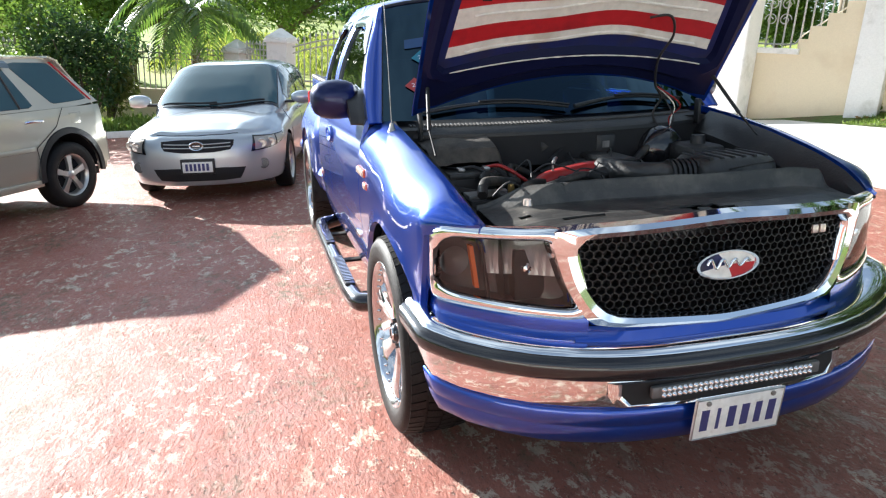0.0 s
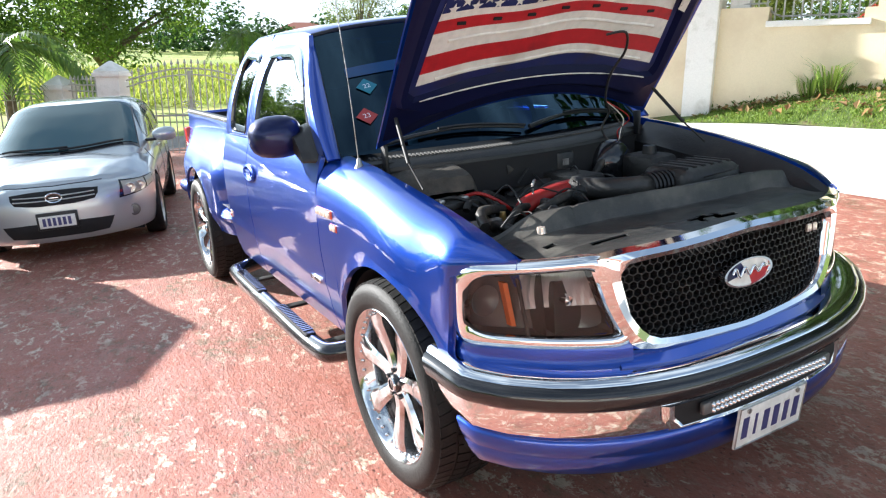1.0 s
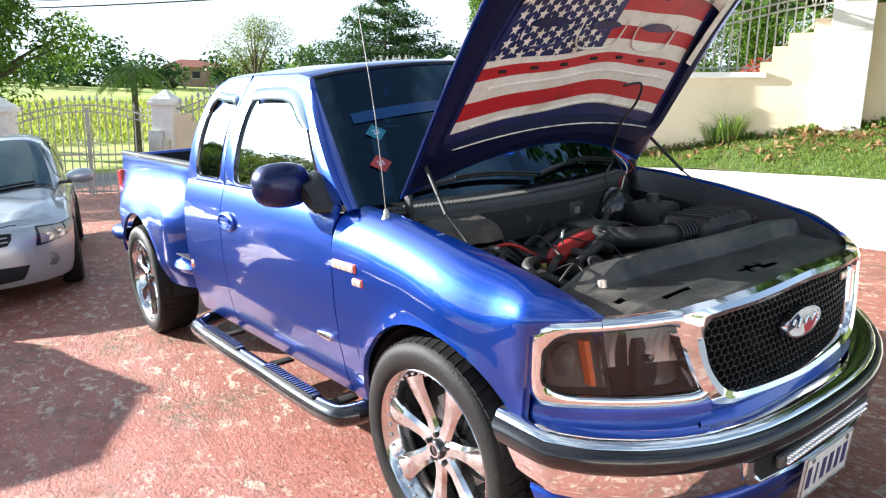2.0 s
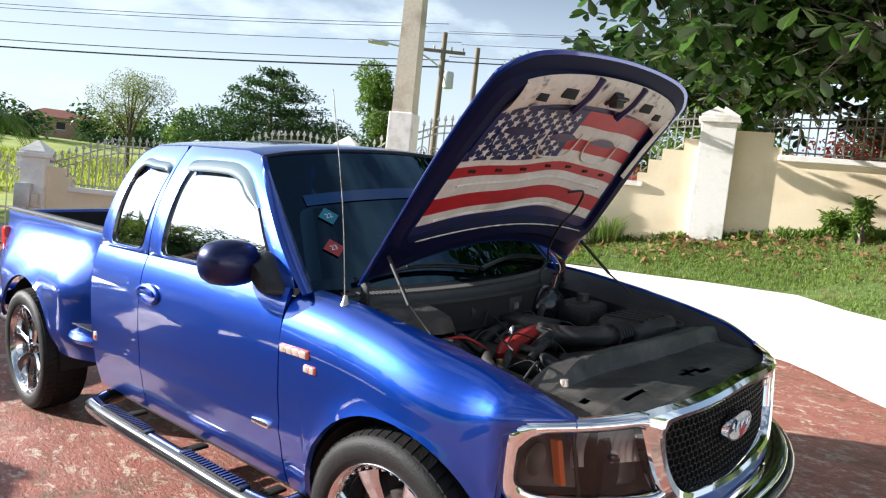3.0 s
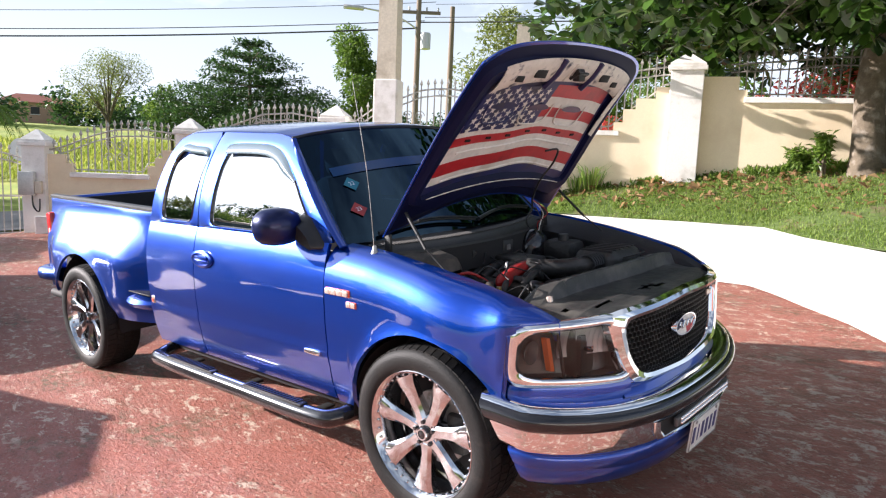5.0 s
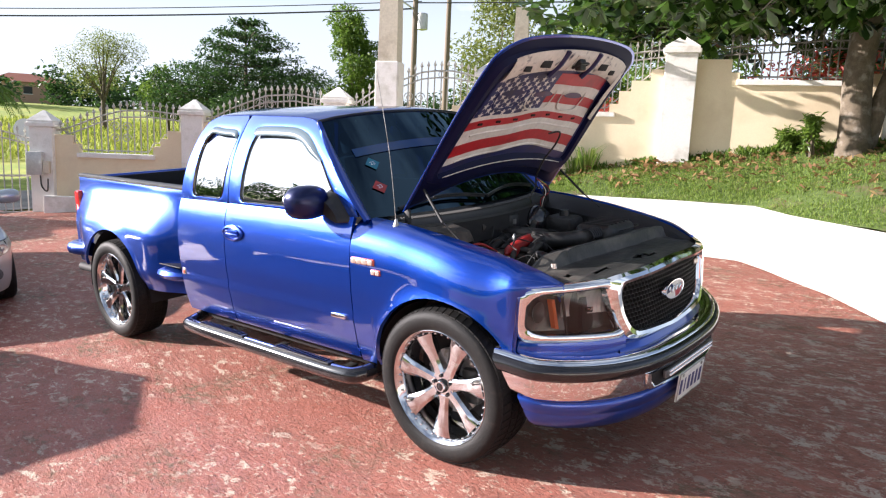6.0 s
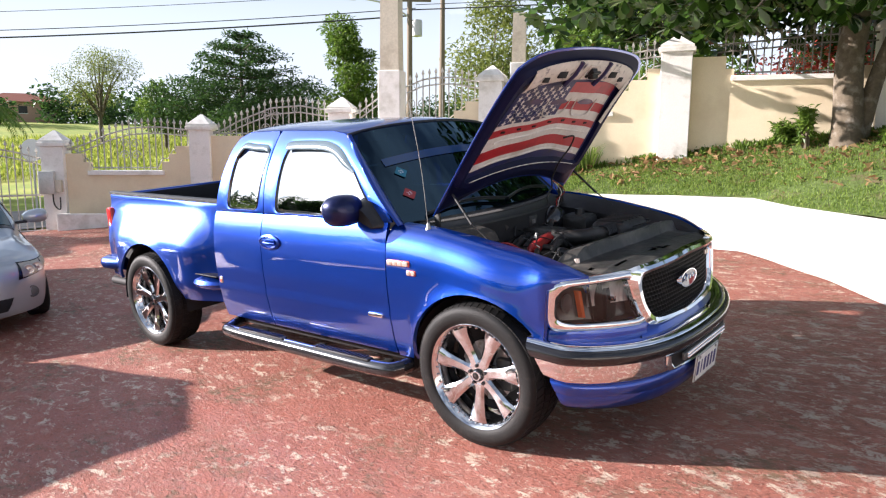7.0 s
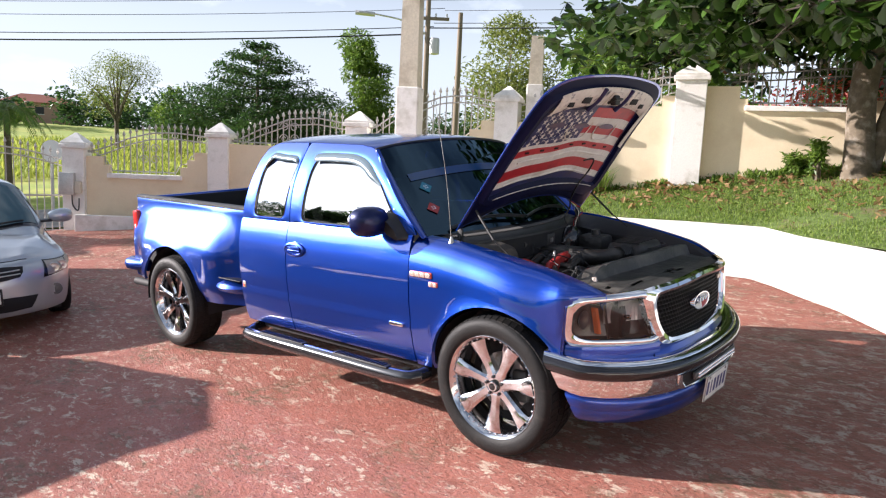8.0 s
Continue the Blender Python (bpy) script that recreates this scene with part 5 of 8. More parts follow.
# radiator cover, a thin warped sheet over the nose
M_COVER = material("dusty_black_cover", (0.028, 0.028, 0.027), 0.45, spots=(0.085, 0.080, 0.070), amount=0.5, scale=5, bump=0.35, bump_scale=30)
rows = []
PROFILE = [(0.345, 0.955, 0), (0.352, 1.0, 0.6), (0.356, 0.985, 0.80), (0.38, 0.985, 0.88), (0.405, 0.985, 0.98), (0.418, 0.985, 1.03), (0.422, 0.984, 0.98), (0.430, 0.984, 0.50), (0.440, 0.984, 0.05), (0.446, 0.984, 0.0)]
PROFILE += [(x, lerp(0.982, 0.968, k / 11), 0.0) for k, x in enumerate(lin(0.46, 0.70, 11))] + [(0.72, 0.962, 0.0)]
for x, z0, rise in PROFILE:
    row = []
    for y in lin(-0.68, 0.70, 96):
        edge = nose_x(y) - 0.03 - 0.03 * abs(noise.noise(Vector((y * 11, 2.0, 0)))) - 0.03 * sstep(-0.35, -0.6, y)
        ridge = sstep(-0.62, -0.42, y - (x - 0.40) * 1.1) * sstep(0.70, 0.645, y)
        lumps = 0.004 * noise.noise(Vector((x * 9, y * 6, 3))) + 0.0015 * noise.noise(Vector((x * 30, y * 22, 5)))
        fold = 0.012 * math.exp(-((y + 0.36 + (x - 0.4) * 0.8) / 0.012) ** 2) * rise
        z = z0 + 0.068 * rise * ridge + lumps - fold - 0.02 * sstep(0.50, 0.70, abs(y)) + 0.006 * math.exp(-((x - 0.60) / 0.012) ** 2)
        row.append((min(x + 0.06 * y * sstep(0.55, 0.42, x) + 0.008 * math.sin(y * 7), edge), y, z))
    rows.append(row)
bm, _ = sheet(rows)
# ragged tears through to the dark below
gone = []
for f in bm.faces:
    p = f.calc_center_median()
    for cx, cy, rx, ry in ((0.60, 0.03, 0.022, 0.075), (0.625, 0.10, 0.018, 0.05), (0.60, -0.40, 0.016, 0.09), (0.50, -0.57, 0.014, 0.05)):
        if ((p.x - cx) / rx) ** 2 + ((p.y - cy) / ry) ** 2 < 1 + 0.7 * noise.noise(p * 28):
            gone.append(f)
            break
bmesh.ops.delete(bm, geom=gone, context="FACES")
part("radiator_cover", solid(bm, 0.004), M_COVER, truck, "warped torn black plastic radiator cover", smooth=False)
part("radiator_shelf", sheet([[(x if x < 0.5 else min(0.62, nose_x(y) - 0.02), y, 0.925) for y in lin(-0.80, 0.80, 30)] for x in (0.36, 0.45, 0.7)])[0], M_BLACK, truck)
part("cover_cap", lathe([(0.0, 0.024), (0.014, 0.022), (0.018, 0.0)], 12, "z", None, (0.40, -0.52, 0.985)), M_BADGE, truck)
bt = part("battery", box(-0.36, -0.13, -0.645, -0.445, 0.80, 1.005, 0.01), M_BLACK, truck, "black battery with cable clamps")
part("battery_lid", box(-0.365, -0.125, -0.65, -0.44, 0.992, 1.018, 0.006), M_COVER, bt)
for x, y in ((-0.17, -0.59), (-0.17, -0.48)):
    part("battery_clamp", box(x - 0.022, x + 0.022, y - 0.016, y + 0.016, 1.018, 1.036, 0.006), M_ALU, bt)
    part("battery_cable", tube(smoothpath([(x, y, 1.03), (x + 0.05, y + 0.05, 1.04), (x + 0.09, y + 0.13, 0.99), (x + 0.08, y + 0.20, 0.93)], 5), 0.008, 6), M_REDPL if y > -0.5 else M_WIRE, bt)
fb = part("fuse_box", box(0.0, 0.13, -0.64, -0.51, 0.84, 0.955, 0.01), M_BLACK, truck)
part("fuse_lid", box(0.005, 0.10, -0.635, -0.52, 0.953, 0.968, 0.004), M_GREYPL, fb)
part("lamp_bracket", loft([[(0.09 + dx, y, z) for dx, z in ((0, 0.965), (0.03, 0.965), (0.032, 0.985), (0.002, 0.988))] for y in (-0.57, -0.52, -0.49)]), M_ALU, truck)
part("brass_fitting", lathe([(0.0, 0.035), (0.012, 0.035), (0.014, 0.015), (0.009, 0.0)], 10, "z", None, (0.08, -0.46, 0.965)), M_BRASS, truck)
# dusty moulded cover over the rear corner: flat top, folded front drop, creases
rows = []
for x, z0, pull in ((-0.48, 1.10, 0), (-0.44, 1.125, 0), (-0.38, 1.128, 0), (-0.32, 1.12, 0), (-0.26, 1.108, 0), (-0.22, 1.095, 0.3), (-0.20, 1.07, 0.7), (-0.192, 1.045, 1.0)):
    rows.append([(x + 0.03 * math.sin(y * 13) - 0.12 * sstep(-0.5, -0.34, y) * (x + 0.48), y, z0 + 0.016 * math.sin((y + 0.66) * 9) * (1 - pull) - 0.22 * sstep(-0.42, -0.33, y) * (0.35 + 0.65 * sstep(-0.46, -0.3, x)) + 0.014 * noise.noise(Vector((x * 9, y * 9, 1))) + 0.007 * noise.noise(Vector((x * 26, y * 26, 4)))) for y in lin(-0.71, -0.29, 30)])
part("heat_cover", solid(sheet(rows)[0], 0.006), M_DUST, truck, "dusty brown-grey moulded cover", auto=30)
part("engine_block", box(-0.40, 0.22, -0.28, 0.30, 0.55, 0.90, 0.04), M_ENGINE, truck)
for y in (-0.2, 0.22):
    part("valve_cover", box(-0.36, 0.18, y - 0.07, y + 0.07, 0.88, 0.965, 0.03), M_ENGINE, truck)
for k in range(5):
    part("intake_runner", tube(smoothpath([(-0.34 + k * 0.085, -0.16, 0.95), (-0.34 + k * 0.085, -0.02, 1.0), (-0.34 + k * 0.085, 0.14, 0.96)], 5), 0.028, 8), M_ENGINE, truck)
part("plenum", box(-0.32, -0.06, 0.02, 0.18, 0.98, 1.045, 0.02, 3), M_ENGINE, truck)
part("red_duct", tube(smoothpath([(-0.01, -0.31, 0.965), (-0.04, -0.25, 0.985), (-0.06, -0.16, 0.998), (-0.075, -0.07, 1.008), (-0.08, 0.0, 1.012)], 5), [0.028, 0.034, 0.038, 0.040] + [0.043] * 12 + [0.040] * 5, 16, None, True, 0.7), M_REDPL, truck, "red intake duct")
part("air_hose", tube(smoothpath([(-0.07, 0.0, 1.01), (0.05, 0.05, 1.008), (0.17, 0.14, 1.015), (0.20, 0.28, 1.02)], 6), 0.044, 14), M_COVER, truck)
ab = part("air_filter_box", box(0.05, 0.31, 0.26, 0.60, 0.92, 1.075, 0.05, 4), M_COVER, truck, "black ribbed air filter box")
for k in range(6):
    part("filter_rib", tube([(0.085, 0.30 + 0.05 * k, 1.073), (0.275, 0.30 + 0.05 * k, 1.073)], 0.009, 6), M_BLACK, ab)
for k in range(7):
    part("hose_ring", tube([(0.20 + 0.05 * math.cos(q), 0.16 + 0.022 * k, 1.017 + 0.05 * math.sin(q)) for q in lin(0, 2 * math.pi, 14)], 0.008, 5), M_BLACK, truck)
part("oil_filler", lathe([(0.0, 0.05), (0.03, 0.048), (0.034, 0.03), (0.026, 0.0)], 14, "z", None, (0.10, 0.14, 0.965)), M_BLACK, truck)
part("dipstick", tube(smoothpath([(-0.05, -0.22, 0.9), (-0.04, -0.23, 1.05), (-0.05, -0.21, 1.07), (-0.06, -0.22, 1.04)], 5), 0.005, 5), M_ALU, truck)
part("vacuum_canister", lathe([(0.0, 0.06), (0.05, 0.055), (0.055, -0.05), (0.0, -0.06)], 18, "y", None, (-0.36, -0.12, 1.08)), M_ENGINE, truck)
part("wiring_loom", tube(smoothpath([(-0.40, -0.55, 1.10), (-0.38, -0.2, 1.13), (-0.39, 0.1, 1.10), (-0.38, 0.5, 1.12)], 8), 0.018, 7), M_BLACK, truck)
part("upper_hose", tube(smoothpath([(0.30, -0.28, 0.93), (0.20, -0.30, 0.985), (0.08, -0.22, 0.96), (-0.02, -0.15, 0.93)], 6), 0.026, 9), M_BLACK, truck)
part("upper_hose", tube(smoothpath([(0.33, 0.02, 0.94), (0.26, -0.08, 0.975), (0.14, -0.13, 0.95)], 6), 0.028, 9), M_BLACK, truck)
part("coolant_tank", box(-0.30, -0.08, 0.46, 0.64, 0.95, 1.07, 0.03), M_ENGINE, truck)
part("coolant_cap", lathe([(0.0, 0.04), (0.03, 0.038), (0.034, 0.0)], 14, "z", None, (-0.18, 0.55, 1.07)), M_BLACK, truck)
part("brake_booster", lathe([(0.0, 0.18), (0.09, 0.17), (0.12, 0.12), (0.12, 0.04), (0.10, 0.0)], 24, "x", None, (-0.44, 0.45, 1.02)), M_BLACKG, truck)
part("alternator", lathe([(0.0, 0.1), (0.06, 0.1), (0.075, 0.08), (0.075, -0.05), (0.0, -0.06)], 20, "x", None, (0.22, -0.02, 0.90)), M_ENGINE, truck)
part("ignition_box", box(-0.36, -0.30, 0.10, 0.20, 1.02, 1.12, 0.01), M_BLACK, truck)
part("bay_label", box(-0.299, -0.297, 0.13, 0.165, 1.06, 1.09), M_GREYPL, truck)
hr = random.Random(9)
for k in range(34):
    a = Vector((hr.uniform(-0.4, 0.25), hr.uniform(-0.6, 0.6), hr.uniform(0.93, 1.02)))
    b = a + Vector((hr.uniform(-0.25, 0.25), hr.uniform(-0.3, 0.3), hr.uniform(-0.05, 0.05)))
    m_ = (a + b) / 2 + Vector((hr.uniform(-0.06, 0.06), hr.uniform(-0.06, 0.06), hr.uniform(0.02, 0.07)))
    b.x, b.y = max(-0.42, min(0.3, b.x)), max(-0.62, min(0.62, b.y))
    part("hose" if k % 3 == 0 else "wire", tube(smoothpath([a, m_, b], 6), hr.uniform(0.012, 0.02) if k % 3 == 0 else hr.uniform(0.003, 0.005), 6), M_ENGINE if k % 3 == 0 else M_REDPL if k % 11 == 1 else M_WIRE, truck)

# ---- raised hood ----
HO, HV, HN = Vector((-0.415, 0, 1.235)), Vector((0.600, 0, 0.800)), Vector((0.800, 0, -0.600))
HL = 1.15


def hood_hw(v):
    return interp(v, [(0, 0.735), (0.5, 0.728), (0.9, 0.715), (1.05, 0.705), (1.2, 0.69)])


def hood_pt(u, v, h=0.0):
    """u across, v from the hinge to the lip, h towards the underside."""
    crown = -0.014 * (1 - (u / 0.74) ** 2) + 0.05 * max(0.0, (v - 0.55) / 0.6) ** 2.2
    return HO + HV * v + Vector((0, u, 0)) + HN * (h + crown)


def hood_st(s, t):
    vf = HL - 0.065 * s * s - 0.085 * abs(s) ** 10
    vr = 0.18 * (1 - s * s)
    v = lerp(vr, vf, t)
    return s * hood_hw(v), v


outline = [hood_st(s, 0) for s in lin(-1, 1, 24)] + [hood_st(1, t) for t in lin(0.04, 1, 20)] + [hood_st(-s, 1) for s in lin(-0.96, 1, 24)] + [hood_st(-1, 1 - t) for t in lin(0.04, 0.96, 20)]
bm, _ = sheet([[hood_pt(*hood_st(s, t), -0.007) for s in lin(-1, 1, 28)] for t in lin(0, 1, 28)])
hood = part("hood", solid(bm, 0.006), M_BLUE, truck, "raised blue hood with a flag painted on its underside")
HC = (0.0, 0.62)
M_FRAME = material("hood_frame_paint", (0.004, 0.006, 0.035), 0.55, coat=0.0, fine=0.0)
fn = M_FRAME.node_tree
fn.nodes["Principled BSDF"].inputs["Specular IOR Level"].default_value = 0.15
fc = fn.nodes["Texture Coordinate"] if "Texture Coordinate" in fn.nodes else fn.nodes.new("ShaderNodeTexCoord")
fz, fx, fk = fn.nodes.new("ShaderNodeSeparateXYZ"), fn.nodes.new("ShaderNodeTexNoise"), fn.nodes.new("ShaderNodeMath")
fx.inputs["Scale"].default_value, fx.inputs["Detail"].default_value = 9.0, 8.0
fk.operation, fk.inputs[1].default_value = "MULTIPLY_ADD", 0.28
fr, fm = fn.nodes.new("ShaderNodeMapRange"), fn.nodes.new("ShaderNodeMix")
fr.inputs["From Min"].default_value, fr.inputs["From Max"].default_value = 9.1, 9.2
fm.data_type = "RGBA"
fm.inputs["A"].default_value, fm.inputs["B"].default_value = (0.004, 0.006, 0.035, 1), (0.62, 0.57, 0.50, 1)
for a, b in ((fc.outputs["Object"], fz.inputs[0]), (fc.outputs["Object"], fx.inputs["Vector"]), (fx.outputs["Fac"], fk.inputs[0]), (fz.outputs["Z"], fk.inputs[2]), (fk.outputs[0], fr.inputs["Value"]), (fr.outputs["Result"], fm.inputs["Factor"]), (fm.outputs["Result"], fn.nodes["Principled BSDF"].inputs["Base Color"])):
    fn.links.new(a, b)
h_out = polar(outline, 120, HC)
panel = rounded([(-0.668, 0.245), (-0.37, 0.325), (-0.02, 0.352), (0.33, 0.325), (0.628, 0.245), (0.595, 0.55), (0.535, 0.93), (-0.575, 0.93), (-0.635, 0.55)], 0.07)
h_in = polar(panel, 120, HC)
part("hood_edge", ring_between([h_out, shrink_to(h_out, 1.004, HC), h_out, shrink_to(h_out, 0.975, HC)], lambda p, i: hood_pt(p[0], p[1], (-0.008, -0.004, 0.001, 0.002)[i])), M_BLUE, hood, "folded hood edge")
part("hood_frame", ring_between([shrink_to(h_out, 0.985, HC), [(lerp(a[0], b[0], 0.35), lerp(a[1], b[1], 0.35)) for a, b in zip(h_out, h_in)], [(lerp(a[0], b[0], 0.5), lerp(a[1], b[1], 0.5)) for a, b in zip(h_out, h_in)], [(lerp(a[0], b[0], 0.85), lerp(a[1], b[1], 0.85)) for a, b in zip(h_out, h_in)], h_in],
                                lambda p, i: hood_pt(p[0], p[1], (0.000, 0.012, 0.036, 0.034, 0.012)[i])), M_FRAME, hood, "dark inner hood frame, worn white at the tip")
part("flag_panel", ring_between([shrink_to(h_in, 1.0, HC), shrink_to(h_in, 0.7, HC), shrink_to(h_in, 0.35, HC), shrink_to(h_in, 0.03, HC)], lambda p, i: hood_pt(p[0], p[1], 0.012), 0.0, True), M_FLAG_B, hood)


def panel_pt(a, b, h):
    """a across -1..1, b from the lower edge 0 to the upper 1."""
    lo = 0.295 + 0.075 * (1 - a * a)
    v = lerp(lo, 0.915, b)
    hw = interp(v, [(0.245, 0.635), (0.55, 0.605), (0.92, 0.545)])
    return hood_pt(a * hw - 0.022, v, 0.012 + h)


def wave(a, b):
    return b + 0.022 * math.sin(3.6 * a + 0.6) + 0.010 * math.sin(8 * a + 2 * b)


BANDS = [(0.035, 0.12, M_FLAG_W), (0.12, 0.25, M_FLAG_R), (0.25, 0.40, M_FLAG_W), (0.40, 0.485, M_FLAG_R), (0.485, 0.60, M_FLAG_W), (0.60, 0.71, M_FLAG_R), (0.71, 0.83, M_FLAG_W), (0.83, 0.985, M_FLAG_R)]
for i, (b0, b1, mat) in enumerate(BANDS):
    a0, a1 = (-0.97 if i < 5 else 0.0), 0.97
    rows = [[panel_pt(a, max(0.01, min(0.99, wave(a, b))), 0.003) for a in lin(a0, a1, 26)] for b in lin(b0, b1, 4)]
    part("flag_stripe", sheet(rows)[0], mat, hood)
part("flag_canton", sheet([[panel_pt(a, max(0.01, min(0.99, wave(a, b))), 0.005) for a in lin(-0.97, 0.0, 14)] for b in lin(0.535, 0.985, 10)])[0], M_FLAG_B, hood, "dark blue star field")
for r in range(9):
    for c_ in range(6 if r % 2 == 0 else 5):
        a, b = -0.90 + (c_ + (0.5 if r % 2 else 0)) * 0.16, wave(-0.5, 0.570 + r * 0.047)
        bm = bmesh.new()
        vs = []
        for k in range(10):
            rr = 0.0245 if k % 2 == 0 else 0.0100
            an = math.pi / 2 + math.pi * k / 5
            vs.append(bm.verts.new(panel_pt(a + rr * math.cos(an) / 0.58, b + rr * math.sin(an) / 0.56, 0.008)))
        cv = bm.verts.new(panel_pt(a, b, 0.008))
        for k in range(10):
            bm.faces.new((cv, vs[k], vs[(k + 1) % 10]))
        part("star", bm, M_FLAG_W, hood, smooth=False)
# pressed ribs over the panel
for a0, b0, wd, hg in ((-0.62, 0.76, 0.22, 0.17), (-0.10, 0.73, 0.22, 0.18), (0.48, 0.72, 0.22, 0.18)):
    pts = [panel_pt(a0 + wd * math.copysign(abs(math.cos(q)) ** 0.5, math.cos(q)), b0 + 0.05 - (hg + 0.05) * abs(math.sin(q)) ** 0.6, 0.008) for q in lin(math.pi, 2 * math.pi, 26)]
    part("pressed_rib", tube(pts, [0.0025 + 0.003 * math.sin(math.pi * k / 26) for k in range(27)], 6), M_FLAG_W if a0 > -0.5 else M_FLAG_B, hood, "thin raised edge of a pressed pocket")
    # flat dark sheet: the pocket's shade is put into its colour
    pocket = [[panel_pt(a0 + wd * 0.82 * x_, b0 + 0.045 * (1 - abs(x_) ** 3) * f_, 0.0095) for x_ in lin(-1, 1, 14)] for f_ in lin(-0.55, 1, 4)]
    part("pressed_pocket", sheet(pocket)[0], M_BLUE_IN, hood, "flat dark sheet for the shade in a pressed pocket")
for b0 in (0.055, 0.33):
    part("pressed_rib", tube([panel_pt(a, wave(a, b0), 0.003) for a in lin(-0.85, 0.85, 20)], 0.007, 6), M_FLAG_W, hood)
for k in range(7):
    p = panel_pt(-0.8 + k * 0.26, wave(-0.8 + k * 0.26, 0.445), 0.005)
    o = part("panel_slot", box(-0.003, 0.003, -0.018, 0.018, -0.006, 0.006), M_BAY, hood, smooth=False)
    o.matrix_basis = Matrix.Translation(p) @ pose(0, 0, 0, 0, 37, 0)
# highlight on the lower lip, modelled as a thin white tube
part("worn_lip", tube([panel_pt(a, -0.10 + 0.02 * a * a, 0.026) for a in lin(-0.93, 0.93, 30)], [0.0015 + 0.002 * abs(math.sin(k * 1.7)) for k in range(31)], 5), M_FLAG_W, hood, "broken white highlight line along the lower lip")
# nose band: worn white pressing, slots, latch, braces
M_TIP = material("worn_white_primer", (0.66, 0.61, 0.54), 0.5, spots=(0.03, 0.03, 0.06), amount=0.22, scale=16, bump=0.3, bump_scale=30)
rows = [[hood_pt(*hood_st(s_, t - 0.05 * s_ ** 4), 0.040 - 0.012 * (abs(t - 0.855) / 0.07) ** 3) for s_ in lin(-0.80, 0.82, 24)] for t in lin(0.785, 0.925, 8)]
part("tip_pressing", solid(sheet(rows)[0], 0.003), M_TIP, hood, "worn white pressing at the hood tip")
rows = [[hood_pt(*hood_st(0.77 + 0.06 * q, t), 0.041) for q in lin(0, 1, 4)] for t in lin(0.52, 0.84, 14)]
part("tip_pressing", solid(sheet(rows)[0], 0.003), M_TIP, hood)
for u, v, w_, h_ in ((-0.30, 0.985, 0.045, 0.022), (0.30, 0.985, 0.045, 0.022), (-0.44, 0.95, 0.03, 0.016), (0.44, 0.95, 0.03, 0.016)):
    o = part("hood_slot", box(-0.004, 0.004, -w_, w_, -h_, h_, 0.003), M_BAY, hood)
    o.matrix_basis = Matrix.Translation(hood_pt(u, v, 0.044)) @ pose(0, 0, 0, 0, 30, 0)
for u in (-0.17, 0.17):
    part("hood_brace", tube([hood_pt(u, 0.90, 0.03), hood_pt(u, 0.99, 0.045), hood_pt(u, 1.07, 0.04)], 0.016, 6), M_BLUE_IN, hood)
part("latch_plate", loft([[hood_pt(x, y, h) for x, y in ((-0.07, 0.95), (0.07, 0.95), (0.05, 1.05), (-0.05, 1.05))] for h in (0.036, 0.046)]), M_TIP, hood)
part("latch", tube([hood_pt(-0.035, 0.97, 0.05), hood_pt(-0.04, 1.02, 0.075), hood_pt(0.04, 1.02, 0.075), hood_pt(0.035, 0.97, 0.05)], 0.008, 6), M_BLACK, hood, "black latch hook")
part("latch_hook", box(-0.02, 0.02, -0.03, 0.03, -0.03, 0.03, 0.008), M_BLACK, hood).matrix_basis = Matrix.Translation(hood_pt(0, 1.0, 0.06))
# under-hood lamp and its cable
part("hood_lamp", box(-0.012, 0.012, -0.035, 0.035, -0.03, 0.03, 0.008), M_BLACK, hood).matrix_basis = Matrix.Translation(hood_pt(0.22, 0.50, 0.03)) @ pose(0, 0, 25, 0, 37, 0)
pts = [hood_pt(0.22, 0.50, 0.04), hood_pt(0.30, 0.52, 0.06), hood_pt(0.36, 0.42, 0.05), hood_pt(0.34, 0.30, 0.05), hood_pt(0.38, 0.16, 0.05), Vector((-0.33, 0.44, 1.27)), Vector((-0.36, 0.42, 1.19)), Vector((-0.34, 0.47, 1.10))]
part("lamp_cable", tube(smoothpath(pts, 6), 0.006, 6), M_WIRE, hood)
for k in range(3):
    pts = [hood_pt(0.40, 0.14, 0.05), Vector((-0.30 + 0.02 * k, 0.46 + 0.02 * k, 1.24)), Vector((-0.28 - 0.02 * k, 0.48, 1.17)), Vector((-0.33, 0.44 + 0.05 * k, 1.07))]
    part("loose_wire", tube(smoothpath(pts, 6), 0.003, 5), (M_WIRE, M_FLAG_W, M_REDPL)[k], hood)
# gas struts, hinges, aerial
for s in (-1, 1):
    part("gas_strut", tube([(-0.02, s * 0.735, 1.115), (-0.14, s * 0.728, 1.20), (-0.141, s * 0.728, 1.2005), tuple(hood_pt(s * 0.69, 0.17, 0.02))], [0.0045, 0.0045, 0.008, 0.008], 8), M_WIRE, truck, "black gas strut")
    part("hood_hinge", box(-0.435, -0.395, s * 0.70 - 0.008, s * 0.70 + 0.008, 1.13, 1.25, 0.004), M_BLACK, truck)
an = part("aerial", tube(smoothpath([(-0.375, -0.835, 1.19), (-0.40, -0.835, 1.55), (-0.47, -0.835, 1.98)], 6), 0.0021, 6), M_ALU, truck, "thin whip aerial")
part("aerial_base", lathe([(0.022, 0.0), (0.02, 0.015), (0.012, 0.03), (0.008, 0.05), (0.0, 0.052)], 14, "z", None, (-0.372, -0.835, 1.165)), M_ALU, an)


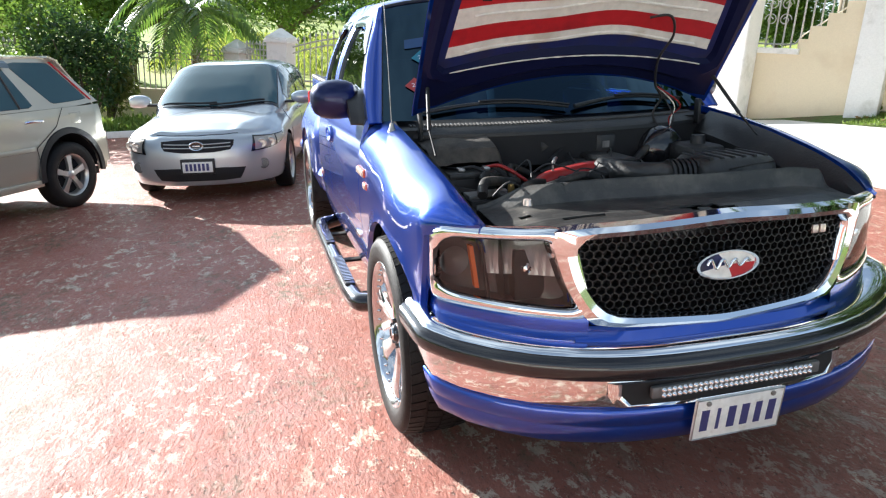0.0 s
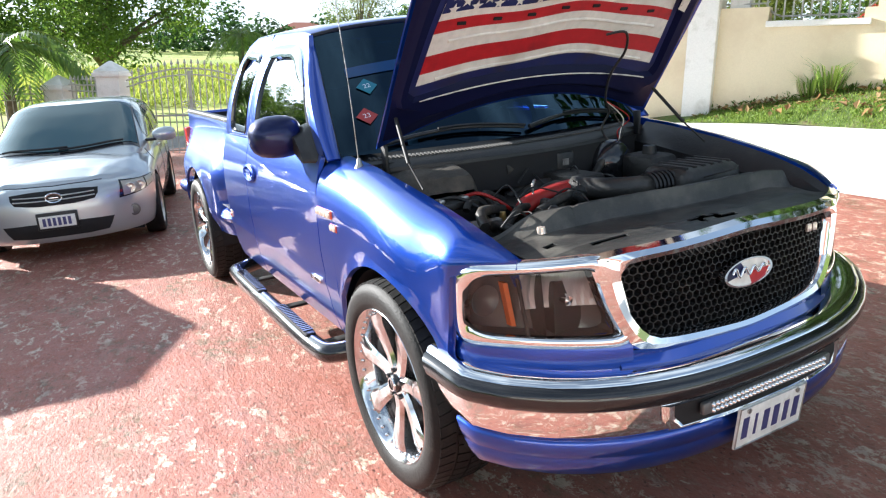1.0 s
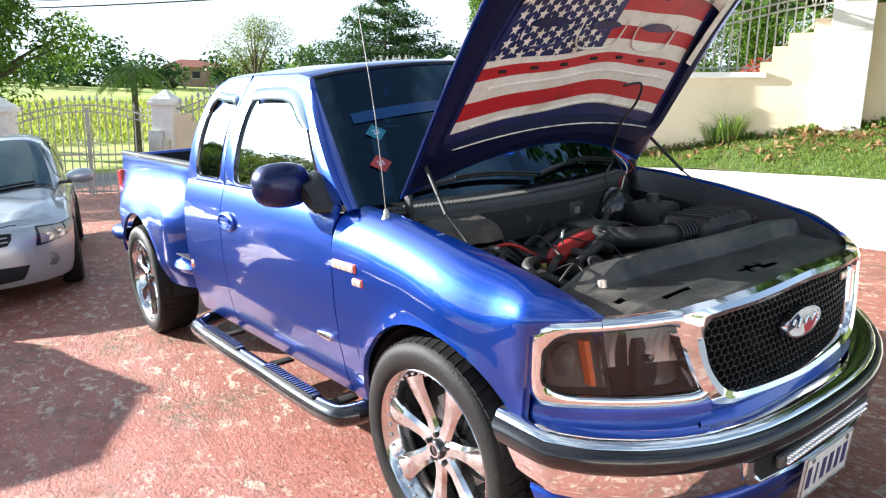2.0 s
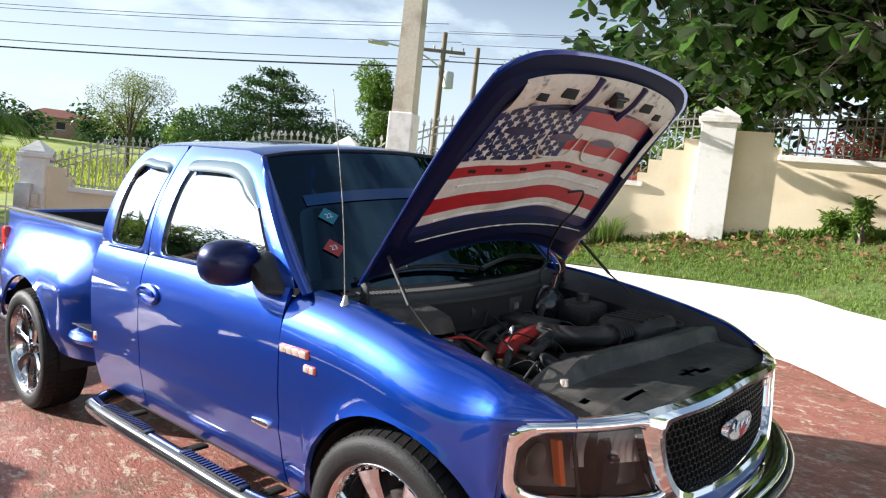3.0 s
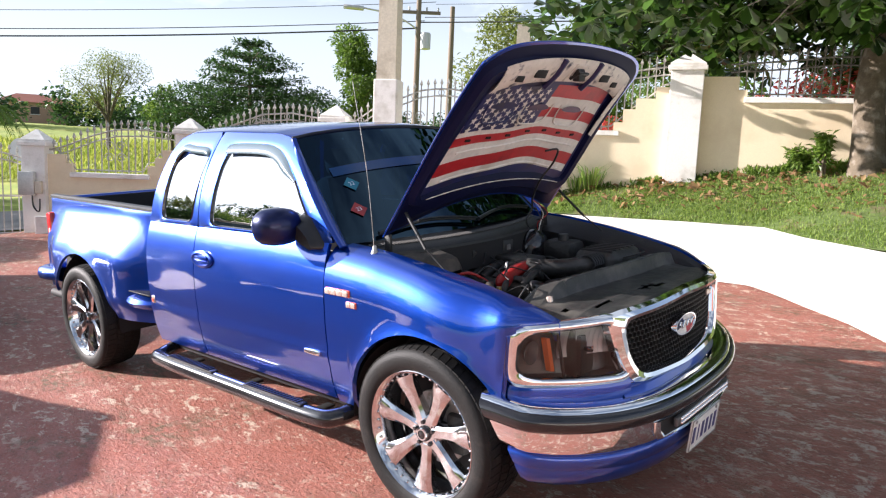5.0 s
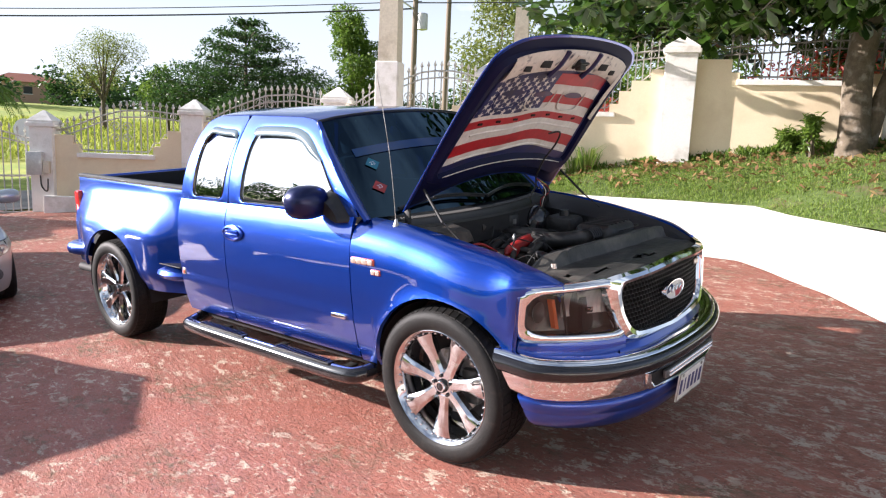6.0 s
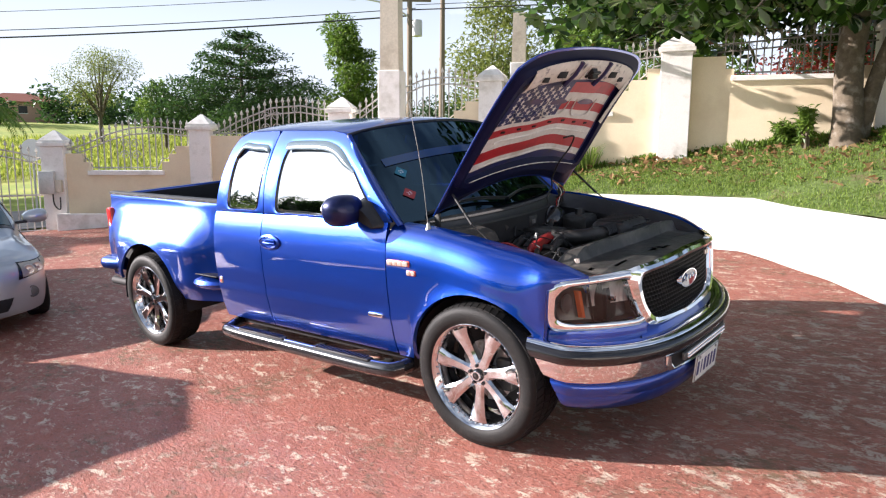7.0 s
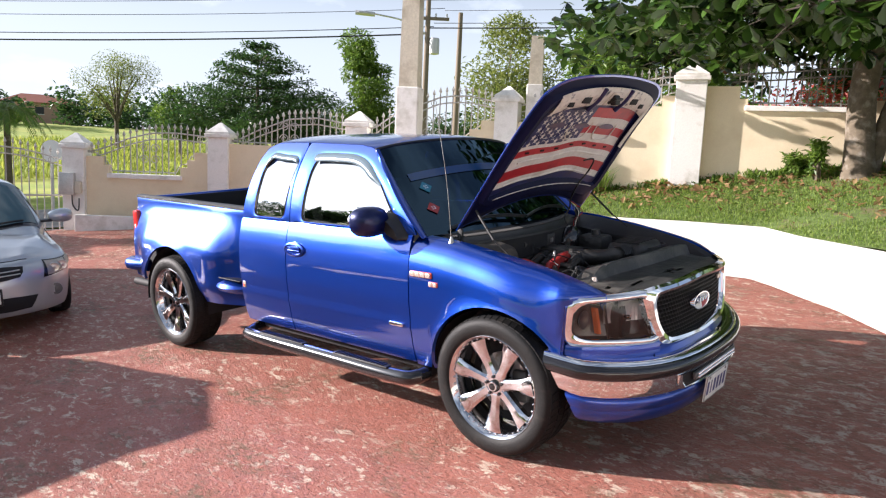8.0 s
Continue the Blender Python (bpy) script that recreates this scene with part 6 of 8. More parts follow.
# ---- two more cars on the drive ----
M_SILVER = material("silver_car_paint", (0.45, 0.49, 0.52), 0.30, metal=0.5, coat=1.0, fine=0.0)
M_CHAMP = material("champagne_car_paint", (0.50, 0.47, 0.38), 0.30, metal=0.5, coat=1.0, fine=0.0)
M_CARGLASS = material("dark_car_glass", (0.025, 0.075, 0.09), 0.03, coat=0.3, fine=0.0)
M_LAMP = material("headlamp_reflector", (0.42, 0.39, 0.34), 0.32, metal=0.5, fine=0.0)
M_ALLOY = material("alloy_wheel", (0.55, 0.54, 0.52), 0.3, metal=0.8, fine=0.0)


def car_wheel(parent, x, y, r, rr, spokes, steer=0.0):
    w = new("wheel")
    w.parent = parent
    w.matrix_basis = pose(x, y, r, 0, 0, (0 if y < 0 else 180) + steer)
    part("tyre", lathe([(rr, -0.08), (rr + 0.01, -0.09), (lerp(rr, r, 0.6), -0.098), (r - 0.012, -0.088), (r, -0.06), (r, 0.06), (r - 0.012, 0.09), (rr, 0.09)], 40), M_TYRE, w)
    rim = part("rim", lathe([(rr, 0.08), (rr - 0.02, 0.06), (rr - 0.02, -0.05), (rr - 0.008, -0.075), (rr + 0.004, -0.086)], 40), M_ALLOY, w)
    for k in range(spokes):
        a = 2 * math.pi * (k + 0.25) / spokes
        o = part("spoke", loft([[(q, yy, h) for h, yy in ((-hw, -0.03), (-hw, -0.062), (hw, -0.062), (hw, -0.03))] for q, hw in ((0.03, 0.028), (rr * 0.5, 0.024), (rr - 0.015, 0.034))]), M_ALLOY, rim, auto=30)
        o.matrix_basis = Matrix.Rotation(-a, 4, "Y")
    part("hub", lathe([(0.0, -0.075), (0.03, -0.072), (0.05, -0.062), (0.055, 0.0)], 20), M_ALLOY, rim)
    part("brake_backing", lathe([(0.0, 0.0), (rr - 0.01, 0.0), (rr - 0.01, 0.02)], 24), M_BAY, w)


def estate_car():
    root = empty("estate_car", SLOPE @ pose(-6.02, -1.81, 0, 0, 0, -11), label="silver estate car parked facing out with a black grille", category="car")
    SPINE = [(-3.5, 0.97), (-0.5, 0.945), (-0.15, 0.915), (0.2, 0.875), (0.5, 0.82), (0.70, 0.757), (0.82, 0.70), (0.90, 0.655)]

    def hood_z(x, y):
        q = abs(y) / 0.82
        return interp(x, SPINE) - 0.105 * q ** 2.4 * (1 - 0.4 * sstep(-0.1, -0.8, x)) + 0.016 * math.exp(-((abs(y) - lerp(0.40, 0.66, sstep(0.75, -0.1, x))) / 0.07) ** 2)

    def outline(u, z):
        """Plan outline at height z: u from -1 round the nose to 1 turns the front; beyond that x runs back along a side."""
        w = interp(z, [(0.16, 0.77), (0.26, 0.81), (0.45, 0.84), (0.62, 0.848), (0.75, 0.835), (0.92, 0.80), (1.0, 0.78)])
        n = interp(z, [(0.16, 0.80), (0.22, 0.86), (0.32, 0.888), (0.50, 0.885), (0.58, 0.872), (0.66, 0.84), (0.74, 0.77), (0.8, 0.68)])
        if abs(u) <= 1:
            a = u * math.pi / 2
            return Vector((0.24 + (n - 0.24) * max(0.0, math.cos(a)) ** 0.72, w * math.copysign(abs(math.sin(a)) ** 0.78, a), z))
        x = 0.24 - (abs(u) - 1)
        return Vector((x, math.copysign(w * (1 - 0.09 * sstep(-2.9, -3.45, x)), u), z))

    def shoulder(u):
        p = outline(u, 0.72)
        return hood_z(p.x, p.y) - 0.012

    def body(u, z, off=0.0):
        zs = shoulder(u)
        p = outline(u, z)
        f = min(1.0, max(0.0, 1 - (zs - z) / 0.13))
        d = Vector((p.x - 0.1 if abs(u) < 1 else 0.0, p.y, 0)).normalized()
        return p - d * (0.055 * (1 - math.sqrt(max(0.0, 1 - f * f))) - off)

    def foot(u):
        if abs(u) < 1:
            return 0.18 + 0.03 * abs(u)
        x = 0.24 - (abs(u) - 1)
        return max(0.21, arch_z(x, 0.0, 0.35, 0.21) - 0.075 if abs(x) < 0.35 else 0.21, arch_z(x, -2.6, 0.35, 0.21) - 0.075 if abs(x + 2.6) < 0.35 else 0.21)

    back = [1.0 + 0.24 - x for x in sorted([0.35 * math.cos(math.pi * k / 18) for k in range(19) if 0.35 * math.cos(math.pi * k / 18) < 0.22] + lin(-0.45, -2.2, 10) + [-2.6 + 0.35 * math.cos(math.pi * k / 18) for k in range(19)] + lin(-3.0, -3.47, 5), reverse=True)]
    us = [-u for u in reversed(back)] + lin(-1, 1, 56) + back
    rows = [[tuple(body(u, lerp(foot(u), shoulder(u), f))) for u in us] for f in [0, 0.06, 0.14, 0.22, 0.3, 0.38, 0.46, 0.54, 0.62, 0.7, 0.76, 0.82, 0.87, 0.91, 0.945, 0.97, 0.988, 1.0]]
    top = [Vector(p) for p in rows[-1]]
    for k in lin(0.06, 1.0, 12):
        row = []
        for p in top:
            x, y = lerp(p.x, min(p.x, 0.70), k), p.y * (1 - k)
            row.append((x, y, lerp(p.z, hood_z(x, y), min(1.0, k / 0.12)) - 0.12 * sstep(-0.25, -0.45, x)))
        rows.append(row)
    part("body_shell", sheet(rows)[0], M_SILVER, root, "smooth silver bodywork", auto=70)

    # cabin: superellipse sections between belt and roof
    ROOF = [(-3.48, 0.98), (-3.30, 1.20), (-3.12, 1.35), (-2.9, 1.405), (-2.0, 1.447), (-1.4, 1.437), (-1.15, 1.42), (-1.0, 1.385), (-0.80, 1.288), (-0.5, 1.128), (-0.2, 0.963), (-0.08, 0.90), (-0.02, 0.87)]
    BELT = 0.80

    def cab_w(x):
        return lerp(0.80, 0.785, sstep(-0.3, -1.2, x)) * (1 - 0.10 * sstep(-2.6, -3.48, x)) - 0.10 * sstep(-0.55, -0.05, x)

    def cab_y(x, z):
        f = min(1.0, max(0.0, (z - BELT) / max(0.02, interp(x, ROOF) - BELT)))
        return cab_w(x) * (1 - 0.17 * f * f) * (1 - f ** 6) ** (1 / 6)

    def cab_z(x, y):
        lo, hi = BELT, interp(x, ROOF)
        for _ in range(22):
            m = (lo + hi) / 2
            lo, hi = (m, hi) if cab_y(x, m) > abs(y) else (lo, m)
        return lo

    rows = []
    for x in lin(-3.48, -2.9, 7) + lin(-2.7, -1.4, 6) + lin(-1.3, -0.02, 22):
        zr, w = interp(x, ROOF), cab_w(x)
        row = []
        for a in lin(0, math.pi, 48):
            f = math.sin(a) ** (1 / 3) if 0 < a < math.pi else 0.0
            row.append((x, w * (1 - 0.17 * f * f) * math.copysign(abs(math.cos(a)) ** (1 / 3), math.cos(a)), BELT + (zr - BELT) * f))
        rows.append(row)
    part("cabin_shell", sheet(rows)[0], M_SILVER, root, "silver roof and pillars", auto=70)

    def glass_row(t, w0, w1, off=0.008):
        row = []
        for u in lin(-1, 1, 24):
            y = u * lerp(w0, w1, t)
            x = lerp(-0.12, -1.02, t) - lerp(0.15, 0.08, t) * u * u
            row.append((x + off * 0.6, y, cab_z(x, y) + off))
        return row

    part("screen_surround", sheet([glass_row(t, 0.712, 0.618, 0.006) for t in lin(-0.02, 0.99, 14)])[0], M_BLACKG, root)
    part("windscreen", sheet([glass_row(t, 0.698, 0.604, 0.010) for t in lin(0.03, 0.965, 14)])[0], M_CARGLASS, root, "blue-green tinted windscreen")
    for y0, y1 in ((-0.60, 0.02), (-0.06, 0.56)):
        part("wiper", tube([(lerp(-0.13, -0.17, k / 8) - 0.10 * (lerp(y0, y1, k / 8) / 0.7) ** 2, lerp(y0, y1, k / 8), cab_z(-0.17 - 0.10 * (lerp(y0, y1, k / 8) / 0.7) ** 2, lerp(y0, y1, k / 8)) + 0.016 + 0.02 * k / 8) for k in range(9)], 0.011, 5), M_BLACK, root)
    for s in (-1, 1):
        for cx in (0.0, -2.6):
            rows = [[(cx + 0.35 * math.cos(math.pi * k / 16), s * y, 0.30 + 0.35 * math.sin(math.pi * k / 16)) for k in range(17)] for y in (0.5, 0.82)]
            bm, vs = sheet(rows)
            bm.faces.new(vs[0])
            part("wheel_well", bm, M_BAY, root)
            car_wheel(root, cx, s * 0.765, 0.312, 0.215, 7)
        for win in ([(-0.46, 0.975), (-0.86, 1.235), (-1.08, 1.345), (-1.42, 1.375), (-1.46, 0.975)], [(-1.53, 0.975), (-1.50, 1.375), (-2.28, 1.375), (-2.45, 0.985)], [(-2.53, 0.99), (-2.36, 1.37), (-2.80, 1.34), (-3.15, 1.02)]):
            c = (sum(p[0] for p in win) / len(win), sum(p[1] for p in win) / len(win))
            lw_ = polar(rounded(win, 0.035), 44, c)
            for nm, mt, o, f0 in (("window_seal", M_BLACKG, 0.004, 1.0), ("side_window", M_CARGLASS, 0.007, 0.94)):
                part(nm, ring_between([shrink_to(lw_, f0 * f, c) for f in (1.0, 0.7, 0.4, 0.03)], lambda p, i: (p[0], s * (cab_y(p[0], p[1]) + o), p[1]), 0.0, True), mt, root)

        # headlamp wrapping from the front into the fender
        def lamp(a, b, off):
            u = s * lerp(0.40, 0.90, a)
            zs = shoulder(u)
            lo = lerp(zs - 0.175, zs - 0.115, a) + 0.05 * max(0.0, a - 0.7)
            return tuple(body(u, lerp(lo, zs - 0.012 - 0.02 * a, b), off))

        def patch(a0, a1, b0, b1, off, n=14):
            return sheet([[lamp(lerp(a0, a1, i / n) + 0.06 * (b - 0.5) * (1 if a0 < 0.05 else 0), b, off) for i in range(n + 1)] for b in lin(b0, b1, 8)])[0]

        hl = part("headlamp", patch(0.0, 1.0, 0.0, 1.0, 0.006), M_BLACKG, root, "swept-back clear headlamp in a dark surround")
        part("lamp_reflector", patch(0.05, 0.60, 0.07, 0.93, 0.010), M_LAMP, hl)
        part("turn_lamp", patch(0.64, 0.96, 0.09, 0.91, 0.010), M_LAMP, hl)
        for a in (0.20, 0.44):
            c0 = Vector(lamp(a, 0.45, 0.012))
            part("lamp_bowl", lathe([(0.052, 0.0), (0.045, 0.010), (0.018, 0.004), (0.0, 0.012)], 18, "x", None, c0), M_ALLOY, hl)
        fz = body(s * 0.52, 0.385, 0.004)
        part("fog_recess", sheet([[tuple(body(s * lerp(0.43, 0.70, a), lerp(0.33, 0.43 + 0.05 * a, b), 0.004)) for a in lin(0, 1, 8)] for b in lin(0, 1, 5)])[0], M_SILVER, root)
        part("fog_lamp", lathe([(0.058, -0.01), (0.056, 0.016), (0.042, 0.018), (0.038, 0.006), (0.0, 0.012)], 20, "x", None, fz), M_SMOKE, root)
        part("door_mirror", loft([[(-0.50 + (0.085 - 0.02 * o) * r * math.cos(k * math.pi / 8), s * (0.84 + 0.25 * o), 1.00 + 0.075 * r * math.copysign(abs(math.sin(k * math.pi / 8)) ** 0.8, math.sin(k * math.pi / 8))) for k in range(16)] for o, r in ((0.0, 0.4), (0.12, 0.72), (0.3, 0.95), (0.6, 1.05), (0.85, 0.92), (0.96, 0.65), (1.0, 0.3))]), M_SILVER, root)
        part("mirror_foot", box(-0.58, -0.46, min(s * 0.76, s * 0.88), max(s * 0.76, s * 0.88), 0.935, 0.965, 0.01), M_BLACK, root)
        part("door_handle", tube([(-1.30, s * 0.825, 0.83), (-1.27, s * 0.848, 0.84), (-1.15, s * 0.848, 0.845), (-1.12, s * 0.825, 0.84)], 0.012, 6), M_SILVER, root)
        for x in (-0.42, -1.48, -2.35):
            part("door_gap", tube([tuple(body(s * (1.24 - x - 0.03 * k), lerp(0.26, 0.88, k / 5), 0.0005)) for k in range(6)], 0.0035, 4), M_BAY, root)

    def front(poly, c, offs, scale):
        lo = polar(rounded(poly, 0.025), 48, c)

        def put(p, i):
            u = math.copysign(2 / math.pi * math.asin(min(1.0, (abs(p[0]) / 0.845) ** (1 / 0.78))), p[0])
            return tuple(body(u, p[1], offs[i]))
        return ring_between([shrink_to(lo, f, c) for f in scale], put, 0.0, True)

    gr = part("upper_grille", front([(-0.40, 0.655), (-0.2, 0.668), (0.2, 0.668), (0.40, 0.655), (0.345, 0.555), (0.15, 0.535), (-0.15, 0.535), (-0.345, 0.555)], (0, 0.605), (0.0,) + (0.012,) * 7, (1, 0.96, 0.8, 0.64, 0.48, 0.32, 0.16, 0.02)), M_BAY, root, "black upper grille")
    for z in (0.585, 0.620):
        part("grille_bar", tube([tuple(body(math.copysign(2 / math.pi * math.asin((abs(y) / 0.845) ** (1 / 0.78)), y), z + 0.01 * (y / 0.35) ** 2, 0.014)) for y in lin(-0.34, 0.34, 13)], 0.006, 5), M_GREYMETAL, gr)
    nx = body(0, 0.605).x
    part("grille_badge", tube([(nx + 0.022, 0.068 * math.cos(k * math.pi / 12), 0.605 + 0.042 * math.sin(k * math.pi / 12)) for k in range(25)], 0.008, 5), M_CHROME, gr)
    part("badge_field", loft([[(nx + dx, 0.062 * math.cos(k * math.pi / 12), 0.605 + 0.036 * math.sin(k * math.pi / 12)) for k in range(24)] for dx in (0.008, 0.018)]), M_BLACKG, gr)
    part("badge_bar", box(nx + 0.015, nx + 0.024, -0.04, 0.04, 0.598, 0.612, 0.003), M_CHROME, gr)
    part("lower_grille", front([(-0.50, 0.375), (0.50, 0.375), (0.43, 0.235), (-0.43, 0.235)], (0, 0.305), (0.0,) + (0.012,) * 7, (1, 0.97, 0.8, 0.64, 0.48, 0.32, 0.16, 0.02)), M_BAY, root, "black lower air intake")
    px = body(0, 0.4).x
    pl = part("number_plate", box(px + 0.006, px + 0.030, -0.175, 0.175, 0.315, 0.475, 0.006), M_BLACK, root, "white plate in a black holder")
    part("plate_face", box(px + 0.028, px + 0.034, -0.155, 0.155, 0.335, 0.445, 0.002), M_PLATE, pl)
    for k in range(6):
        part("plate_bar", box(px + 0.033, px + 0.036, -0.125 + 0.043 * k, -0.098 + 0.043 * k, 0.353, 0.427, 0.0), M_INK, pl)
    part("hood_gap", tube([(lerp(0.84, 0.80, abs(y) / 0.42) - 0.03, y, hood_z(lerp(0.84, 0.80, abs(y) / 0.42) - 0.03, y) + 0.001) for y in lin(-0.42, 0.42, 16)], 0.004, 4), M_BAY, root)
    part("tailgate", solid(sheet([[(x, y, z) for y in lin(-0.70, 0.70, 8)] for x, z in ((-3.46, 0.25), (-3.50, 0.6), (-3.47, 0.95), (-3.44, 1.0))])[0], 0.02), M_SILVER, root)
    part("underbody", box(-3.3, 0.6, -0.70, 0.70, 0.17, 0.24), M_BAY, root)


estate_car()


def suv():
    """Rear axle at the local origin, nose along +x."""
    th = radians(-30)
    n = Vector((-math.sin(th), math.cos(th), 0))
    c = Vector((-5.49, -3.25, 0)) - n * 0.86
    root = empty("sport_utility_car", SLOPE @ pose(c.x, c.y, 0, 0, 0, -30), label="champagne-silver sport utility car with black wheel arch trim", category="car")

    def width(x, z):
        v = interp(z, [(0.3, 0.84), (0.45, 0.865), (0.70, 0.88), (0.75, 0.872), (0.95, 0.87), (1.06, 0.845)])
        return v * (1 - 0.04 * sstep(-0.4, -0.58, x) - 0.12 * sstep(2.9, 3.5, x))

    def prof(x):
        zb = max(arch_z(x, 0.0, 0.40, 0.34), arch_z(x, 2.62, 0.40, 0.34))
        return [(width(x, z), z) for z in lin(zb, interp(x, [(-0.60, 1.04), (2.4, 1.03), (3.45, 0.86)]), 18)]

    xs = sorted(set(round(v, 3) for v in lin(-0.56, -0.41, 3) + [-0.40 * math.cos(math.pi * k / 18) for k in range(19)] + lin(0.5, 2.1, 8) + [2.62 - 0.40 * math.cos(math.pi * k / 18) for k in range(19)] + lin(3.06, 3.45, 4)))
    for s in (-1, 1):
        part("side_panel", skin(xs, prof, s, 0.015), M_CHAMP, root)
        for cx in (0.0, 2.62):
            rows = [[(cx + 0.405 * math.cos(math.pi * k / 18), s * y, 0.385 + 0.405 * math.sin(math.pi * k / 18)) for k in range(19)] for y in (0.5, 0.83)]
            bm, vs = sheet(rows)
            bm.faces.new(vs[0])
            part("wheel_well", bm, M_BAY, root)
            part("arch_trim", loft([[(cx + (0.405 + dr) * math.cos(a), s * (width(cx, 0.6) + o), 0.385 + (0.405 + dr) * math.sin(a)) for dr, o in ((-0.012, -0.01), (-0.012, 0.018), (0.045, 0.014), (0.055, -0.01))] for a in lin(-0.12, math.pi + 0.12, 24)]), M_BLACK, root, "grey-black plastic arch trim")
            car_wheel(root, cx, s * 0.77, 0.345, 0.215, 5)
        part("sill_trim", box(0.42, 2.2, s * 0.86 - 0.02, s * 0.86 + 0.02, 0.30, 0.37, 0.01), M_CHAMP, root)
        part("door_moulding", box(0.46, 2.15, s * 0.882 - 0.008, s * 0.882 + 0.008, 0.655, 0.70, 0.005), M_CHAMP, root)

        def gh(x, z, off=0.0):
            return (x, s * (lerp(0.845, 0.70, (z - 1.04) / 0.58) + off), 1.04 + (z - 1.04) * 0.86)
        fr = [(-0.56, 1.04), (-0.10, 1.60), (0.05, 1.635), (0.78, 1.645), (1.02, 1.52), (1.75, 1.04)]
        c0 = (0.9, 1.3)
        part("cabin_side", ring_between([polar(fr, 80, c0), shrink_to(polar(fr, 80, c0), 0.5, c0), shrink_to(polar(fr, 80, c0), 0.02, c0)], lambda p, i: gh(*p), 0.0, True), M_CHAMP, root)
        for win in ([(-0.40, 1.11), (-0.04, 1.56), (0.50, 1.58), (0.10, 1.09)], [(0.34, 1.07), (0.56, 1.555), (0.80, 1.565), (0.92, 1.07)], [(1.0, 1.07), (0.90, 1.52), (0.98, 1.48), (1.52, 1.07)]):
            c = (sum(p[0] for p in win) / 4, sum(p[1] for p in win) / 4)
            lw_ = polar(rounded(win, 0.04), 40, c)
            part("side_window", ring_between([lw_, shrink_to(lw_, 0.97, c), shrink_to(lw_, 0.4, c), shrink_to(lw_, 0.03, c)], lambda p, i: gh(p[0], p[1], (0.0, 0.006, 0.006, 0.006)[i]), 0.0, True), M_CARGLASS, root)
        part("window_divider", tube([gh(0.52, 1.07, 0.008), gh(0.62, 1.55, 0.008)], 0.012, 5), M_BLACK, root)
        v = part("rain_visor", solid(sheet([[gh(0.48 + 0.035 * k, 1.545 + 0.004 * k + dz, 0.012 + o) for k in range(10)] for dz, o in ((0.05, 0.0), (0.02, 0.03), (-0.03, 0.035))])[0], 0.003), M_VISOR, root)
        v.visible_shadow = False
        part("door_handle", tube([(0.30, s * 0.865, 0.93), (0.33, s * 0.895, 0.935), (0.48, s * 0.895, 0.94), (0.51, s * 0.865, 0.935)], 0.016, 8), M_CHROME, root)
        part("fuel_flap", box(-0.22, -0.06, s * 0.862 - 0.006, s * 0.862 + 0.009, 0.86, 0.98, 0.012), M_CHAMP, root)
        part("door_gap", tube([(0.42, s * 0.882, 0.45), (0.44, s * 0.884, 0.68), (0.14, s * 0.874, 0.86), (0.02, s * 0.868, 1.04)], 0.004, 4), M_BAY, root)
        part("door_gap", tube([(1.02, s * 0.876, 0.36), (1.02, s * 0.884, 0.7), (1.0, s * 0.85, 1.05)], 0.004, 4), M_BAY, root)
        part("tail_lamp", loft([[gh(x, z, o) for x, z in ((-0.445, 1.10), (-0.425, 1.10), (-0.055, 1.565), (-0.075, 1.57))] for o in (-0.02, 0.012)]), M_REDLENS, root, "tall narrow red tail lamp")
        part("headlamp", box(3.3, 3.48, min(s * 0.45, s * 0.78), max(s * 0.45, s * 0.78), 0.66, 0.82, 0.03), M_LAMP, root)
    part("rear_bumper", loft([[(-0.42, -0.87, z), (-0.56, -0.855, z), (-0.64, -0.80, z), (-0.67, -0.6, z), (-0.68, 0.0, z), (-0.67, 0.6, z), (-0.64, 0.80, z), (-0.56, 0.855, z), (-0.42, 0.87, z)] for z in (0.42, 0.46, 0.62, 0.70, 0.735)]), M_CHAMP, root, "champagne rear bumper")
    part("tailgate", solid(sheet([[(x, y, z) for y in lin(-0.76, 0.76, 8)] for x, z in ((-0.57, 0.6), (-0.58, 1.0), (-0.52, 1.09), (-0.12, 1.52), (-0.02, 1.555))])[0], 0.02), M_CHAMP, root)
    part("roof", solid(sheet([[(x, y * (1 if x < 1.9 else 0.98), 1.553 + 0.035 * (1 - (y / 0.71) ** 2) - 0.03 * sstep(0.1, -0.1, x) - 0.1 * sstep(0.55, 0.95, x)) for y in lin(-0.71, 0.71, 12)] for x in lin(-0.12, 0.95, 16)])[0], 0.02), M_CHAMP, root)
    part("windscreen", solid(sheet([[(x, y * k, z) for y in lin(-0.8, 0.8, 8)] for x, z, k in ((0.95, 1.46, 0.86), (1.95, 1.05, 0.98))])[0], 0.006), M_CARGLASS, root)
    part("hood", solid(sheet([[(x, y, z + 0.03 * (1 - (y / 0.8) ** 2)) for y in lin(-0.8, 0.8, 10)] for x, z in ((2.0, 1.05), (2.5, 1.03), (3.0, 1.0), (3.4, 0.9), (3.48, 0.82))])[0], 0.01), M_CHAMP, root)
    part("front_bumper", box(3.35, 3.6, -0.8, 0.8, 0.35, 0.75, 0.08), M_CHAMP, root)
    part("underbody", box(-0.5, 3.3, -0.75, 0.75, 0.28, 0.36), M_BAY, root)


suv()


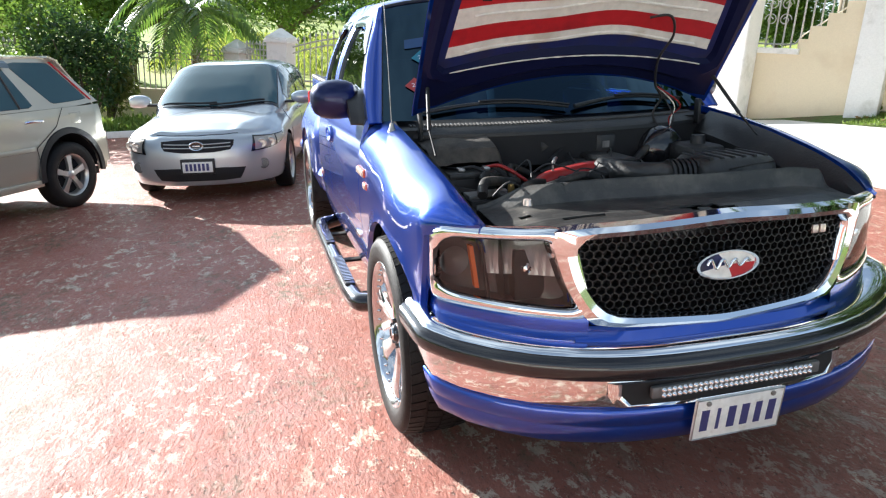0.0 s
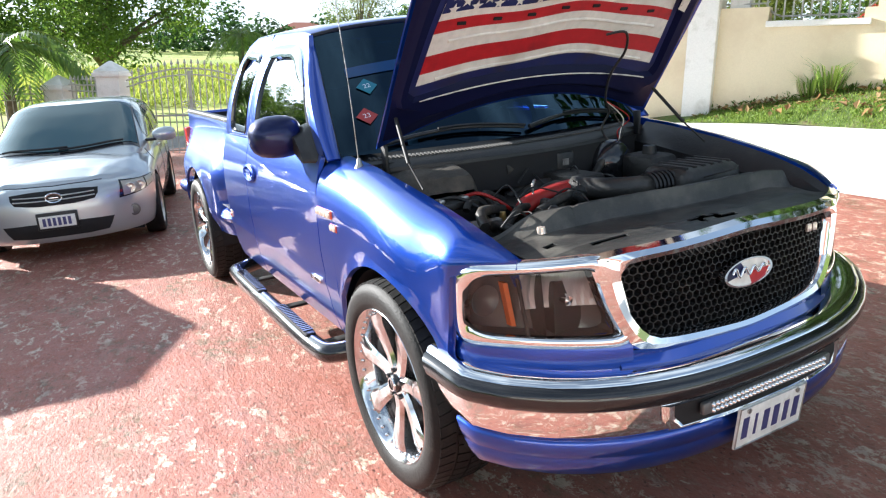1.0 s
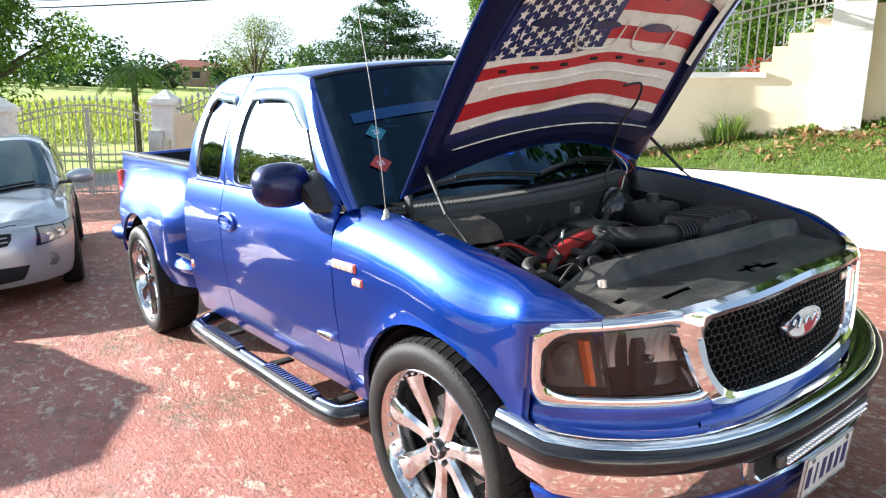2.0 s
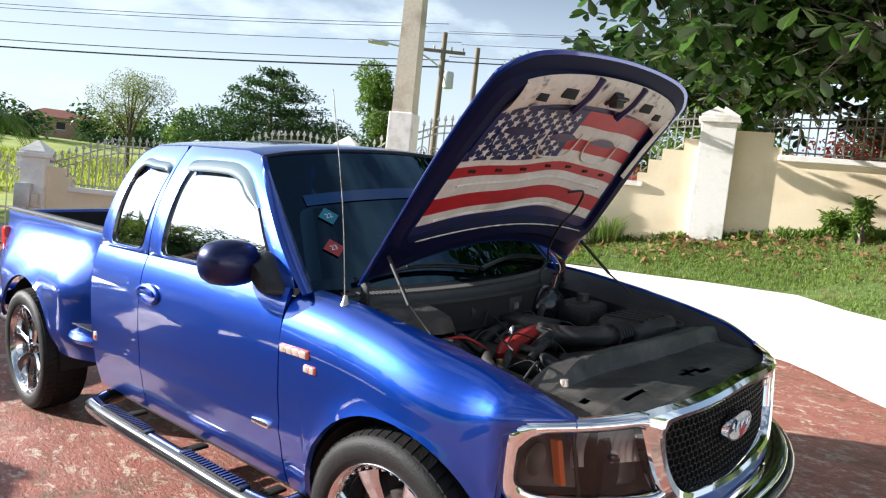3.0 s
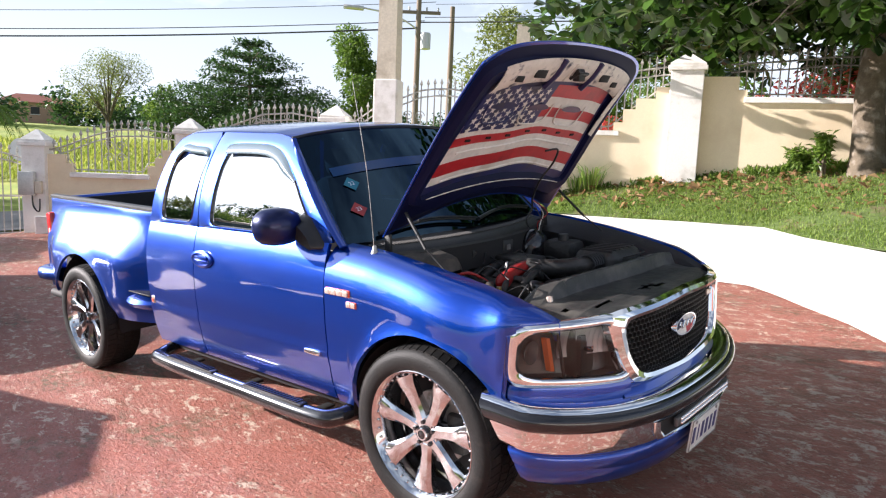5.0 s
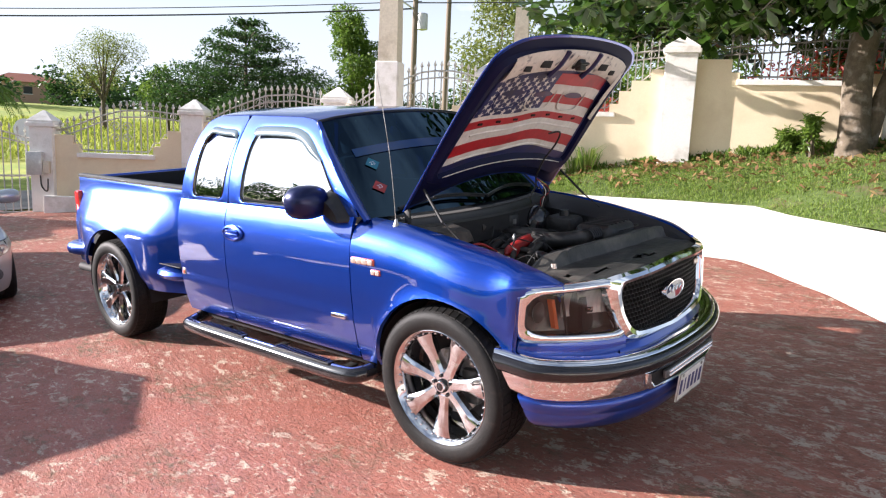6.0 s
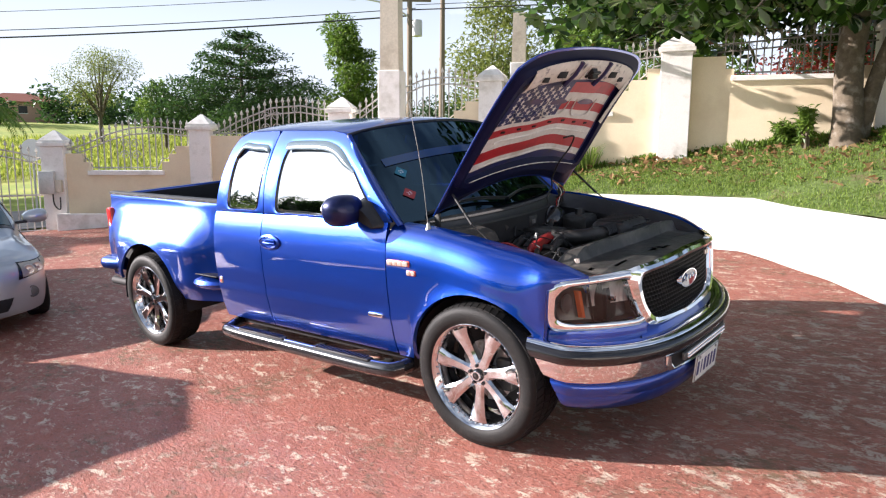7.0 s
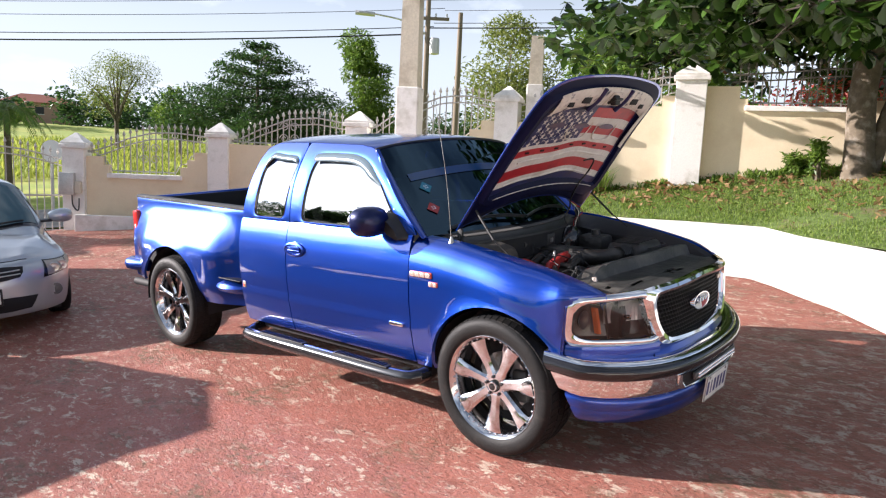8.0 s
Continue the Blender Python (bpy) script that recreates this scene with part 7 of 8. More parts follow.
# ---- poles, cables, far house ----
def utility_pole(x, y, z0, name="concrete_pole"):
    root = empty(name, pose(x, y, z0, 0, 0, 28), label="tall square concrete utility pole with a whitewashed foot", category="utility pole")
    part("foot", box(-0.226, 0.226, -0.226, 0.226, -0.3, 2.62, 0.02), M_PIER, root, "whitewashed concrete foot", smooth=False)
    part("shaft", loft([[(sx * w, sy * w, z) for sx, sy in ((-1, -1), (1, -1), (1, 1), (-1, 1))] for w, z in ((0.187, 2.62), (0.11, 10.5))]), M_POLE, root, smooth=False)


utility_pole(-7.68, 6.31, 0.30)
stub = empty("concrete_post", pose(-5.80, 7.95, 0.6, 0, 0, 30), label="short concrete post with a whitewashed foot behind the wall", category="post")
part("foot", box(-0.16, 0.16, -0.16, 0.16, -0.3, 2.49, 0.02), M_PIER, stub, smooth=False)
part("shaft", loft([[(sx * w, sy * w, z) for sx, sy in ((-1, -1), (1, -1), (1, 1), (-1, 1))] for w, z in ((0.135, 2.49), (0.12, 3.42))]), M_POLE, stub, smooth=False)

# the house behind the drive closes the place
hs = empty("house", pose(17.5, -6.5, 0.1, 0, 0, -4), label="white rendered house with a red roof behind the drive", category="house")
part("wall", box(0, 0.3, -11.0, 6.0, -0.2, 3.3, 0.02), M_PIER, hs)
part("wall", box(0.3, 7.0, -11.0, -10.7, -0.2, 3.3, 0.02), M_PIER, hs)
part("wall", box(0.3, 7.0, 5.7, 6.0, -0.2, 3.3, 0.02), M_PIER, hs)
part("roof", loft([[(-0.7, y, 3.3), (-0.7, y, 3.42), (3.5, y, 5.2), (7.6, y, 3.42), (7.6, y, 3.3)] for y in (-11.6, 6.6)]), M_ROOF, hs, smooth=False)
for y in (-8.5, -3.0, 2.6):
    wdw = part("window", box(-0.03, 0.02, y - 0.8, y + 0.8, 0.95, 2.2, 0.01), M_WHITE, hs)
    part("pane", box(-0.036, -0.03, y - 0.72, y + 0.72, 1.03, 2.12), M_DARK, wdw)


def wood_pole(x, y, h, arm=True, lamp=False):
    z0 = ground_z(x, y)
    root = empty("wooden_pole", pose(x, y, z0, 0, 0, 42), label="weathered wooden power pole with a crossarm", category="utility pole", group="power poles")
    part("shaft", tube([(0, 0, -0.3), (0.02, 0, h * 0.5), (0.03, 0, h)], [0.15, 0.125, 0.10], 10), M_WOODPOLE, root)
    if arm:
        part("crossarm", box(-0.9, 0.9, -0.06, 0.06, h - 0.8, h - 0.68, 0.01), M_WOODPOLE, root, auto=40)
        for k in (-0.8, -0.35, 0.35, 0.8):
            part("insulator", lathe([(0.0, 0.16), (0.03, 0.15), (0.045, 0.08), (0.03, 0.0)], 10, "z", None, (k, 0, h - 0.68)), M_GREYMETAL, root)
        part("transformer", lathe([(0.0, 0.7), (0.2, 0.68), (0.22, 0.6), (0.22, 0.05), (0.0, 0.0)], 16, "z", None, (0.32, 0, h - 2.2)), M_GREYMETAL, root)
    if lamp:
        part("lamp_arm", tube(smoothpath([(0, 0, h - 1.4), (-0.9, -0.3, h - 0.95), (-2.1, -0.7, h - 0.8)], 5), 0.035, 6), M_GREYMETAL, root)
        part("lamp_head", loft([[(-2.1 - 0.75 * t, -0.7 - 0.24 * t + w * math.cos(a), h - 0.82 + 0.09 * math.sin(a)) for a in [math.pi * k / 5 for k in range(10)]] for t, w in ((0, 0.05), (0.2, 0.13), (0.8, 0.13), (1, 0.04))]), M_GREYMETAL, root, "grey street lamp head")
    return Vector((x, y, z0 + h - 0.6))


PA = wood_pole(-18.0, 18.0, 7.4, True, True)
wood_pole(-17.6, 19.6, 7.0, False)
PB = wood_pole(-46.0, -6.0, 6.8)
PC = wood_pole(14.0, 32.0, 8.5)


def cable(a, b, sag, r=0.02):
    a, b = Vector(a), Vector(b)
    pts = [lerp(a, b, t) - Vector((0, 0, sag * 4 * t * (1 - t))) for t in lin(0, 1, 24)]
    return tagged(link("cable", tube(pts, r, 5), M_WIRE, None, "", True), "black overhead cable between the power poles", "cable", "overhead cables")


for k, (dz, off, r) in enumerate(((-0.75, 0.0, 0.032), (-0.45, 0.2, 0.018), (0.3, 0.5, 0.012), (0.75, -0.5, 0.012), (0.95, 0.1, 0.012))):
    cable(PA + Vector((off, off, dz)), PB + Vector((off, off, dz)), 0.45, r)
    cable(PA + Vector((off, off, dz * 0.7)), PC + Vector((off, off, dz * 0.7 - 1.2)), 0.3, r * 0.8)


def far_house(x, y, turn, w, d, h, wall, label):
    z0 = ground_z(x, y)
    root = empty("house", pose(x, y, z0, 0, 0, turn), label=label, category="house")
    part("wall", box(-w / 2, w / 2, -d / 2, d / 2, -0.5, h), wall, root, smooth=False)
    bm = bmesh.new()
    a, b, e = w / 2 + 0.5, d / 2 + 0.5, 1.3
    v = [bm.verts.new(p) for p in ((-a, -b, h), (a, -b, h), (a, b, h), (-a, b, h), (-a + d * 0.45, 0, h + e), (a - d * 0.45, 0, h + e))]
    for f in ((0, 1, 5, 4), (1, 2, 5), (2, 3, 4, 5), (3, 0, 4), (3, 2, 1, 0)):
        bm.faces.new([v[i] for i in f])
    part("roof", bm, M_ROOF, root, "faded red roof", smooth=False)
    for k in (-0.32, 0.0, 0.32):
        wd = part("window", box(k * w - 0.55, k * w + 0.55, -d / 2 - 0.04, -d / 2 + 0.04, 1.0, 2.0), M_DARK, root, smooth=False)
        part("window_frame", box(k * w - 0.62, k * w + 0.62, -d / 2 - 0.06, -d / 2 - 0.042, 0.9, 1.0), M_WHITE, wd, smooth=False)


far_house(-111, 36.6, 70, 9, 6, 2.6, M_PINK, "distant low pink house with a red roof")
far_house(-14, 42, 20, 12, 8, 3.6, M_WHITE, "distant white house with a red roof")


# ---- plants ----
def leaves(n, where, size, seed, droop=0.3, aspect=0.45, name="leaf_mesh", fold=0.12):
    """Mesh of n four-point leaves; where(rng, n) gives the places."""
    rng = np.random.default_rng(seed)
    p = where(rng, n)
    n = len(p)
    th = rng.uniform(0, 2 * np.pi, n)
    el = rng.normal(-droop, 0.55, n)
    d = np.stack([np.cos(th) * np.cos(el), np.sin(th) * np.cos(el), np.sin(el)], 1)
    up = np.stack([rng.normal(0, 0.5, n), rng.normal(0, 0.5, n), np.ones(n)], 1)
    s = np.cross(d, up)
    s /= np.linalg.norm(s, axis=1)[:, None] + 1e-9
    nn = np.cross(s, d)
    L = (size * rng.uniform(0.6, 1.35, n))[:, None]
    verts = np.stack([p, p + d * L * 0.5 + s * L * aspect * 0.5 + nn * L * fold, p + d * L, p + d * L * 0.5 - s * L * aspect * 0.5 + nn * L * fold], 1).reshape(-1, 3)
    me = bpy.data.meshes.new(name)
    me.from_pydata(verts.tolist(), [], np.arange(4 * n).reshape(-1, 4).tolist())
    return me


def clumps(centres, radii, flat=0.8, shell=0.55):
    c, r = np.array(centres, float), np.array(radii, float)

    def where(rng, n):
        w = r ** 2 / (r ** 2).sum()
        k = rng.choice(len(c), n, p=w)
        v = rng.normal(size=(n, 3))
        v /= np.linalg.norm(v, axis=1)[:, None]
        rad = rng.uniform(shell ** 3, 1, n) ** (1 / 3)
        q = v * (r[k] * rad)[:, None]
        q[:, 2] *= flat
        return c[k] + q
    return where


def crown_part(me, mat, parent, label=""):
    me.materials.append(mat)
    o = new("crown", me)
    o.parent = parent
    return tagged(o, label) if label else o


def round_tree(x, y, h, r, mat, seed, n=2600, size=0.3, label="broad leafy green tree beyond the fence", trunk=0.16, low=0.25, holes=9, bark=None, z0=None):
    rnd = random.Random(seed)
    z0 = ground_z(x, y) if z0 is None else z0
    root = empty("tree", pose(x, y, z0, 0, 0, rnd.uniform(0, 360)), label=label, category="tree")
    cs, rs = [], []
    for k in range(holes + 6):
        a, q = rnd.uniform(0, 2 * math.pi), rnd.uniform(0.15, 0.78)
        z = rnd.uniform(low + 0.12, 0.9)
        spread = math.sin(math.pi * min(0.93, (z - low) / (1 - low) * 0.85 + 0.15))
        cs.append((r * q * spread * math.cos(a), r * q * spread * math.sin(a), h * z))
        rs.append(r * rnd.uniform(0.24, 0.42))
    part("trunk", tube(smoothpath([(0, 0, -0.2), (rnd.uniform(-0.1, 0.1), 0.05, h * 0.3), (rnd.uniform(-0.2, 0.2), 0, h * 0.62)], 4), [trunk * (1 - 0.07 * k) for k in range(9)], 8), bark or M_BARK, root)
    for c in cs[:16]:
        part("limb", tube(smoothpath([(0, 0, h * 0.28), (c[0] * 0.45, c[1] * 0.45, lerp(h * 0.28, c[2], 0.6)), c], 3), [trunk * 0.45, trunk * 0.4, trunk * 0.33, trunk * 0.28, trunk * 0.22, trunk * 0.15, trunk * 0.1], 6), bark or M_BARK, root)
    crown_part(leaves(int(n * 2.6), clumps(cs, rs, 0.85, 0.35), size * 0.95, seed), mat, root)
    return root


def layered_tree(x, y, h, r, mat, seed, n=4200):
    """Tiers of near-horizontal boughs."""
    rnd = random.Random(seed)
    root = empty("tree", pose(x, y, ground_z(x, y)), label="dark layered conifer-like tree beyond the fence", category="tree")
    part("trunk", tube([(0, 0, -0.2), (0.05, 0, h * 0.5), (0, 0, h)], [0.2, 0.13, 0.03], 8), M_BARK, root)
    cs, rs = [], []
    for k in range(48):
        tier = k // 6
        z = lerp(0.20, 0.97, tier / 7) + rnd.uniform(-0.018, 0.018)
        ln = r * (1.30, 1.35, 1.25, 1.10, 0.92, 0.72, 0.46, 0.22)[tier] * rnd.uniform(0.6, 1.05)
        a = (k % 6) * 1.047 + tier * 0.6 + rnd.uniform(-0.3, 0.3)
        tip = Vector((ln * math.cos(a), ln * math.sin(a), h * z + 0.12 * ln))
        part("limb", tube([(0, 0, h * z), tip * 0.5 + Vector((0, 0, h * z * 0.5 - 0.02 * ln)), tip], [0.05, 0.035, 0.012], 5), M_BARK, root)
        for q in (0.35, 0.58, 0.8, 1.0):
            cs.append((tip.x * q, tip.y * q, lerp(h * z, tip.z, q) + 0.05))
            rs.append(0.19 * ln * (1.15 - 0.4 * q) + 0.26)
    crown_part(leaves(n * 4, clumps(cs, rs, 0.5, 0.1), 0.30, seed, 0.0, 0.36), mat, root)


def palm(x, y, h, seed, n=13, ln=2.0, z0=None, lean=0.0):
    rnd = random.Random(seed)
    z0 = ground_z(x, y) if z0 is None else z0
    root = empty("palm_tree", pose(x, y, z0), label="small palm tree with arching green fronds", category="palm tree")
    part("trunk", tube(smoothpath([(0, 0, -0.1), (lean * 0.4, 0, h * 0.5), (lean, 0, h)], 5), [0.17, 0.16, 0.14, 0.13, 0.12, 0.12, 0.11, 0.11, 0.11, 0.12, 0.13], 10), M_BARK, root)
    for k in range(n):
        a, up = 2 * math.pi * k / n + rnd.uniform(-0.2, 0.2), rnd.uniform(0.15, 1.1)
        d = Vector((math.cos(a), math.sin(a), 0))
        L = ln * rnd.uniform(0.8, 1.15)
        rib = [Vector((lean, 0, h)) + d * L * t * (1 - 0.12 * t) + Vector((0, 0, L * (up * t - (0.75 + 0.55 * up) * t * t))) for t in lin(0, 1, 14)]
        fr = part("frond", tube(rib, [0.022 - 0.0013 * i for i in range(15)], 5), M_LEAF_Y, root)
        bm = bmesh.new()
        for i in range(1, 14):
            tan = (rib[min(i + 1, 14)] - rib[i - 1]).normalized()
            side = tan.cross(Vector((0, 0, 1))).normalized()
            for s in (-1, 1):
                for j in range(2):
                    b0 = lerp(rib[i], rib[min(14, i + 1)], j * 0.5)
                    w = 0.5 * ln * 0.5 * math.sin(math.pi * min(1, (i + 1) / 15.5)) ** 0.6
                    tip = b0 + (side * s * 0.8 + tan * 0.55 - Vector((0, 0, 0.35 + 0.2 * rnd.random()))) * w
                    mid_ = lerp(b0, tip, 0.5) + Vector((0, 0, 0.03 * ln))
                    q = tan * 0.022 * ln
                    bm.faces.new([bm.verts.new(v) for v in (b0, mid_ + q, tip, mid_ - q)])
        part("leaflet_blade", bm, M_LEAF, fr, smooth=False)
    return root


# rough grass of the field beyond the lane
def field_points(rng, n):
    x, y = rng.uniform(-62, -19, n * 2), rng.uniform(-6, 34, n * 2)
    keep = (y < 12 - 0.9 * (x + 19)) & (np.hypot(x + 2, y - 0.5) > 33)
    x, y = x[keep][:n], y[keep][:n]
    return np.stack([x, y, [ground_z(a, b) for a, b in zip(x, y)]], 1)


me = leaves(26000, field_points, 0.5, 61, -1.0, 0.16, "field_blades")
me.materials.append(M_GRASS_Y)
tagged(new("field_grass", me), "tall rough yellow-green grass in the field", "grass", kind="stuff")

# trees over the boundary
layered_tree(-40.3, 25.2, 8.1, 5.0, M_LEAF_D, 11, 5200)
round_tree(-32.7, 28.0, 9.2, 3.0, M_LEAF, 12, 3600, 0.30, "tall dense tree hung with climbers", low=0.1, holes=14)
round_tree(-52.0, 20.8, 7.6, 3.9, M_LEAF_Y, 13, 2600, 0.17, "pale open-crowned tree with fine branches", 0.2, 0.3)
round_tree(-46.0, 22.6, 5.2, 2.8, M_LEAF, 14, 2200, 0.3)
round_tree(-22.0, 29.0, 9.0, 4.2, M_LEAF_Y, 15, 3600, 0.28, "pale green feathery tree", low=0.15, holes=14)
round_tree(-16.0, 30.0, 8.5, 4.4, M_LEAF, 16, 3800, 0.3, low=0.15, holes=14)
round_tree(-10.0, 27.0, 7.5, 4.2, M_LEAF, 17, 3600, 0.3, low=0.12, holes=14)
round_tree(-2.0, 27.0, 7.5, 4.5, M_LEAF_D, 18, 3600, 0.3, low=0.12, holes=14)
round_tree(8.0, 26.0, 8.5, 5.0, M_LEAF, 19, 3600, 0.3, low=0.12, holes=14)
round_tree(-31.5, 0.5, 7.6, 4.4, M_LEAF, 20, 4200, 0.28, "wide shady tree across the lane", 0.3, 0.3, 14)
round_tree(-30.0, -6.0, 6.4, 4.2, M_LEAF, 21, 4600, 0.28, "tall dark tree across the lane", 0.3, 0.2, 16)
round_tree(-36.0, -13.0, 5.2, 4.0, M_LEAF, 22, 3600, 0.3, low=0.15, holes=14)
round_tree(-25.0, -12.0, 4.2, 3.0, M_LEAF_Y, 23, 3000, 0.26, low=0.12, holes=12)
palm(-25.5, 4.8, 3.15, 31, 14, 1.4)
palm(-16.6, -2.6, 2.45, 32, 15, 2.3, -0.6, 0.15)
palm(-23.0, -9.5, 2.2, 33, 12, 1.5)


def shrub(x, y, z, h, r, mat, seed, n=1300, size=0.16, label="dense dark garden shrub"):
    rnd = random.Random(seed)
    root = empty("shrub", pose(x, y, z), label=label, category="shrub")
    cs, rs = [], []
    for k in range(9):
        a, q = rnd.uniform(0, 6.28), rnd.uniform(0, 0.6)
        cs.append((r * q * math.cos(a), r * q * math.sin(a), h * rnd.uniform(0.25, 0.8)))
        rs.append(r * rnd.uniform(0.35, 0.55))
        part("stem", tube([(0.05 * math.cos(a), 0.05 * math.sin(a), -0.05), Vector(cs[-1]) * 0.6, cs[-1]], [0.03, 0.02, 0.008], 5), M_BARK, root)
    me = leaves(n, clumps(cs, rs, 1.0, 0.3), size, seed)
    me.materials.append(mat)
    o = new("foliage", me)
    o.parent = root
    return root


for k, (x, y, h, r, mat) in enumerate(((-13.6, -4.6, 2.7, 1.3, M_LEAF_D), (-14.2, -5.9, 2.9, 1.4, M_LEAF), (-13.9, -7.4, 2.6, 1.4, M_LEAF_D), (-15.0, -8.8, 3.0, 1.5, M_LEAF), (-14.9, -4.4, 2.0, 0.8, M_LEAF_Y))):
    shrub(x, y, -0.6, h, r, mat, 50 + k, 2600, 0.15, "tall dense garden shrub beside the drive")
for k, (x, y, h, r, mat) in enumerate(((-4.6, 13.5, 2.4, 1.5, M_LEAF_R), (-1.9, 12.6, 3.0, 1.5, M_LEAF_R), (-0.4, 12.9, 3.0, 1.5, M_LEAF_R), (-7.6, 14.5, 2.6, 1.3, M_LEAF_R), (-2.9, 11.6, 2.0, 1.0, M_LEAF_D), (-1.2, 11.7, 1.9, 1.1, M_LEAF), (0.4, 11.9, 2.1, 1.1, M_LEAF_D), (0.8, 13.8, 2.2, 1.4, M_LEAF), (-9.5, 11.0, 1.6, 1.0, M_LEAF_Y), (-12.5, 10.5, 1.5, 1.2, M_LEAF), (-16.0, 9.0, 1.2, 1.2, M_LEAF_Y))):
    shrub(x, y, ground_z(x, y), h, r, mat, 70 + k, 1500, 0.15, "red-flowering bush behind the boundary wall" if mat is M_LEAF_R else "green bush behind the boundary wall")


def far_woods():
    rng = np.random.default_rng(5)
    cs, rs = [], []
    for k in range(330):
        a = 2 * math.pi * k / 330 + rng.uniform(-0.01, 0.01)
        d = rng.uniform(96, 135)
        x, y = d * math.cos(a), d * math.sin(a)
        h = rng.uniform(1.8, 3.8) + (1.5 if rng.random() < 0.2 else 0)
        h += 4.0 if 182 < math.degrees(a) < 232 else 0.0
        for q in range(3):
            cs.append((x + rng.uniform(-2, 2), y + rng.uniform(-2, 2), ground_z(x, y) + h * (0.15 + 0.38 * q)))
            rs.append(rng.uniform(1.6, 2.8))
    me = leaves(150000, clumps(cs, rs, 0.9, 0.0), 0.7, 6, 0.1, 0.7)
    me.materials.append(M_LEAF_D)
    tagged(new("woods", me), "distant belt of dark green woods", "woods", kind="stuff")


far_woods()


# trees round the rest of the plot
for k in range(13):
    a = radians(206 + k * 11.0)
    d = 27 + 3.0 * math.sin(k * 2.3)
    round_tree(d * math.cos(a) + 2, d * math.sin(a), 3.1 + 0.8 * math.sin(k * 1.7), 3.6, (M_LEAF, M_LEAF_D, M_LEAF_Y)[k % 3], 300 + k, 2200, 0.34, "leafy tree round the edge of the plot", low=0.1, holes=10, z0=-1.3)

# ---- almond tree over the bank ----
def broad_leaf_mesh():
    """One obovate leaf, base at the origin, along +x."""
    bm = bmesh.new()
    rows = []
    for t, w in ((0.0, 0.015), (0.3, 0.13), (0.62, 0.27), (0.88, 0.20), (1.0, 0.02)):
        z = -0.10 * t * t
        rows.append([(t, -w, z + 0.12 * w), (t, 0, z), (t, w, z + 0.12 * w)])
    return rows


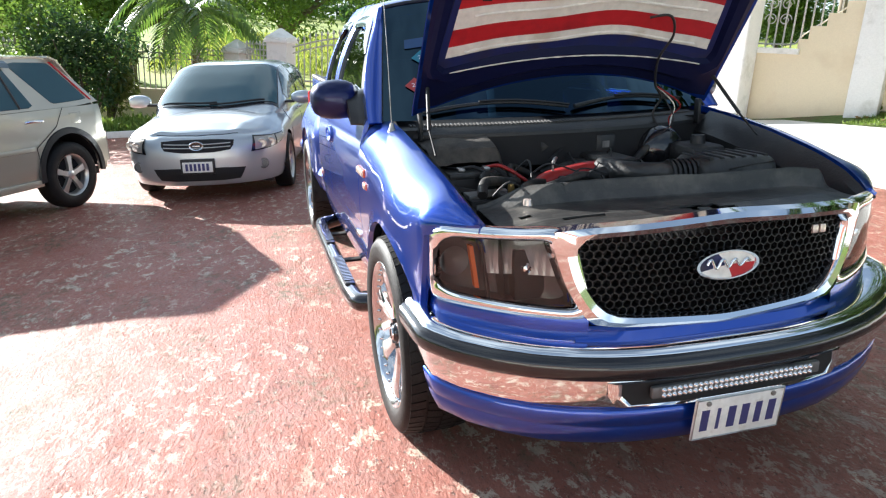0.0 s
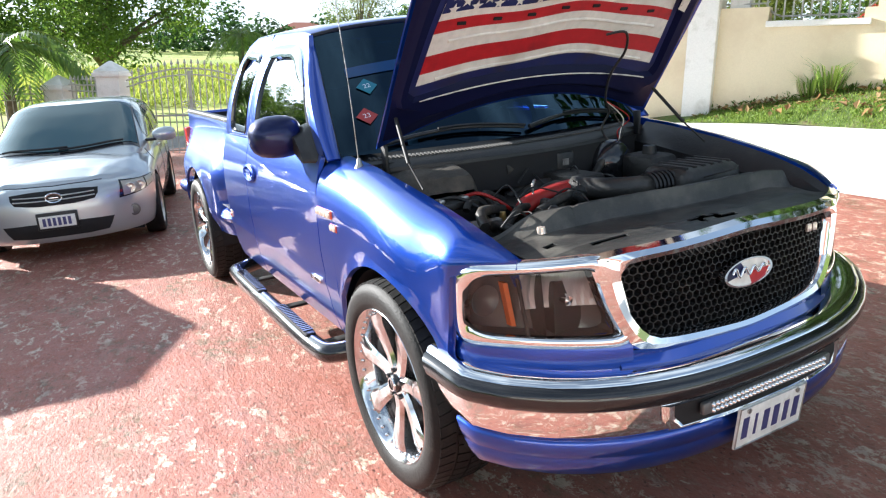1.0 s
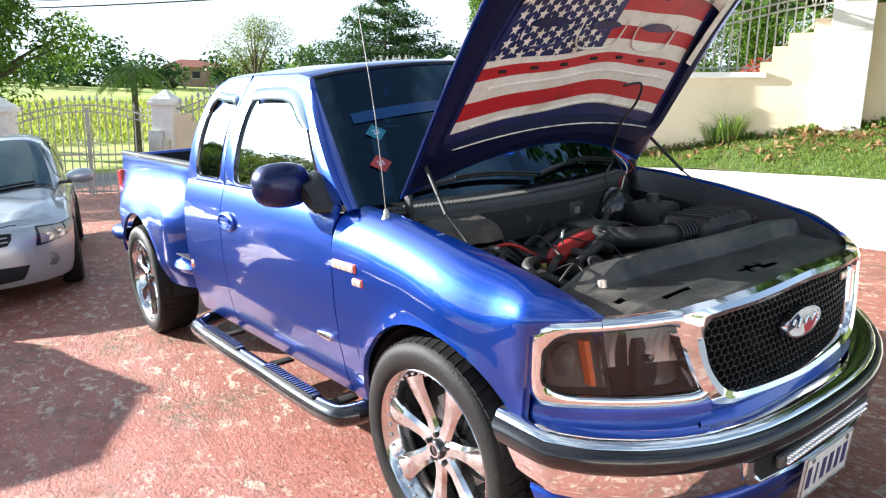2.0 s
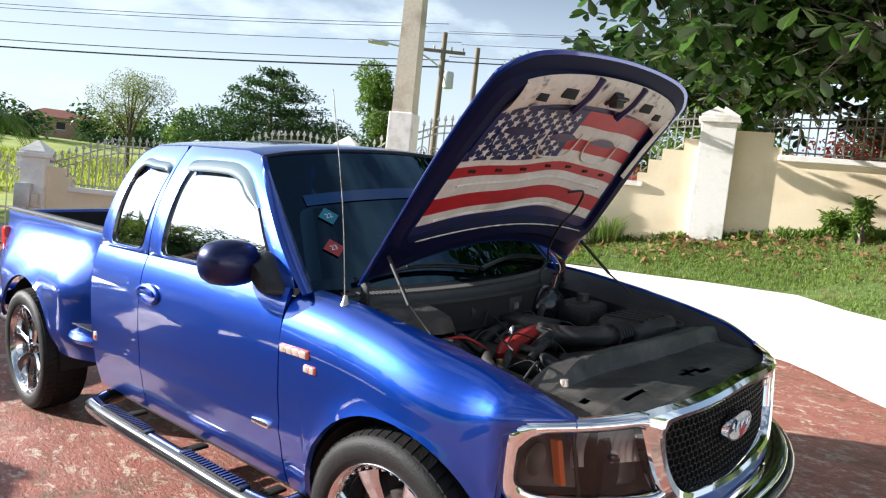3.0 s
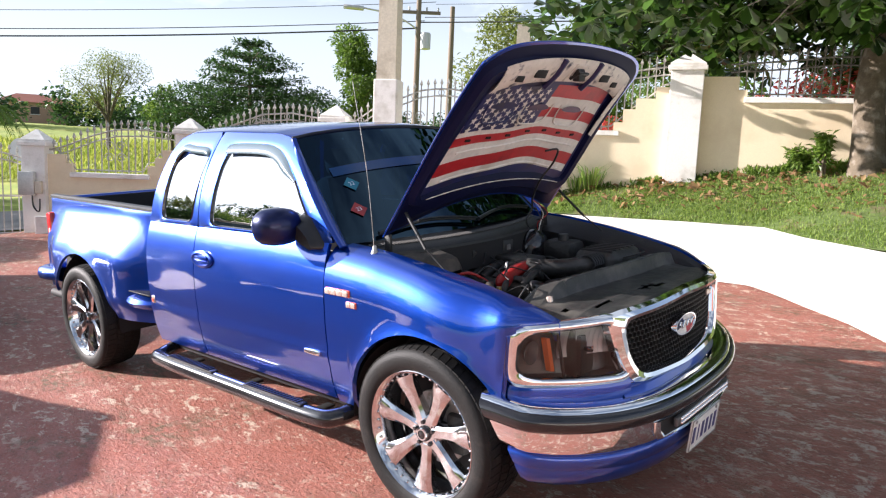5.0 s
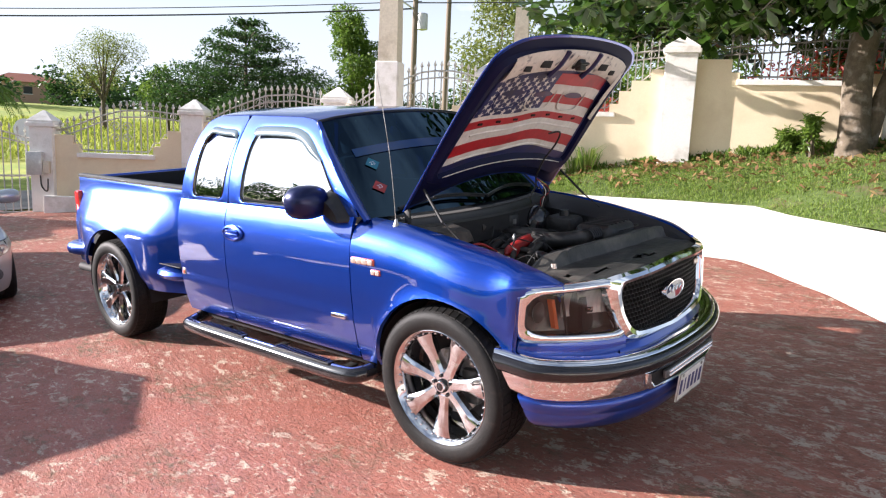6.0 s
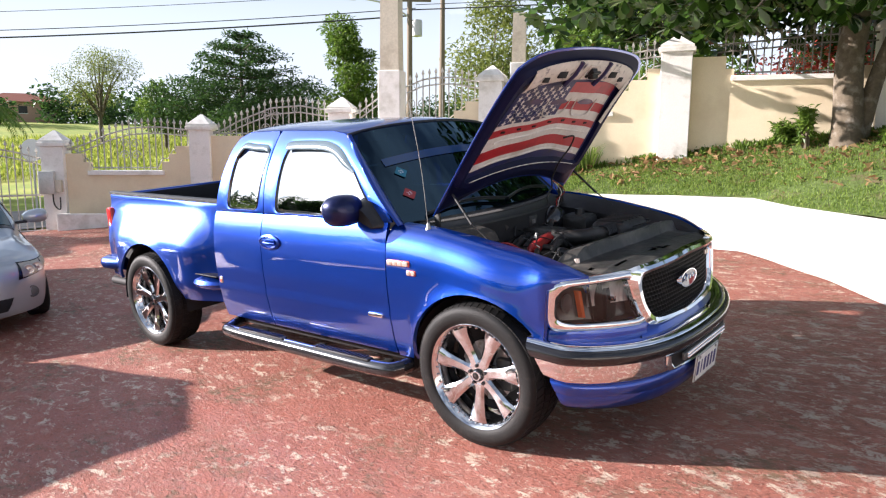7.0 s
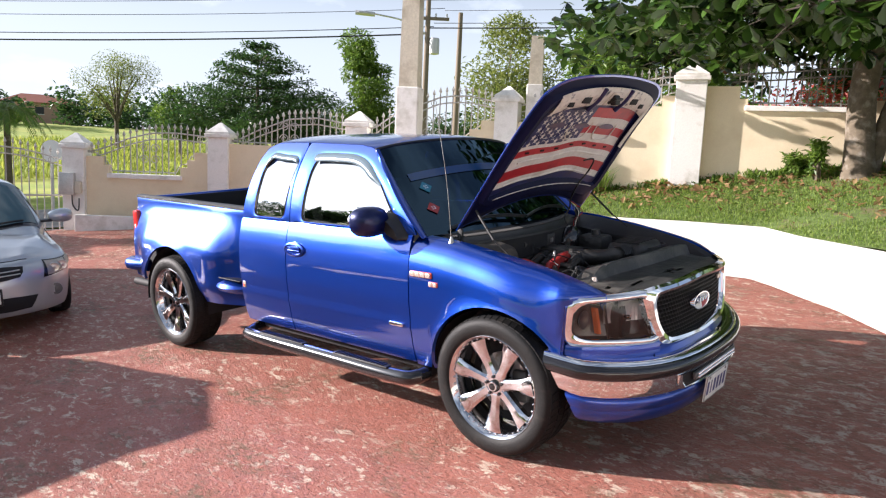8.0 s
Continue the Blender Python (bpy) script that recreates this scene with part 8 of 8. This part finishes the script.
def almond_tree():
    rnd = random.Random(77)
    root = empty("almond_tree", pose(-0.26, 9.42, 1.76), label="large-leaved almond tree spreading over the grass bank", category="tree")
    part("trunk", tube(smoothpath([(0.05, 0, -0.3), (0.0, 0, 0.25), (-0.05, 0, 1.2), (0.05, 0.02, 2.1), (0.12, 0, 3.0), (0.2, 0.0, 4.2)], 4), [0.34, 0.30, 0.27, 0.25, 0.235, 0.225, 0.22, 0.215, 0.21, 0.205, 0.2, 0.2, 0.195, 0.19, 0.185, 0.18, 0.17, 0.16, 0.14, 0.12, 0.1], 14), M_BARK, root)
    part("fork", tube(smoothpath([(0.16, 0.1, -0.1), (0.34, 0.15, 0.9), (0.72, 0.2, 2.2), (1.2, 0.3, 4.0)], 4), [0.17, 0.15, 0.14, 0.13, 0.12, 0.12, 0.11, 0.11, 0.1, 0.1, 0.09, 0.08, 0.07], 10), M_BARK, root)
    tips = []
    for k in range(34):
        a = rnd.uniform(math.radians(165), math.radians(325)) if k < 26 else rnd.uniform(0, 6.28)
        ln = rnd.uniform(2.2, 5.6)
        z0, z1 = rnd.uniform(2.0, 3.4), rnd.uniform(1.8, 3.8)
        d = Vector((math.cos(a), math.sin(a), 0))
        pts = smoothpath([(0.1, 0, z0), d * ln * 0.35 + Vector((0, 0, lerp(z0, z1, 0.6) + 0.3)), d * ln * 0.7 + Vector((0, 0, z1 + 0.2)), d * ln + Vector((0, 0, z1 - 0.1))], 4)
        part("limb", tube(pts, [0.06 * (1 - 0.07 * i) for i in range(len(pts))], 7), M_LIMB, root)
        for i in range(4, len(pts)):
            for j in range(6):
                off = Vector((rnd.gauss(0, 0.55), rnd.gauss(0, 0.55), rnd.gauss(0.1, 0.35)))
                tips.append((pts[i], pts[i] + off))
    for k in range(2100):
        a, q = rnd.uniform(0, 6.28), rnd.uniform(0.7, 5.4)
        p = Vector((q * math.cos(a), q * math.sin(a), 1.95 + 3.0 * rnd.random() ** 1.7 - 0.06 * q + 0.25 * noise.noise(Vector((q * math.cos(a), q * math.sin(a), 0)))))
        if noise.noise(p * 0.8 + Vector((3.1, 0.4, 7.7))) > -0.04:
            tips.append((p, p))
    # low boughs hanging out over the bank before the wall
    for k in range(150):
        p = Vector((rnd.uniform(-2.7, 0.7), rnd.uniform(-1.9, -0.4), 1.70 + 1.1 * rnd.random()))
        if noise.noise(p * 1.1 + Vector((8.0, 2.0, 0.5))) > -0.1:
            tips.append((p + Vector((0.3, 0.5, 0.35)), p))
    leafrows = broad_leaf_mesh()
    verts, faces = [], []
    twigs = bmesh.new()
    for base, tip in tips:
        if (tip - base).length > 0.15:
            tube([base, lerp(base, tip, 0.5) + Vector((0, 0, 0.04)), tip], [0.012, 0.009, 0.006], 4, twigs)
        n = rnd.randint(5, 9)
        for k in range(n):
            a = 2 * math.pi * k / n + rnd.uniform(-0.3, 0.3)
            L = rnd.uniform(0.17, 0.33)
            m = Matrix.Translation(tip) @ Matrix.Rotation(a, 4, "Z") @ Matrix.Rotation(rnd.uniform(-0.3, 1.05), 4, "Y") @ Matrix.Rotation(rnd.uniform(-0.5, 0.5), 4, "X") @ Matrix.Scale(L, 4)
            b0 = len(verts)
            for r in leafrows:
                verts += [tuple(m @ Vector(v)) for v in r]
            for i in range(len(leafrows) - 1):
                for j in (0, 1):
                    q = b0 + 3 * i + j
                    faces.append((q, q + 1, q + 4, q + 3))
    me = bpy.data.meshes.new("leaf")
    me.from_pydata(verts, [], faces)
    me.shade_smooth()
    me.materials.append(M_LEAF_B)
    o = new("leaf", me)
    o.parent = root
    tagged(o, "broad glossy green leaves in rosettes", kind="stuff")
    part("twig", twigs, M_LIMB, root)


almond_tree()


# ---- bank: grass, litter, tufts ----
def bank_z(x, y):
    (ya, za), (yb, zb) = along(KERB, x), along(WALL, x)
    t = (y - ya) / max(0.2, yb - ya)
    return lerp(za, zb, t) + 0.004 + 0.04 * noise.noise(Vector((x * 1.3, y * 1.3, 0)))


def bank_points(rng, n, lo=0.02, hi=0.97, x0=-6.0, x1=4.5, power=1.0):
    out = []
    while len(out) < n:
        x = rng.uniform(x0, x1)
        ya, yb = along(KERB, x)[0], along(WALL, x)[0]
        y = lerp(ya, yb, lo + (hi - lo) * rng.uniform(0, 1) ** power)
        if noise.noise(Vector((x * 0.9, y * 0.9, 5))) > -0.25 or rng.random() < 0.35:
            out.append((x, y, bank_z(x, y)))
    return np.array(out)


me = leaves(60000, lambda rng, n: bank_points(rng, n, 0.0, 0.9), 0.055, 90, -1.0, 0.16, "blades")
me.materials.append(M_GRASS)
tagged(lean(new("grass", me)), "short uneven green grass on the bank", "grass", kind="stuff")
me = leaves(1900, lambda rng, n: bank_points(rng, n, 0.05, 0.98, -6.0, 4.5, 0.33) + np.array([0, 0, 0.03]), 0.10, 91, 0.05, 0.55, "litter", 0.05)
me.materials.append(M_DRY)
tagged(lean(new("fallen_leaves", me)), "scattered brown fallen leaves on the grass", "leaf litter", kind="stuff")
me = leaves(260, lambda rng, n: bank_points(rng, n, 0.06, 0.97, -4.6, 4.5, 0.55) + np.array([0, 0, 0.04]), 0.17, 93, 0.05, 0.55, "large_litter", 0.18)
me.materials.append(M_DRY)
tagged(lean(new("curled_leaves", me)), "large curled brown almond leaves on the grass", "leaf litter", kind="stuff")
me = leaves(5200, lambda rng, n: bank_points(rng, n, 0.86, 0.985, -6.0, 4.5), 0.13, 92, -0.7, 0.3, "weeds")
me.materials.append(M_LEAF)
tagged(lean(new("weeds", me)), "low leafy weeds along the foot of the wall", "weeds", kind="stuff")


def tuft(x, y, h, seed, n=90):
    rnd = random.Random(seed)
    bm = bmesh.new()
    for k in range(n):
        a, r0 = rnd.uniform(0, 6.28), rnd.uniform(0, 0.16)
        d = Vector((math.cos(a), math.sin(a), 0))
        L = h * rnd.uniform(0.6, 1.15)
        b0 = d * r0
        s = Vector((-d.y, d.x, 0)) * 0.010
        mid_, tip = b0 + d * L * 0.28 + Vector((0, 0, L * 0.7)), b0 + d * L * rnd.uniform(0.5, 0.9) + Vector((0, 0, L * rnd.uniform(0.6, 1.0)))
        v = [bm.verts.new(p) for p in (b0 - s, b0 + s, mid_ + s, mid_ - s, tip)]
        bm.faces.new((v[0], v[1], v[2], v[3]))
        bm.faces.new((v[3], v[2], v[4]))
    o = tagged(link("grass_tuft", bm, M_GRASS), "tall tuft of long green grass against the wall", "grass tuft", "grass tufts")
    o.location = SLOPE @ Vector((x, y, bank_z(x, y)))


tuft(-4.35, 8.35, 0.55, 1)
tuft(-4.6, 8.28, 0.4, 2)
tuft(0.9, 9.6, 0.5, 3)
for k, (x, y, h, r) in enumerate(((-0.78, 9.3, 0.8, 0.22), (0.6, 9.0, 0.4, 0.4), (1.3, 9.4, 0.5, 0.6), (-1.2, 9.5, 0.4, 0.3), (2.4, 9.8, 0.7, 0.6))):
    shrub(*(SLOPE @ Vector((x, y, bank_z(x, y) - 0.03))), h, r, M_LEAF, 110 + k, 420, 0.12, "low leafy bush by the almond tree")

# garden strip and meter box by the gate
strip_bm = box(-15.4, -12.6, -10.0, -3.3, -0.05, 0.05, 0.02)
gs = tagged(lean(link("garden_bed", strip_bm, M_SOIL)), "planted garden bed beside the drive", "garden bed", kind="structure")
part("bed_kerb", box(-12.62, -12.5, -10.0, -3.3, -0.05, 0.12, 0.02), M_PIER, gs)
me = leaves(7000, lambda rng, n: np.stack([rng.uniform(-15.3, -12.7, n), rng.uniform(-9.8, -3.4, n), np.full(n, 0.05)], 1), 0.22, 95, -1.0, 0.16, "bed_grass")
me.materials.append(M_GRASS)
tagged(lean(new("bed_grass", me)), "long grass in the garden bed", "grass", kind="stuff")
planter = box(0.0, 2.3, -0.45, -0.30, -0.1, 0.36, 0.015)
pw = tagged(link("planter_wall", planter, M_PIER), "low white planter wall along the boundary wall", "planter", kind="structure")
pw.matrix_world = pose(-13.25, 2.25, -0.3, 0, 0, 47)
mb = empty("meter_box", pose(-13.35, 2.2, -0.36, 0, 0, 46), label="grey electric meter box on the gate pillar", category="meter box")
part("case", box(-0.22, 0.08, -0.40, -0.262, 0.82, 1.28, 0.02), M_GREYMETAL, mb)
part("meter", box(0.08, 0.2, -0.37, -0.262, 0.85, 1.1, 0.015), M_POLE, mb)
part("conduit", tube(smoothpath([(0.0, -0.29, 0.82), (0.02, -0.30, 0.6), (0.12, -0.29, 0.5), (0.14, -0.29, 0.75)], 5), 0.015, 6), M_BLACK, mb)
sg = empty("road_sign", pose(-18.4, 3.6, -0.6, 0, 0, 40), label="round road sign on a thin post", category="road sign")
part("post", tube([(0, 0, 0), (0, 0, 2.1)], 0.03, 8), M_GREYMETAL, sg)
part("disc", lathe([(0.0, -0.03), (0.3, -0.03), (0.3, -0.015), (0.0, -0.015)], 28, "y", None, (0, 0, 1.85)), M_WHITE, sg)
